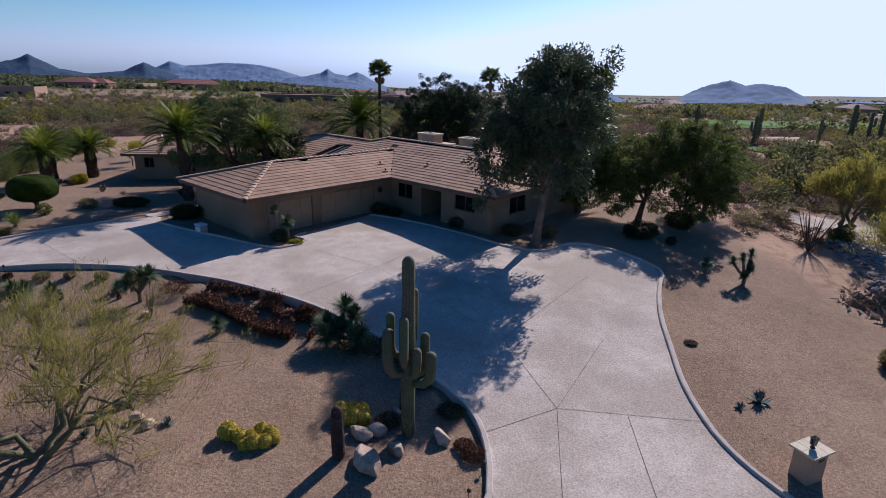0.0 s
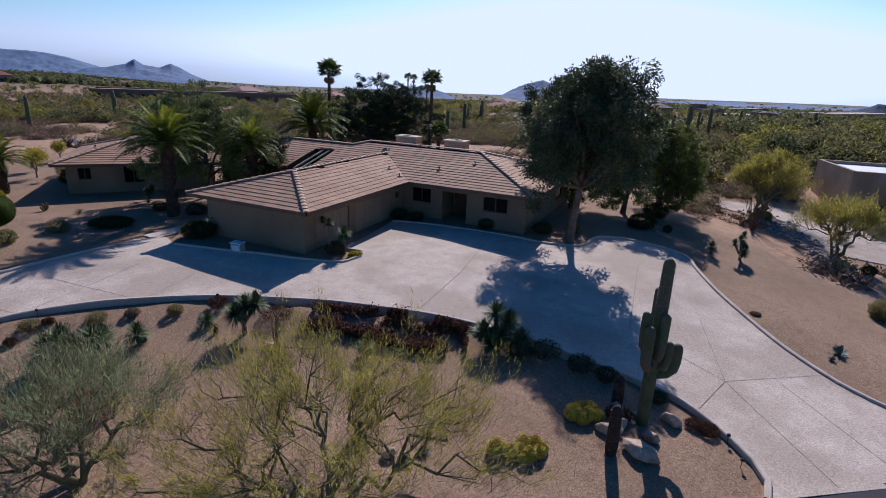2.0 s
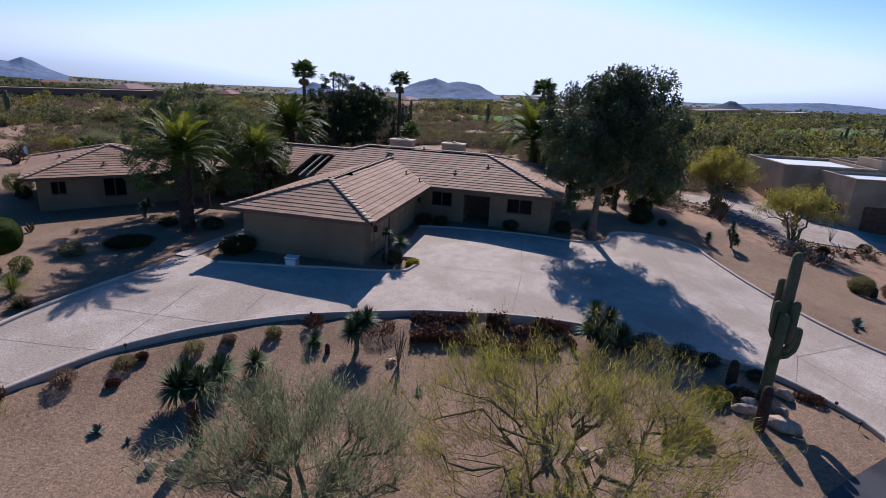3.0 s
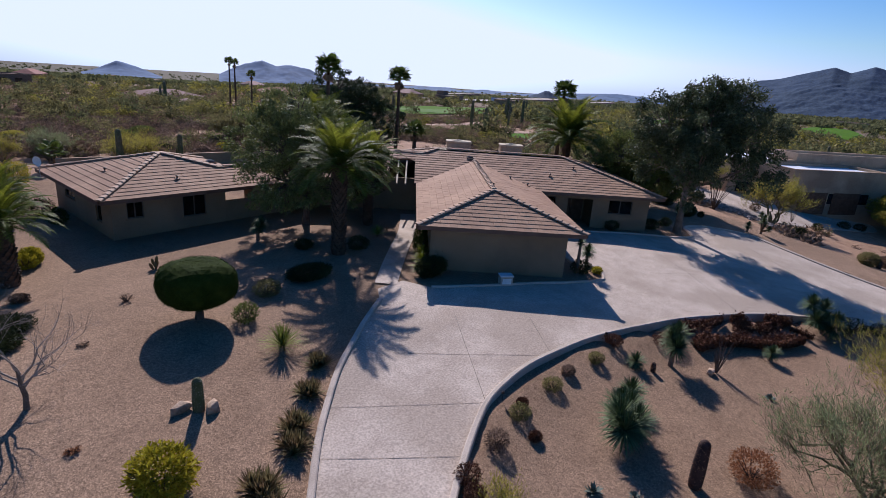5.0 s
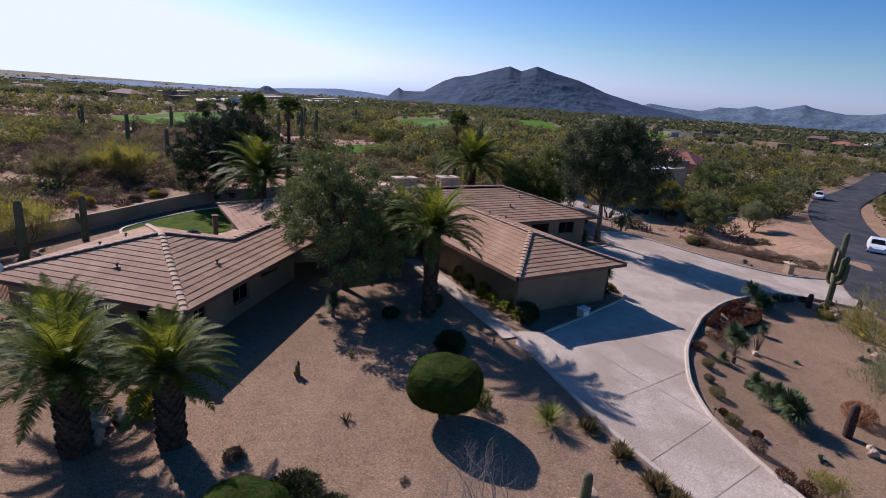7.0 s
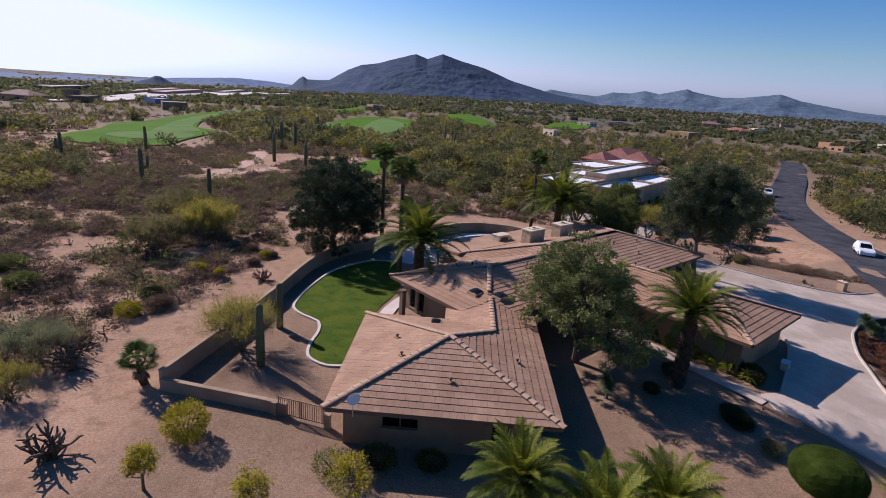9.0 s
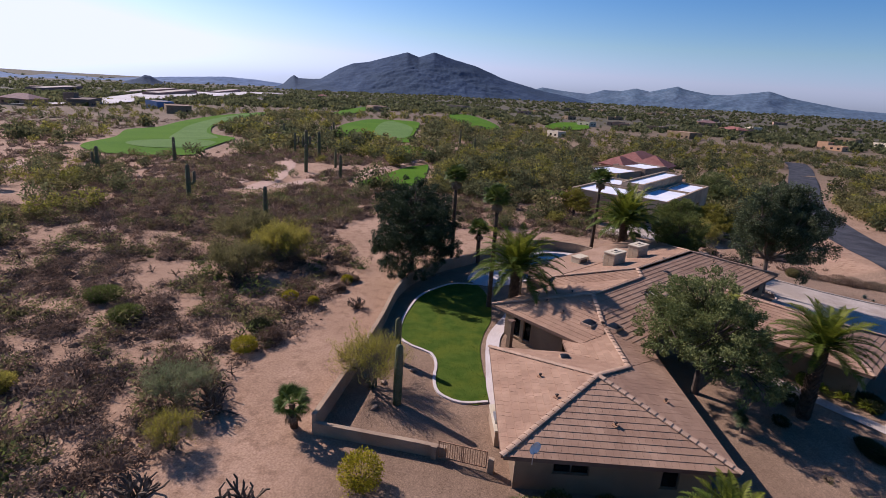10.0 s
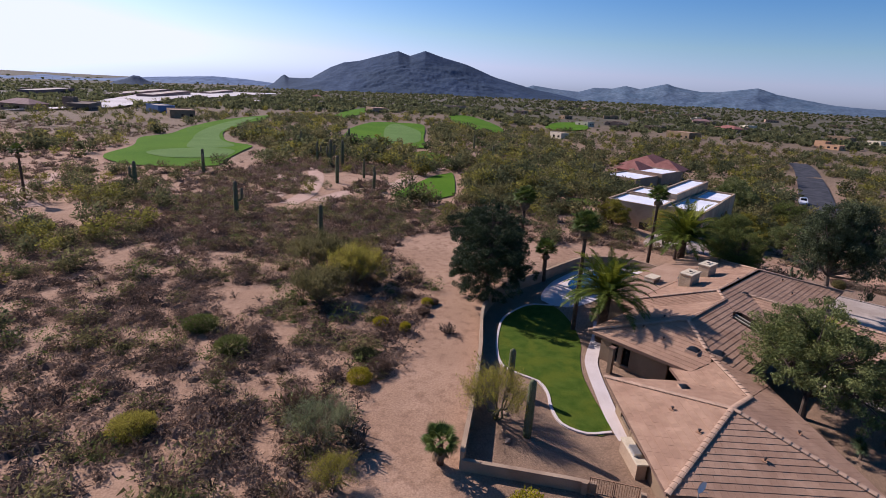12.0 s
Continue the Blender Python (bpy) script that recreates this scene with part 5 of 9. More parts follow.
def dome_column(x, y, z0, h, r, ribs=13, lean=(0.0, 0.0), waist=0.9):
    """Places and radii of an upright cactus column with a round top."""
    pts, rad = [], []
    for t, k in ((0, waist), (0.15, 0.97), (0.35, 1.0), (0.6, 0.97), (0.8, 0.84)):
        pts.append((x + lean[0] * t, y + lean[1] * t, z0 + (h - r) * t / 0.8 * 0.8 + 0))
        rad.append(r * k)
    top = z0 + h
    base = pts[-1][2]
    pts[-1] = (x + lean[0], y + lean[1], top - r * 1.1)
    for a in (20, 40, 60, 75, 88):
        pts.append((x + lean[0], y + lean[1], top - r * 1.1 + r * 1.1 * math.sin(radians(a))))
        rad.append(r * 0.84 * math.cos(radians(a)) + 0.004)
    return pts, rad


def saguaro(x, y, h, r, arms, label, rz=0.0):
    """arms: (angle, height of the joint, reach, height of the tip, radius)."""
    e = empty("saguaro", at(x, y, rz), label, "cactus")
    o = new("trunk", ribbed(*dome_column(0, 0, -0.1, h + 0.1, r)).mesh("trunk", M_saguaro, True))
    o.parent = e
    rng = np.random.default_rng(int(h * 100))
    n = int(h * 420)
    t, z = rng.integers(0, 14, n) * 2 * math.pi / 14 + rng.normal(0, 0.05, n), h * rng.uniform(0, 1, n) ** 0.75
    k = np.sqrt(np.clip((h - z) / r, 0, 1)) * r * 0.97
    C = np.stack([np.cos(t) * k, np.sin(t) * k, z], 1)
    o = new("spine_cover", leaf_mesh("spine_cover", rng, C, 0.06, 0.009, M_pale_spine, D=np.stack([np.cos(t), np.sin(t), 0.2 + 0 * t], 1)))
    o.parent = e
    for a, z0, reach, z1, ra in arms:
        ca, sa = math.cos(radians(a)), math.sin(radians(a))
        pts = [(ca * r * 0.6, sa * r * 0.6, z0), (ca * (r + reach * 0.55), sa * (r + reach * 0.55), z0 + 0.06), (ca * (r + reach * 0.92), sa * (r + reach * 0.92), z0 + 0.25), (ca * (r + reach), sa * (r + reach), z0 + 0.5)]
        rad = [ra * 0.75, ra * 0.85, ra * 0.95, ra]
        n = 3
        for k in range(1, n + 1):
            pts.append((ca * (r + reach), sa * (r + reach), z0 + 0.5 + (z1 - ra - z0 - 0.5) * k / n))
            rad.append(ra * 1.02)
        for g in (25, 50, 72, 88):
            pts.append((ca * (r + reach), sa * (r + reach), z1 - ra + ra * math.sin(radians(g))))
            rad.append(ra * math.cos(radians(g)) + 0.004)
        o = new("arm", ribbed(pts, rad, 9).mesh("arm", M_saguaro, True))
        o.parent = e
    return e


saguaro(1.12, 13.45, 5.8, 0.21, [(200, 2.2, 0.42, 3.75, 0.17), (245, 2.55, 0.2, 4.15, 0.14), (330, 1.85, 0.5, 3.0, 0.17), (300, 2.15, 0.2, 3.15, 0.14), (20, 2.0, 0.35, 3.35, 0.14), (170, 2.7, 0.3, 4.1, 0.13), (60, 2.9, 0.22, 4.7, 0.13)],
        "tall green ribbed saguaro with seven upturned arms", 0.1)
saguaro(-16.3, 63.2, 3.75, 0.25, [], "single-stemmed green saguaro behind the garden wall")
saguaro(-11.5, 63.75, 3.1, 0.23, [(100, 1.2, 0.2, 1.9, 0.11)], "green saguaro at the edge of the lawn with one arm bud")
saguaro(-25.95, 31.45, 1.08, 0.17, [], "short stout green saguaro among boulders")


def column_barrel(x, y, h, r, label):
    e = empty("barrel_cactus", at(x, y, 0.3), label, "cactus")
    o = new("stem", ribbed(*dome_column(0, 0, -0.08, h + 0.08, r, waist=0.8), 11).mesh("stem", M_barrel, True))
    o.parent = e
    rng = np.random.default_rng(int(abs(x * 10 + y)))
    n = 260
    a, z = rng.uniform(0, 2 * math.pi, n), rng.uniform(0.05, h, n)
    k = np.sqrt(np.clip((h - z) / r, 0, 1))
    C = np.stack([np.cos(a) * r * k, np.sin(a) * r * k, z], 1)
    D = np.stack([np.cos(a), np.sin(a), 0.3 + 0 * a], 1)
    o = new("spine_cover", leaf_mesh("spine_cover", rng, C, 0.1, 0.012, M_rust, D=D))
    o.parent = e


# the two short columns at y 23.4 and 23.3 stand in for brown stumps
for x, y, h, r in ((-0.88, 12.5, 1.7, 0.19), (1.05, 14.65, 1.1, 0.2), (-17.2, 20.12, 1.6, 0.2), (-14.6, 23.4, 0.5, 0.13), (-12.0, 23.3, 0.42, 0.1), (22.05, 17.43, 0.7, 0.2)):
    column_barrel(x, y, h, r, "dark red-brown columnar barrel cactus in the gravel")


def golden(x, y, balls, label):
    e = empty("golden_barrel_cluster", at(x, y), label, "cactus", "golden barrel cacti")
    rng = np.random.default_rng(int(abs(x * 7 + y * 3)) + 1)
    for bx, by, r in balls:
        pts, rad = [], []
        for a in (-50, -30, -8, 15, 38, 58, 74, 86):
            pts.append((bx, by, r * 0.72 + r * math.sin(radians(a))))
            rad.append(r * math.cos(radians(a)) + 0.003)
        o = new("barrel", ribbed(pts, rad, 16).mesh("barrel", M_gold, True))
        o.parent = e
        d, side = [], []
        for k in range(16):                       # spine tufts along each rib
            for h in (-12, 4, 20, 35, 49, 62, 73, 82):
                a, b = 2 * math.pi * k / 16 + rng.normal(0, 0.03), radians(h + rng.normal(0, 2))
                for q in range(4):
                    d.append((math.cos(a) * math.cos(b), math.sin(a) * math.cos(b), math.sin(b)))
        d = np.array(d)
        lean = d * 0.5 + rng.normal(0, 0.6, d.shape)
        s = new("spine_cover", leaf_mesh("spine_cover", rng, d * r * 1.02 + np.array((bx, by, r * 0.72)), r * 0.38, r * 0.085, M_spine, D=lean))
        s.parent = o


golden(-3.5, 13.25, [(-0.75, 0.25, 0.3), (-0.35, 0.05, 0.22), (-0.05, 0.1, 0.2), (0.2, 0.3, 0.24), (0.5, 0.15, 0.24), (0.1, -0.22, 0.24), (0.42, -0.2, 0.22), (-0.15, -0.3, 0.17), (0.66, -0.05, 0.18)], "cluster of yellow-green golden barrel cacti on the gravel")
golden(-0.64, 14.23, [(-0.35, 0.1, 0.3), (0.0, 0.25, 0.26), (0.28, 0.12, 0.28), (0.05, -0.12, 0.27), (0.38, -0.2, 0.22), (-0.22, -0.22, 0.22)], "cluster of yellow-green golden barrel cacti near the saguaro")


# ---- stones ----
def boulder(x, y, sx, sy, sz, seed, label="angular tan granite boulder on the gravel", sink=0.18, name="boulder"):
    bm = bmesh.new()
    rnd = random.Random(seed)
    for _ in range(15):
        p = Vector((rnd.gauss(0, 1), rnd.gauss(0, 1), rnd.gauss(0, 1))).normalized() * rnd.uniform(0.85, 1.1)
        bm.verts.new((p.x * sx, p.y * sy, max(p.z, -0.6) * sz))
    bmesh.ops.convex_hull(bm, input=bm.verts[:])
    loose = [v for v in bm.verts if not v.link_faces]
    bmesh.ops.delete(bm, geom=loose, context="VERTS")
    bmesh.ops.bevel(bm, geom=bm.edges[:], offset=0.07 * min(sx, sy, sz), segments=1, affect="EDGES")
    bmesh.ops.triangulate(bm, faces=bm.faces[:])
    bmesh.ops.subdivide_edges(bm, edges=bm.edges[:], cuts=1, use_grid_fill=True)
    for v in bm.verts:
        v.co += Vector((1, 1, 1)) * 0.035 * min(sx, sy) * noise.noise(v.co * 5 + Vector((seed, 0, 0)))
    me = bpy.data.meshes.new(name)
    bm.to_mesh(me)
    bm.free()
    me.materials.append(M_rock)
    o = new(name, me)
    o.matrix_world = pose(x, y, G(x, y) + sz * (1 - 2 * sink) * 0.75, 0, 0, rnd.uniform(0, 360))
    return tagged(o, label, "boulder", "boulders")


for k, (x, y, sx, sy, sz) in enumerate(((-0.05, 12.15, 0.66, 0.4, 0.34), (0.75, 12.65, 0.3, 0.26, 0.28), (-0.28, 13.35, 0.52, 0.28, 0.22), (0.2, 13.5, 0.36, 0.26, 0.26), (2.13, 13.15, 0.42, 0.24, 0.34), (0.8, 14.3, 0.25, 0.2, 0.2),
                                        (1.15, 13.85, 0.18, 0.16, 0.14), (-6.8, 14.1, 0.3, 0.22, 0.22), (-7.3, 14.4, 0.28, 0.24, 0.22), (-26.35, 31.75, 0.42, 0.26, 0.17), (-25.6, 31.2, 0.46, 0.28, 0.19), (-18.4, 19.7, 0.32, 0.26, 0.24),
                                        (-17.9, 19.55, 0.22, 0.2, 0.16), (-27.56, 47.61, 0.55, 0.4, 0.36), (-26.90, 47.17, 0.5, 0.35, 0.34), (-28.06, 46.90, 0.4, 0.35, 0.3), (-10.1, 21.65, 0.26, 0.2, 0.18), (-14.3, 64.3, 0.25, 0.2, 0.16), (-16.9, 64.4, 0.3, 0.22, 0.14), (-12.6, 62.6, 0.28, 0.2, 0.16))):
    boulder(x, y, sx, sy, sz, k + 11)


def rubble():
    """Bank of grey stones beside the neighbour's drive."""
    rng = np.random.default_rng(8)
    s = Shape()
    for i in range(520):
        t = rng.uniform(0, 1)
        cx, cy = 33.8 - 4.9 * t + rng.normal(0, 0.75), 36.2 - 11.2 * t + rng.normal(0, 0.6)
        r = rng.uniform(0.1, 0.24)
        z = G(cx, cy) + r * 0.25
        top = [Vector((cx, cy, z)) + Vector((math.cos(a) * r * rng.uniform(0.7, 1.1), math.sin(a) * r * rng.uniform(0.7, 1.1), rng.uniform(0.1, 0.5) * r)) for a in (0, 1.05, 2.1, 3.14, 4.2, 5.2)]
        low = [p * 1 - Vector((0, 0, r * 1.1)) for p in top]
        s.add(top + low + [Vector((cx, cy, z + r * 0.7))], [(k, (k + 1) % 6, 12) for k in range(6)] + [(k + 6, (k + 1) % 6 + 6, (k + 1) % 6, k) for k in range(6)])
    obj("rubble_bank", s.mesh("rubble_bank", M_riprap), None, None, "bank of loose grey stones", "stones", "", "stuff")


rubble()


# ---- rosettes and spiky plants ----
def rosette_mesh(name, rng, n, length, width, material, lo=5, hi=85, z=0.0, curve=0.25, heads=((0, 0, 0),), keel=0.0):
    """Spiky leaves that leave the heads between two angles of elevation; each of two pieces, folded along the middle."""
    V, F = [], []
    for hx, hy, hz in heads:
        for _ in range(n):
            a, e = rng.uniform(0, 2 * math.pi), radians(rng.uniform(lo, hi))
            L = length * rng.uniform(0.75, 1.1)
            d = np.array((math.cos(a) * math.cos(e), math.sin(a) * math.cos(e), math.sin(e)))
            s = np.array((-math.sin(a), math.cos(a), 0.0))
            p0 = np.array((hx, hy, hz + z)) + d * 0.04
            p1 = p0 + d * L * 0.5
            p2 = p1 + (d + np.array((0, 0, -curve))) * L * 0.5
            k = len(V)
            V += [p0 - s * width * 0.35, p0 + s * width * 0.35, p1 + s * width * 0.5, p2, p1 - s * width * 0.5]
            F += [(k, k + 1, k + 2, k + 4), (k + 4, k + 2, k + 3, k + 3)]
    me = bpy.data.meshes.new(name)
    me.from_pydata([tuple(p) for p in V], [], [f if f[2] != f[3] else f[:3] for f in F])
    me.materials.append(material)
    me.update()
    return me


R5 = np.random.default_rng(55)
ALOE = [rosette_mesh("leaf_rosette", R5, 90, 0.55, 0.05, M_aloe, 15, 88, curve=0.1, heads=((0, 0, 0), (0.16, 0.1, 0), (-0.15, 0.12, 0), (0.05, -0.17, 0))) for _ in range(3)]
YUCCA_BALL = [rosette_mesh("leaf_rosette", R5, 300, 0.6, 0.04, M_yucca, -42, 88, curve=0.12) for _ in range(3)]
AGAVE = rosette_mesh("leaf_rosette", R5, 46, 0.5, 0.12, M_blue, 8, 80, curve=-0.1)
AGAVE_SMALL = rosette_mesh("leaf_rosette", R5, 34, 0.26, 0.07, M_blue, 8, 80, curve=-0.1)
SOTOL = rosette_mesh("leaf_rosette", R5, 260, 0.95, 0.022, M_lime, 10, 88, curve=0.25)
CYCAD = rosette_mesh("leaf_rosette", R5, 60, 0.9, 0.1, M_palm_pale, 10, 75, curve=0.6)


def spiky(name, me, x, y, label, category, scale=1.0, rz=None, group="", core=None):
    e = empty(name, at(x, y, rz if rz is not None else (x * 7 + y * 3) % 6.28, scale), label, category, group)
    o = new("leaf_rosette", me)
    o.parent = e
    if core:
        c = new("stem", Shape().tube([(0, 0, -0.05), (0, 0, core)], [0.12, 0.09], 7).mesh("stem", M_thatch))
        c.parent = e
        o.location.z = core
    return e


for k, (x, y, sc) in enumerate(((-21.95, 31.2, 0.95), (-23.15, 30.1, 0.95), (-24.35, 29.1, 1.05), (-24.85, 28.45, 1.0), (-26.3, 27.7, 1.15), (-26.5, 26.9, 1.15))):
    spiky("aloe", ALOE[k % 3], x, y, "spiky red-tinged green aloe clump along the kerb", "aloe", sc, group="aloes along the drive")
spiky("desert_spoon", SOTOL, -22.35, 32.7, "bright yellow-green desert spoon with fine arching leaves", "yucca", 1.05, core=0.15)
spiky("desert_spoon", SOTOL, -10.9, 40.3, "silvery green desert spoon beside the path", "yucca", 0.75, core=0.2)
spiky("agave", AGAVE, 13.65, 15.2, "blue-green agave rosette in the gravel", "agave", 0.9)
spiky("agave", AGAVE_SMALL, 12.75, 14.9, "small dark agave rosette in the gravel", "agave", 0.9)
for x, y, sc in ((-19.63, 22.1, 1.1), (-6.3, 14.2, 1.0), (-8.55, 14.65, 1.2), (-8.5, 13.7, 0.9), (-8.2, 15.05, 1.2), (-7.9, 15.3, 1.3), (-10.1, 19.5, 0.9), (-18.9, 21.2, 0.7)):
    spiky("small_agave", AGAVE_SMALL, x, y, "small blue-grey agave rosette on the gravel", "agave", sc, group="small agaves")


def yucca_tree(x, y, heads, label, rz=0.0, scale=1.0):
    """heads: place of each leaf head; a short trunk forks to them."""
    e = empty("tree_yucca", at(x, y, rz), label, "yucca")
    s = Shape()
    fork = Vector((0, 0, min(h[2] for h in heads) * 0.5))
    s.tube([(0, 0, -0.1), tuple(fork)], [0.11, 0.09], 7)
    for h in heads:
        m = fork.lerp(Vector(h), 0.5) + Vector((0, 0, -0.05))
        s.tube([tuple(fork), tuple(m), h], [0.085, 0.075, 0.07], 6)
    o = new("trunk", s.mesh("trunk", M_bark))
    o.parent = e
    for k, h in enumerate(heads):
        o = new("leaf_head", YUCCA_BALL[k % 3])
        o.parent = e
        o.matrix_local = Matrix.LocRotScale(h, Euler((0, 0, k * 1.3)), (scale,) * 3)


yucca_tree(-10.92, 22.98, [(0.15, 0.1, 1.15), (-0.35, -0.05, 1.0), (0.5, -0.1, 1.25)], "tree yucca with several spiky green heads", 0.4, 1.0)
yucca_tree(-17.08, 22.22, [(-0.3, 0.1, 0.75), (0.35, -0.1, 0.7), (0.1, 0.35, 0.9)], "clump of spiky grey-green yucca heads", 0.2, 1.25)
yucca_tree(-16.1, 22.65, [(0.0, 0.0, 0.75), (0.3, 0.3, 0.6)], "clump of spiky grey-green yucca heads", 0.2, 1.1)
yucca_tree(-1.55, 18.9, [(0, 0, 0.6), (0.6, 0.2, 1.05), (-0.5, 0.3, 0.7), (0.2, 0.7, 1.25), (0.8, -0.4, 0.5), (-0.4, -0.4, 0.45)], "large clump of spiky blue-green yuccas by the kerb", 0.0, 1.05)
yucca_tree(-14.75, 23.1, [(0, 0, 0.5)], "single spiky grey-green yucca head", 0.0, 1.0)
yucca_tree(19.51, 25.66, [(0.45, 0.1, 1.55), (-0.35, 0.1, 1.45), (-0.9, 0.3, 1.25), (0.1, -0.2, 0.8), (-0.7, -0.3, 0.6), (0.35, 0.0, 0.95)], "branching tree yucca with dark trunk and spiky heads", 0.5, 0.62)
yucca_tree(17.67, 26.38, [(0, 0, 0.55)], "low spiky dark green yucca", 0.0, 0.75)
yucca_tree(-5.55, 29.55, [(0, 0, 1.15)], "single-stemmed yucca with a silvery leaf head", 0.0, 0.9)
yucca_tree(-6.3, 29.7, [(0, 0, 1.75)], "thin-stemmed yucca with a small bright head", 0.0, 0.55)
yucca_tree(-6.6, 20.15, [(0, 0, 0.4)], "small bright green yucca with arching leaves", 0.0, 0.7)
yucca_tree(-12.3, 23.9, [(0, 0, 0.25)], "small spiky green yucca on gravel", 0.0, 0.75)
yucca_tree(-16.49, 43.88, [(0, 0, 0.7), (0.3, 0.1, 0.9)], "dark green spiky yucca by the path", 0.0, 0.8)
for x, y, sc in ((-11.4, 36.3, 0.85), (-12.3, 35.4, 0.9), (-13.2, 34.6, 0.95)):
    spiky("cycad", CYCAD, x, y, "yellow-green feathery cycad against the garage wall", "cycad", sc, group="cycads", core=0.25)


# ---- bushes ----
def cloud(rng, n, rx, ry, rz, shell=0.45, lumps=9):
    """Places inside a lumpy ellipsoid, denser towards its outside."""
    L = rng.normal(size=(lumps, 3))
    L /= np.linalg.norm(L, axis=1)[:, None]
    d = rng.normal(size=(n, 3))
    d /= np.linalg.norm(d, axis=1)[:, None]
    k = 1 + 0.22 * np.max(d @ L.T, axis=1) - 0.2 + 0.06 * rng.normal(size=n)
    r = (shell + (1 - shell) * rng.uniform(0, 1, n) ** 0.5) * k
    return d * r[:, None] * np.array((rx, ry, rz)), d


def bush(name, x, y, rx, ry, rz, leaf, material, n, label, category="shrub", group="", stems=7, width=None, up=0.2):
    seed = int(abs(x * 31 + y * 17)) + 3
    rng = np.random.default_rng(seed)
    e = empty(name, at(x, y), label, category, group)
    C, D = cloud(rng, n, rx, ry, rz)
    C[:, 2] += rz * 0.85
    C[:, 2] = np.maximum(C[:, 2], 0.02)
    o = new("foliage", leaf_mesh("foliage", rng, C, leaf, width or leaf * 0.5, material, up, D))
    o.parent = e
    if stems:
        s = Shape()
        for k in range(stems):
            a = rng.uniform(0, 6.28)
            q = rng.uniform(0.4, 0.9)
            s.tube([(0, 0, -0.05), (math.cos(a) * rx * q * 0.5, math.sin(a) * ry * q * 0.5, rz * 0.7), (math.cos(a) * rx * q, math.sin(a) * ry * q, rz * 1.4)], [0.03, 0.02, 0.008], 5)
        o = new("woody_base", s.mesh("woody_base", M_bark_dark))
        o.parent = e
    return e


def topiary(x, y, rx, rz, trunk, label):
    rng = np.random.default_rng(int(abs(x * 13)))
    e = empty("topiary_tree", at(x, y), label, "topiary")
    s = Shape()
    s.tube([(0, 0, -0.1), (0.04, 0.02, trunk * 0.5), (0, 0, trunk + 0.2)], [0.2, 0.14, 0.18], 8)
    for a in (0.3, 1.8, 3.3, 4.9):
        s.tube([(0, 0, trunk * 0.6), (math.cos(a) * 0.35, math.sin(a) * 0.35, trunk + 0.2)], [0.09, 0.06], 6)
    o = new("trunk", s.mesh("trunk", M_bark_dark))
    o.parent = e
    bm = bmesh.new()
    bmesh.ops.create_icosphere(bm, subdivisions=4, radius=1.0)
    for v in bm.verts:
        p = v.co.copy()
        k = (abs(p.x) ** 2.6 + abs(p.y) ** 2.6) ** (1 / 2.6)
        q = p * (1 / max((k ** 2.6 + abs(p.z) ** 2.6) ** (1 / 2.6), 1e-3))
        q *= 0.96 + 0.03 * noise.noise(p * 3) + 0.02 * noise.noise(p * 9)
        if q.z < 0:
            q.z *= 0.9
        v.co = Vector((q.x * rx, q.y * rx, q.z * rz + trunk + rz * 0.85))
    me = bpy.data.meshes.new("crown")
    bm.to_mesh(me)
    C = np.array([v.co for v in bm.verts])
    N = np.array([v.normal for v in bm.verts])
    bm.free()
    me.materials.append(M_topiary)
    o = new("crown", me)
    o.parent = e
    pick = rng.integers(0, len(C), 22000)
    J = rng.normal(0, 0.08, (len(pick), 3))
    J -= N[pick] * np.sum(J * N[pick], axis=1)[:, None]
    P = C[pick] + J + N[pick] * rng.uniform(-0.002, 0.016, len(pick))[:, None]
    lf = new("leaf_rosette", leaf_mesh("leaf_rosette", rng, P, 0.024, 0.018, M_topiary))
    lf.parent = e


topiary(-23.41, 36.54, 1.38, 0.93, 0.62, "clipped dome-shaped dark green topiary tree on a short trunk")
topiary(-30.70, 40.16, 1.25, 0.9, 0.04, "clipped dome-shaped dark green topiary tree")

for x, y, r in ((-8.3, 38.9, 0.6), (-9.5, 38.1, 0.55), (-10.7, 37.0, 0.6)):
    bush("clipped_hedge", x, y, r, r * 0.8, 0.55, 0.05, M_topiary, 4200, "boxy clipped dark green hedge against the garage wall", "hedge", "garage hedges", 4)
for k, (x, y, sx, sy, sz) in enumerate(((-27.05, 48.00, 0.55, 0.4, 0.42), (-26.84, 47.06, 0.4, 0.3, 0.28))):
    boulder(x, y, sx, sy, sz, 60 + k, "pale granite boulder at the foot of the palms")
bush("citrus_shrub", -26.4, 46.5, 0.5, 0.5, 0.4, 0.1, M_leaf_yellow, 900, "small yellow-green shrub between the palms", group="yellow-green shrubs")
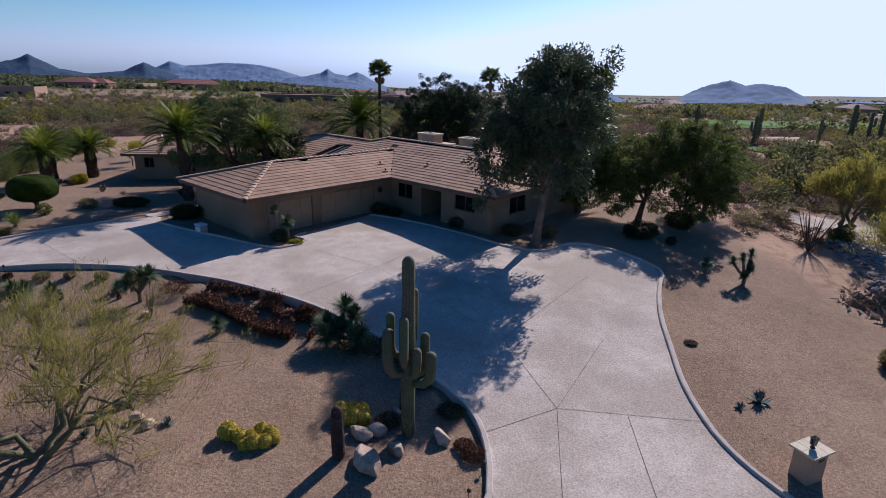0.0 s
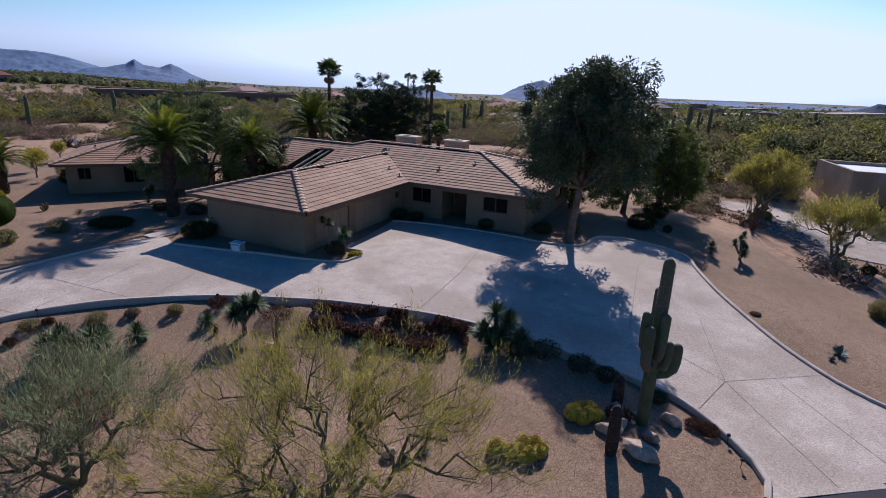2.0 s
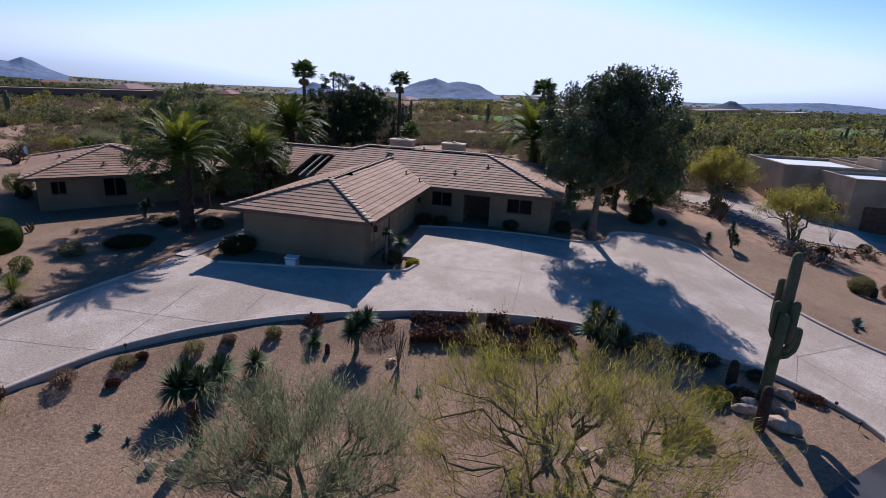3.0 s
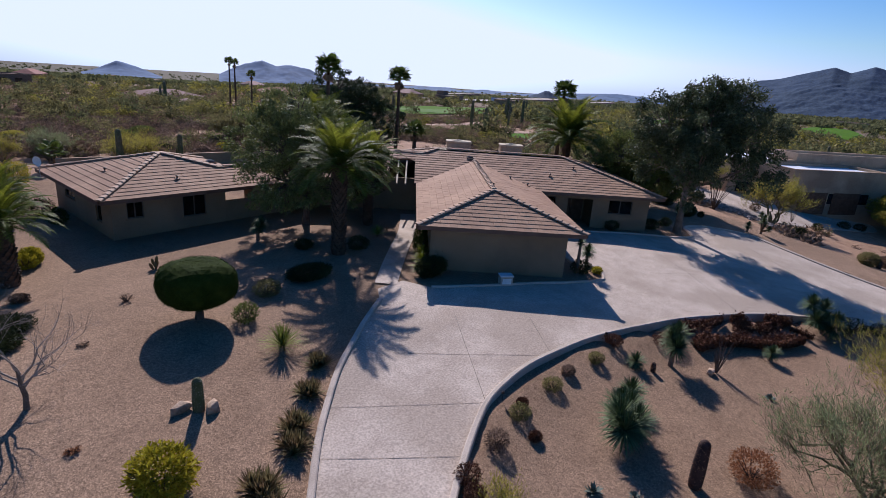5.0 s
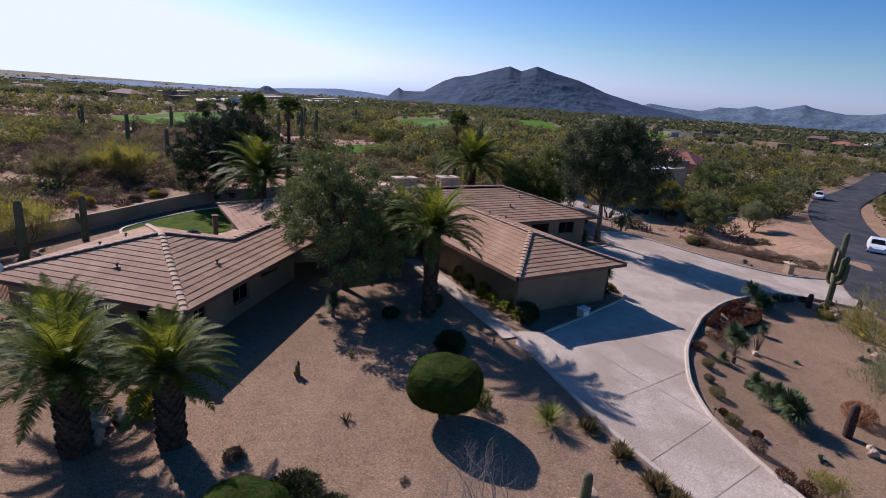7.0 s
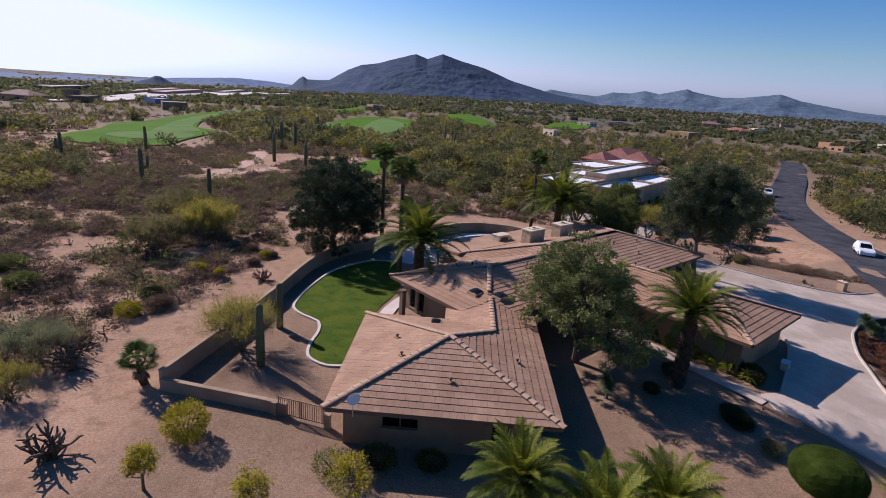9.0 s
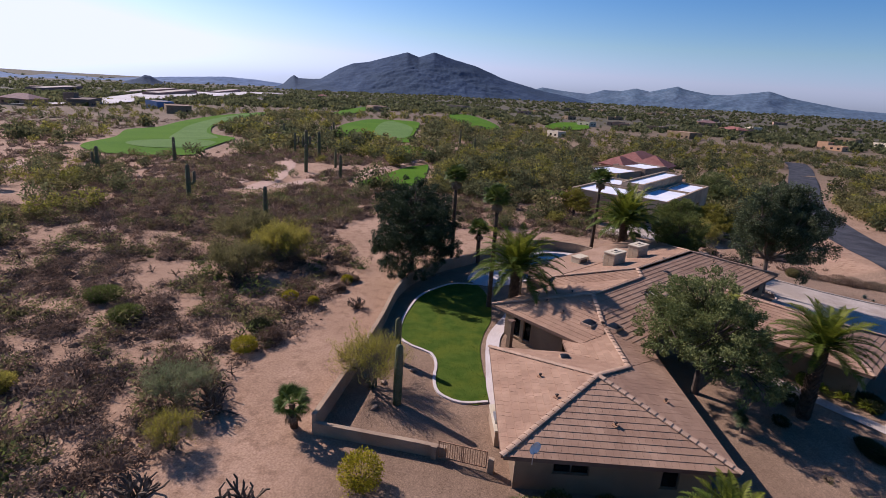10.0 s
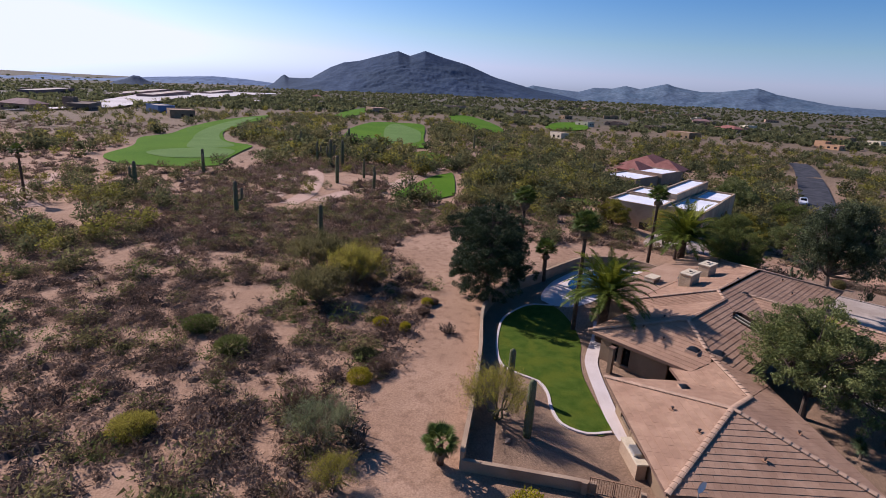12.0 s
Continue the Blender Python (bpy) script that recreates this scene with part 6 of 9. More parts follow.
for x, y, rx, ry, rz, m, lab in (
        (-22.2, 35.3, 0.52, 0.5, 0.42, M_leaf_green, "small clipped green shrub on the gravel"), (-28.98, 31.83, 0.22, 0.16, 0.08, M_rustbush, "small dry red-brown plant on gravel"), (-27.15, 36.9, 0.25, 0.18, 0.08, M_shrub_brown, "low tuft of dry twigs on gravel"),
        (-20.3, 36.9, 0.65, 0.55, 0.4, M_shrub_olive, "rounded grey-green shrub on the gravel"), (-17.76, 37.45, 1.25, 0.75, 0.36, M_shrub_dark, "low spreading dark green shrub in the shade"),
        (-15.44, 41.13, 0.6, 0.5, 0.3, M_shrub_dark, "low dark shrub in the shade of the palm"), (-13.2, 39.3, 0.7, 0.55, 0.45, M_shrub_dark, "dark green shrub at the foot of the palm"),
        (-5.95, 29.6, 0.62, 0.6, 0.42, M_shrub_dark, "rounded dark shrub in the corner planting bed"), (-5.05, 29.1, 0.42, 0.3, 0.2, M_leaf_yellow, "low yellow-green shrub behind the kerb"),
        (4.4, 32.5, 0.55, 0.55, 0.4, M_shrub_dark, "rounded dark green shrub by the entrance"), (0.4, 35.0, 0.6, 0.4, 0.38, M_shrub_dark, "dark shrub under the window"), (-0.6, 35.6, 0.7, 0.4, 0.45, M_shrub_dark, "dark shrub beside the garage wall"),
        (7.7, 30.9, 0.8, 0.6, 0.45, M_shrub_dark, "dark green shrub at the house corner"), (-12.9, 34.2, 1.0, 0.7, 0.55, M_shrub_dark, "dense dark green shrub at the garage corner"), (-11.7, 34.9, 0.7, 0.6, 0.7, M_shrub_dark, "dense dark green shrub beside the garage"),
        (-30.43, 39.40, 1.0, 0.8, 0.3, M_shrub_dark, "spreading dark green juniper on the gravel"), (-29.35, 38.44, 1.0, 0.75, 0.26, M_shrub_dark, "spreading green juniper with dry tips"), (-28.69, 39.81, 1.0, 0.8, 0.26, M_shrub_dark, "spreading dark green juniper on gravel"),
        (-27.61, 42.39, 0.4, 0.3, 0.22, M_shrub_brown, "small dry brown shrub on the gravel"), (-24.75, 39.78, 0.28, 0.25, 0.2, M_shrub_brown, "small wispy dry plant on gravel"), (-20.18, 41.40, 0.3, 0.25, 0.2, M_shrub_olive, "small wispy green plant on gravel"),
        (17.45, 30.12, 0.35, 0.3, 0.3, M_shrub_dark, "small dark shrub in the tree's shade"), (34.81, 29.14, 0.7, 0.6, 0.5, M_shrub_brown, "rounded dry brown shrub beside stones"), (32.44, 34.61, 0.9, 0.8, 0.5, M_shrub_olive, "olive shrub by the stones"),
        (-24.3, 56.9, 0.75, 1.2, 0.7, M_leaf_green, "clipped dark green hedge at the house end"), (-23.54, 55.38, 0.7, 0.9, 0.6, M_topiary, "dark green shrub against the house wall"), (-23.33, 53.11, 0.6, 0.8, 0.5, M_topiary, "dark green shrub against the house wall"),
        (21.90, 18.14, 0.9, 0.8, 0.6, M_shrub_olive, "yellow-green shrub with bare lower stems"), (23.97, 16.81, 0.9, 0.9, 0.6, M_shrub_brown, "dry brown shrub on the gravel"), (15.8, 30.9, 1.2, 0.8, 0.6, M_shrub_dark, "dark shrub under the trees"), (19.98, 34.20, 1.0, 1.0, 0.7, M_shrub_dark, "dark shrub under the trees"),
        (9.9, 30.6, 0.6, 0.5, 0.4, M_shrub_olive, "green shrub by the tree trunk")):
    k = int(900 * (0.4 + rx * ry) * 2)
    bush("shrub", x, y, rx, ry, rz, 0.085, m, 170 if rx < 0.31 else min(k, 3600) if rx < 0.85 else 6000, lab, group="", width=0.02 if rx < 0.31 else None)
for x, y, r, h in ((-27.94, 29.19, 0.8, 0.7), (-26.13, 46.93, 0.5, 0.45), (-22.9, 64.1, 1.05, 0.95)):
    bush("citrus_shrub", x, y, r, r, h, 0.12, M_leaf_yellow, 3200, "bright yellow-green leafy shrub on the gravel", group="yellow-green shrubs")
bush("dry_shrub", -15.58, 19.0, 0.8, 0.7, 0.5, 0.07, M_rustbush, 2600, "rust-brown dry shrub on the gravel")
for x, y, r, h, m in ((-18.7, 25.15, 0.42, 0.26, M_shrub_olive), (-16.45, 25.24, 0.42, 0.26, M_shrub_olive), (-20.45, 24.8, 0.42, 0.3, M_shrub_brown), (-11.9, 25.05, 0.45, 0.24, M_redcover), (-13.55, 25.0, 0.36, 0.25, M_shrub_olive), (-18.15, 25.4, 0.24, 0.16, M_redcover),
                      (-22.25, 24.45, 0.4, 0.3, M_redcover), (-22.7, 23.9, 0.35, 0.3, M_redcover), (-9.6, 23.6, 0.75, 0.28, M_redcover), (3.0, 12.45, 0.4, 0.18, M_redcover), (2.8, 12.85, 0.35, 0.16, M_redcover), (0.53, 13.92, 0.5, 0.2, M_redcover),
                      (2.5, 14.4, 0.5, 0.22, M_shrub_dark), (0.9, 16.7, 0.6, 0.35, M_shrub_dark), (1.5, 15.9, 0.5, 0.3, M_shrub_dark), (0.0, 17.8, 0.7, 0.4, M_shrub_dark), (-0.9, 18.3, 0.7, 0.35, M_shrub_dark), (-2.6, 20.4, 0.4, 0.25, M_redcover), (-19.1, 24.3, 0.25, 0.16, M_redcover),
                      (13.1, 19.1, 0.3, 0.08, M_shrub_brown), (-15.2, 25.3, 0.3, 0.2, M_shrub_brown)):
    bush("low_shrub", x, y, r, r * 0.9, h, 0.06, m, int(900 + 900 * r), "low dry red-brown and green shrub in the cactus bed", group="low bed shrubs", stems=4)


def groundcover():
    rng = np.random.default_rng(21)
    P = []
    while len(P) < 24000:
        t, w = rng.uniform(0, 1), rng.uniform(-1, 1)
        x, y = -8.3 + 6.0 * t, 23.55 - 3.5 * t + 0.25 * math.sin(t * 7)
        edge = abs(w) ** 0.5 * (1 if w > 0 else -1)
        x, y = x + 0.5 * edge * 1.05, y + 0.86 * edge * 1.05
        y -= 0.25
        if inside((x + 0.15, y + 0.3), ISLAND) and noise.noise((x * 1.1, y * 1.1, 0)) > -0.25 and (abs(edge) > 0.6 or rng.uniform() < 0.55):
            P.append((x, y, G(x, y) + abs(rng.normal(0, 0.13)) + 0.16 * edge * edge))
    obj("groundcover_bed", leaf_mesh("groundcover_bed", rng, np.array(P), 0.11, 0.06, M_redcover, 0.3), None, None, "long bed of red-brown succulent ground cover along the kerb", "ground cover", "", "stuff")


groundcover()


# ---- wands and bare branches ----
def wands(name, x, y, n, length, material, label, spread=0.5, radius=0.012):
    rng = np.random.default_rng(int(abs(x * 3 + y * 5)))
    e = empty(name, at(x, y), label, "ocotillo")
    for k in range(n):
        a, q = rng.uniform(0, 6.28), rng.uniform(0.2, 1) * spread
        L = length * rng.uniform(0.7, 1.1)
        pts = [(0, 0, -0.05), (math.cos(a) * q * L * 0.35, math.sin(a) * q * L * 0.35, L * 0.4), (math.cos(a) * q * L * 0.8, math.sin(a) * q * L * 0.8, L * 0.95)]
        o = new("cane", Shape().tube(pts, [radius * 1.6, radius * 1.2, radius * 0.5], 5).mesh("cane", material))
        o.parent = e


wands("ocotillo", -9.85, 21.5, 18, 1.5, M_bark, "leafless grey ocotillo with thin upright canes", 0.45)
wands("ocotillo", 27.7, 31.6, 22, 2.8, M_bark_dark, "dark leafless ocotillo with spreading canes", 0.75, 0.022)
wands("ocotillo", 35.0, 25.5, 10, 1.6, M_bark, "thin leafless ocotillo by the neighbour's drive", 0.5)
prickly = empty("prickly_pear", at(-22.36, 42.81, 0.4), "small dark branching cholla cactus on the gravel", "cactus")
for k, (dx, dz) in enumerate(((0, 0.35), (0.14, 0.62), (-0.12, 0.55), (0.22, 0.4), (-0.2, 0.34))):
    o = new("pad", Shape().tube([(dx * 0.3, 0.02 * k, dz - 0.35), (dx * 0.8, 0.03 * k, dz - 0.12), (dx, 0.04 * k, dz)], [0.05, 0.075, 0.03], 7).mesh("pad", M_aloe))
    o.parent = prickly


def limb(shape, rng, p, d, L, r, depth, ends, wobble=0.25, lift=0.1, kids=(2, 3), angle=0.7, shrink=0.68, min_sides=4):
    """A branch of four pieces, forking at its end and along it; ends gathers (place, direction, depth)."""
    pts, rad = [Vector(p)], [r]
    d = Vector(d).normalized()
    n = 4
    for k in range(n):
        d = (d + Vector(rng.normal(0, wobble, 3)) * 0.5 + Vector((0, 0, lift)) * 0.5).normalized()
        pts.append(pts[-1] + d * L / n)
        rad.append(r * (1 - 0.42 * (k + 1) / n))
    shape.tube(pts, rad, max(min_sides, min(8, 3 + int(r * 40))), False)
    if depth == 0:
        for q in pts[1:]:
            ends.append((q, d, r))
        return
    for k in range(int(rng.integers(kids[0], kids[1] + 1))):
        base = pts[-1] if k == 0 else pts[int(rng.integers(2, n + 1))]
        side = d.orthogonal().normalized()
        side.rotate(Matrix.Rotation(rng.uniform(0, 6.28), 3, d))
        q = (d * math.cos(angle) + side * math.sin(angle) * rng.uniform(0.6, 1.2)).normalized()
        limb(shape, rng, base, q, L * shrink * rng.uniform(0.8, 1.15), rad[-1] * 0.85, depth - 1, ends, wobble, lift, kids, angle, shrink, min_sides)


def crooked(rng, a, b, n, amount):
    """A wandering line from a to b."""
    a, b = Vector(a), Vector(b)
    w = (b - a).length * amount
    return [a.lerp(b, k / n) + (Vector(rng.normal(0, w, 3)) if 0 < k < n else Vector((0, 0, 0))) for k in range(n + 1)]


def palo_verde(x, y, height, spread, seed, leaf_mat, n_leaf, label, rz=0.0, trunks=4, twig=1.0, wide=0.021):
    """Crooked dark limbs that fork low and reach out under a broad crown of fine green brushes and bare twigs."""
    rng = np.random.default_rng(seed)
    e = empty("palo_verde", at(x, y, rz), label, "tree")
    s, R = Shape(), spread / 2
    k0 = height / 4.5
    mains = []
    for k in range(trunks):
        a = 6.283 * k / trunks + rng.uniform(-0.35, 0.35)
        q = rng.uniform(0.24, 0.36) * R
        end = Vector((math.cos(a) * q, math.sin(a) * q, height * rng.uniform(0.3, 0.44)))
        pts = crooked(rng, (math.cos(a) * 0.08, math.sin(a) * 0.08, -0.1), end, 5, 0.07)
        s.tube(pts, [(0.13 - 0.012 * i) * k0 for i in range(6)], 7, False)
        mains.append((a, end))
    tips, dirs = [], []
    n_cl = int(14 + spread * 1.5)
    for k in range(n_cl):
        a, q = 2.39996 * k + rng.uniform(-0.3, 0.3), R * math.sqrt((k + 0.5) / n_cl) * rng.uniform(0.82, 1.05)
        c = Vector((math.cos(a) * q, math.sin(a) * q, height * (0.9 - 0.42 * (q / R) ** 2) * rng.uniform(0.8, 1.08)))
        m = min(mains, key=lambda g: (g[1] - c).length)[1]
        pts = crooked(rng, m, c, 5, 0.09)
        s.tube(pts, [(0.066 - 0.009 * i) * k0 for i in range(6)], 5, False)
        for j in range(9):
            d = rng.normal(0, 1, 3) * np.array((0.55, 0.55, 0.4)) * (0.45 + 0.12 * spread)
            tip = c + Vector(d) * 0.8
            tw = crooked(rng, pts[int(rng.integers(2, 6))], tip, 3, 0.12)
            s.tube(tw, [0.02 * k0, 0.014 * k0, 0.009 * k0, 0.004], 4, False)
            out = (tip - Vector((0, 0, height * 0.25))).normalized()
            for i in (1, 2, 3):
                tips.append(tuple(tw[i]))
                dirs.append(tuple(out * 0.8 + Vector((0, 0, 0.6))))
    o = new("trunk", s.mesh("trunk", M_bark_green, True))
    o.parent = e
    P, D = np.array(tips), np.array(dirs)
    D /= np.linalg.norm(D, axis=1)[:, None]
    green = np.nonzero(rng.uniform(0, 1, len(P)) < 0.35 + 0.6 * (P[:, 2] > height * 0.52))[0]
    for name, sel, n, ln, wd, mt, drop in (("twig_mass", np.arange(len(P)), int(n_leaf * 0.5), 0.36, 0.01, M_twig_pv, 0.12), ("crown", green, n_leaf, 0.19, wide, leaf_mat, -0.08)):
        pick = sel[rng.integers(0, len(sel), n)]
        C = P[pick] + D[pick] * rng.uniform(-0.1, 0.45, n)[:, None] * twig + rng.normal(0, 0.13, (n, 3)) * twig
        C[:, 2] -= drop * twig
        o = new(name, leaf_mesh(name, rng, C, ln * min(twig, 1.2), wd, mt, 0.2, D[pick]))
        o.parent = e
    return e


palo_verde(-9.25, 12.95, 3.7, 9.6, 31, M_leaf_pv, 21000, "wide wispy yellow-green palo verde tree with crooked limbs", 0.5, 5, 1.0, 0.018)
palo_verde(-15.3, 15.9, 3.5, 6.0, 47, M_leaf_pv_grey, 13000, "wispy grey-green palo verde tree in the gravel", 1.3, 5)
palo_verde(-14.75, 64.9, 3.1, 4.4, 62, M_leaf_pv, 7000, "small wispy yellow-green palo verde inside the garden wall", 0.2, 5, 1.0, 0.028)
palo_verde(33.8, 36.0, 5.6, 5.6, 71, M_leaf_pv, 15000, "yellow-green palo verde beside the neighbour's drive", 0.9, 5, 1.2, 0.05)
palo_verde(30.59, 26.62, 4.4, 5.6, 75, M_leaf_pv, 9000, "yellow-green palo verde with an open crown", 2.0, 5, 1.1, 0.045)
palo_verde(-22.5, 23.2, 0.9, 1.0, 77, M_leaf_pv, 1800, "low wispy green shrub by the kerb", 0.0, 4, 0.5)


def bare_tree(x, y, height, seed, label):
    rng = np.random.default_rng(seed)
    e = empty("bare_tree", at(x, y), label, "tree")
    s = Shape()
    s.tube([(0, 0, -0.1), (0.04, 0.02, height * 0.12), (-0.02, 0, height * 0.22), (-0.05, 0.03, height * 0.34)], [0.085, 0.07, 0.06, 0.03], 8)
    o = new("trunk", s.mesh("trunk", M_bark))
    o.parent = e
    for k in range(8):
        a = 2.4 * k + rng.uniform(-0.3, 0.3)
        h = 0.17 + 0.02 * k
        b = Shape()
        limb(b, rng, (0, 0.01, height * h), (math.cos(a), math.sin(a), 0.75 + 0.12 * k), height * 0.27, 0.036, 5, [], 0.3, 0.1, (2, 3), 0.55, 0.72, 3)
        o = new("branch", b.mesh("branch", M_bark_pale))
        o.parent = e


bare_tree(-29.32, 34.31, 3.6, 5, "leafless pale tree with fine spreading twigs")


def crowned_tree(name, x, y, trunk_r, lobes, clumps, leaves, leaf, material, seed, label, bark=None, trunk_top=2.0, fork=None, lean=(0, 0), droop=0.0):
    """A trunk, limbs to every lobe, and clumps of leaves in the lobes (x, y, z, rx, ry, rz from the foot)."""
    rng = np.random.default_rng(seed)
    e = empty(name, at(x, y), label, "tree")
    s = Shape()
    top = Vector((lean[0], lean[1], trunk_top))
    s.tube([(0, 0, -0.15), (lean[0] * 0.3, lean[1] * 0.3, trunk_top * 0.35), tuple(top)], [trunk_r * 1.35, trunk_r, trunk_r * 0.75], 9)
    cs, ds = [], []
    total = sum(l[3] * l[4] * l[5] for l in lobes)
    for lx, ly, lz, rx, ry, rz in lobes:
        c = Vector((lx, ly, lz))
        mid = top.lerp(c, 0.5) + Vector(rng.normal(0, 0.25, 3))
        s.tube([tuple(top - Vector((0, 0, 0.2))), tuple(mid), tuple(c + Vector((0, 0, rz * 0.4)))], [trunk_r * 0.6, trunk_r * 0.36, 0.03], 6)
        n = max(4, int(clumps * rx * ry * rz / total))
        P, D = cloud(rng, n, rx, ry, rz, 0.35, 7)
        P += np.array((lx, ly, lz))
        for q in P[: n // 3]:
            s.tube([tuple(mid.lerp(c, rng.uniform(0, 1))), tuple(Vector(q))], [0.035, 0.01], 4, False)
        cs.append(P)
        ds.append(D)
    o = new("trunk", s.mesh("trunk", bark or M_bark))
    o.parent = e
    P, D = np.concatenate(cs), np.concatenate(ds)
    k = rng.integers(0, len(P), clumps * leaves)
    off = rng.normal(size=(len(k), 3))
    off *= (rng.uniform(0.1, 1, len(k)) ** 0.5 / np.linalg.norm(off, axis=1))[:, None]
    radius = leaf * rng.uniform(1.9, 3.6, len(P))[k][:, None]      # tufts of uneven size with gaps between them
    off = off * radius * np.array((1, 1, 0.75 + droop))
    off[:, 2] -= droop * 1.2 * rng.uniform(0, 1, len(k)) ** 2
    o = new("crown", leaf_mesh("crown", rng, P[k] + off, leaf, leaf * 0.5, material, -droop, D[k]))
    o.parent = e
    return e


crowned_tree("shade_tree", 8.75, 29.35, 0.24, [(0.75, -0.55, 8.73, 2.6, 2.5, 2.3), (2.55, -0.25, 7.35, 1.8, 1.9, 1.9), (-1.45, -1.15, 7.35, 2.5, 2.3, 2.0), (-0.25, -0.85, 10.22, 1.7, 1.7, 1.3), (-2.75, -1.45, 5.54, 1.7, 1.7, 1.8), (-0.05, 0.15, 6.18, 2.6, 2.2, 1.7), (1.95, -1.55, 10.01, 1.4, 1.4, 1.1), (-3.45, -1.15, 3.94, 0.9, 1.0, 1.2), (1.75, -0.05, 5.22, 1.6, 1.5, 1.2), (-0.45, 2.25, 7.88, 2.5, 2.4, 2.2), (0.35, -3.75, 7.35, 2.3, 2.3, 2.1), (-0.65, 2.65, 5.43, 1.9, 1.9, 1.7), (-0.25, -4.15, 5.22, 1.8, 1.8, 1.6), (0.55, 1.05, 9.69, 1.8, 1.8, 1.4), (0.55, -2.55, 9.48, 1.7, 1.7, 1.4)],
             460, 118, 0.19, M_leaf_big, 90, "tall dark green broad-leaved shade tree with drooping leaves", M_bark, 3.6, lean=(0.45, 0.1), droop=0.25)
crowned_tree("olive_tree", -12.6, 44.9, 0.2, [(-1.5, 0.2, 5.0, 3.2, 3.2, 2.2), (2.0, 0.0, 4.7, 3.1, 3.1, 2.1), (-0.2, 0.4, 6.6, 2.7, 2.6, 1.6), (-2.8, -1.5, 3.3, 2.4, 2.4, 1.8), (3.2, -1.5, 3.2, 2.4, 2.3, 1.8), (0.2, -2.2, 3.0, 2.5, 2.0, 1.8), (0.0, 2.2, 4.2, 2.6, 2.2, 1.9)], 520, 105, 0.15, M_leaf_olive, 91,
             "dense grey-green olive tree beside the breezeway", M_bark_dark, 1.7, lean=(0.1, 0.0))
crowned_tree("pine_tree", 4.6, 64.3, 0.3, [(0.24, 0.0, 2.97, 4.91, 4.56, 2.88), (2.88, 0.34, 5.51, 3.98, 3.74, 2.76), (-1.14, 0.0, 5.3, 3.98, 3.74, 2.64), (0.93, 0.0, 7.42, 3.04, 2.92, 2.07), (5.18, -1.03, 3.92, 3.51, 3.51, 2.99), (4.15, 0.0, 6.78, 2.46, 2.46, 1.72)], 900, 110, 0.15, M_leaf_pine, 92,
             "dense dark green pine tree behind the lawn", M_bark_dark, 2.0)
crowned_tree("mesquite_tree", 17.3, 34.8, 0.2, [(0.0, 0.2, 4.0, 3.0, 2.8, 2.0), (1.6, 0, 5.4, 2.3, 2.1, 1.6), (-1.7, 0.3, 3.3, 2.3, 2.1, 1.8), (0.3, -0.8, 2.3, 2.2, 1.6, 1.5), (-2.2, -0.5, 1.7, 1.5, 1.3, 1.3)], 330, 105, 0.15, M_leaf_green, 93, "dark green mesquite tree with several leaning trunks", M_bark_dark, 1.6, lean=(0.4, 0.2))
crowned_tree("mesquite_tree", 20.6, 34.2, 0.17, [(0.3, 0.2, 4.6, 2.8, 2.6, 2.3), (-0.7, 0, 6.3, 2.0, 1.9, 1.4), (1.7, 0, 3.2, 2.1, 1.9, 1.9), (0.6, -0.6, 2.3, 2.0, 1.7, 1.7), (-0.9, -0.4, 1.8, 1.5, 1.4, 1.4)], 330, 105, 0.15, M_leaf_green, 94, "dark green mesquite tree with a tall uneven crown", M_bark_dark, 1.6, lean=(-0.3, 0.1))
crowned_tree("mesquite_tree", 13.5, 36.3, 0.18, [(0, 0, 4.2, 2.9, 2.7, 2.1), (1.8, 0.5, 3.4, 2.3, 2.1, 1.9), (0.3, -0.6, 2.1, 2.2, 1.6, 1.6)], 290, 95, 0.15, M_leaf_green, 95, "green mesquite tree by the house end", M_bark_dark, 1.6)
crowned_tree("mesquite_tree", 24.2, 38.5, 0.18, [(0, 0, 4.0, 2.6, 2.4, 1.7), (1.6, 0.5, 3.4, 1.9, 1.8, 1.4)], 260, 46, 0.17, M_leaf_green, 96, "green mesquite tree at the edge of the garden", M_bark_dark, 1.5)
crowned_tree("dark_tree", -8.4, 44.2, 0.12, [(0, 0, 3.0, 1.5, 1.4, 1.6), (0.8, 0.4, 3.9, 1.0, 1.0, 0.9)], 160, 46, 0.13, M_leaf_dark, 97, "dark green tree in the breezeway court", M_bark_dark, 1.2)


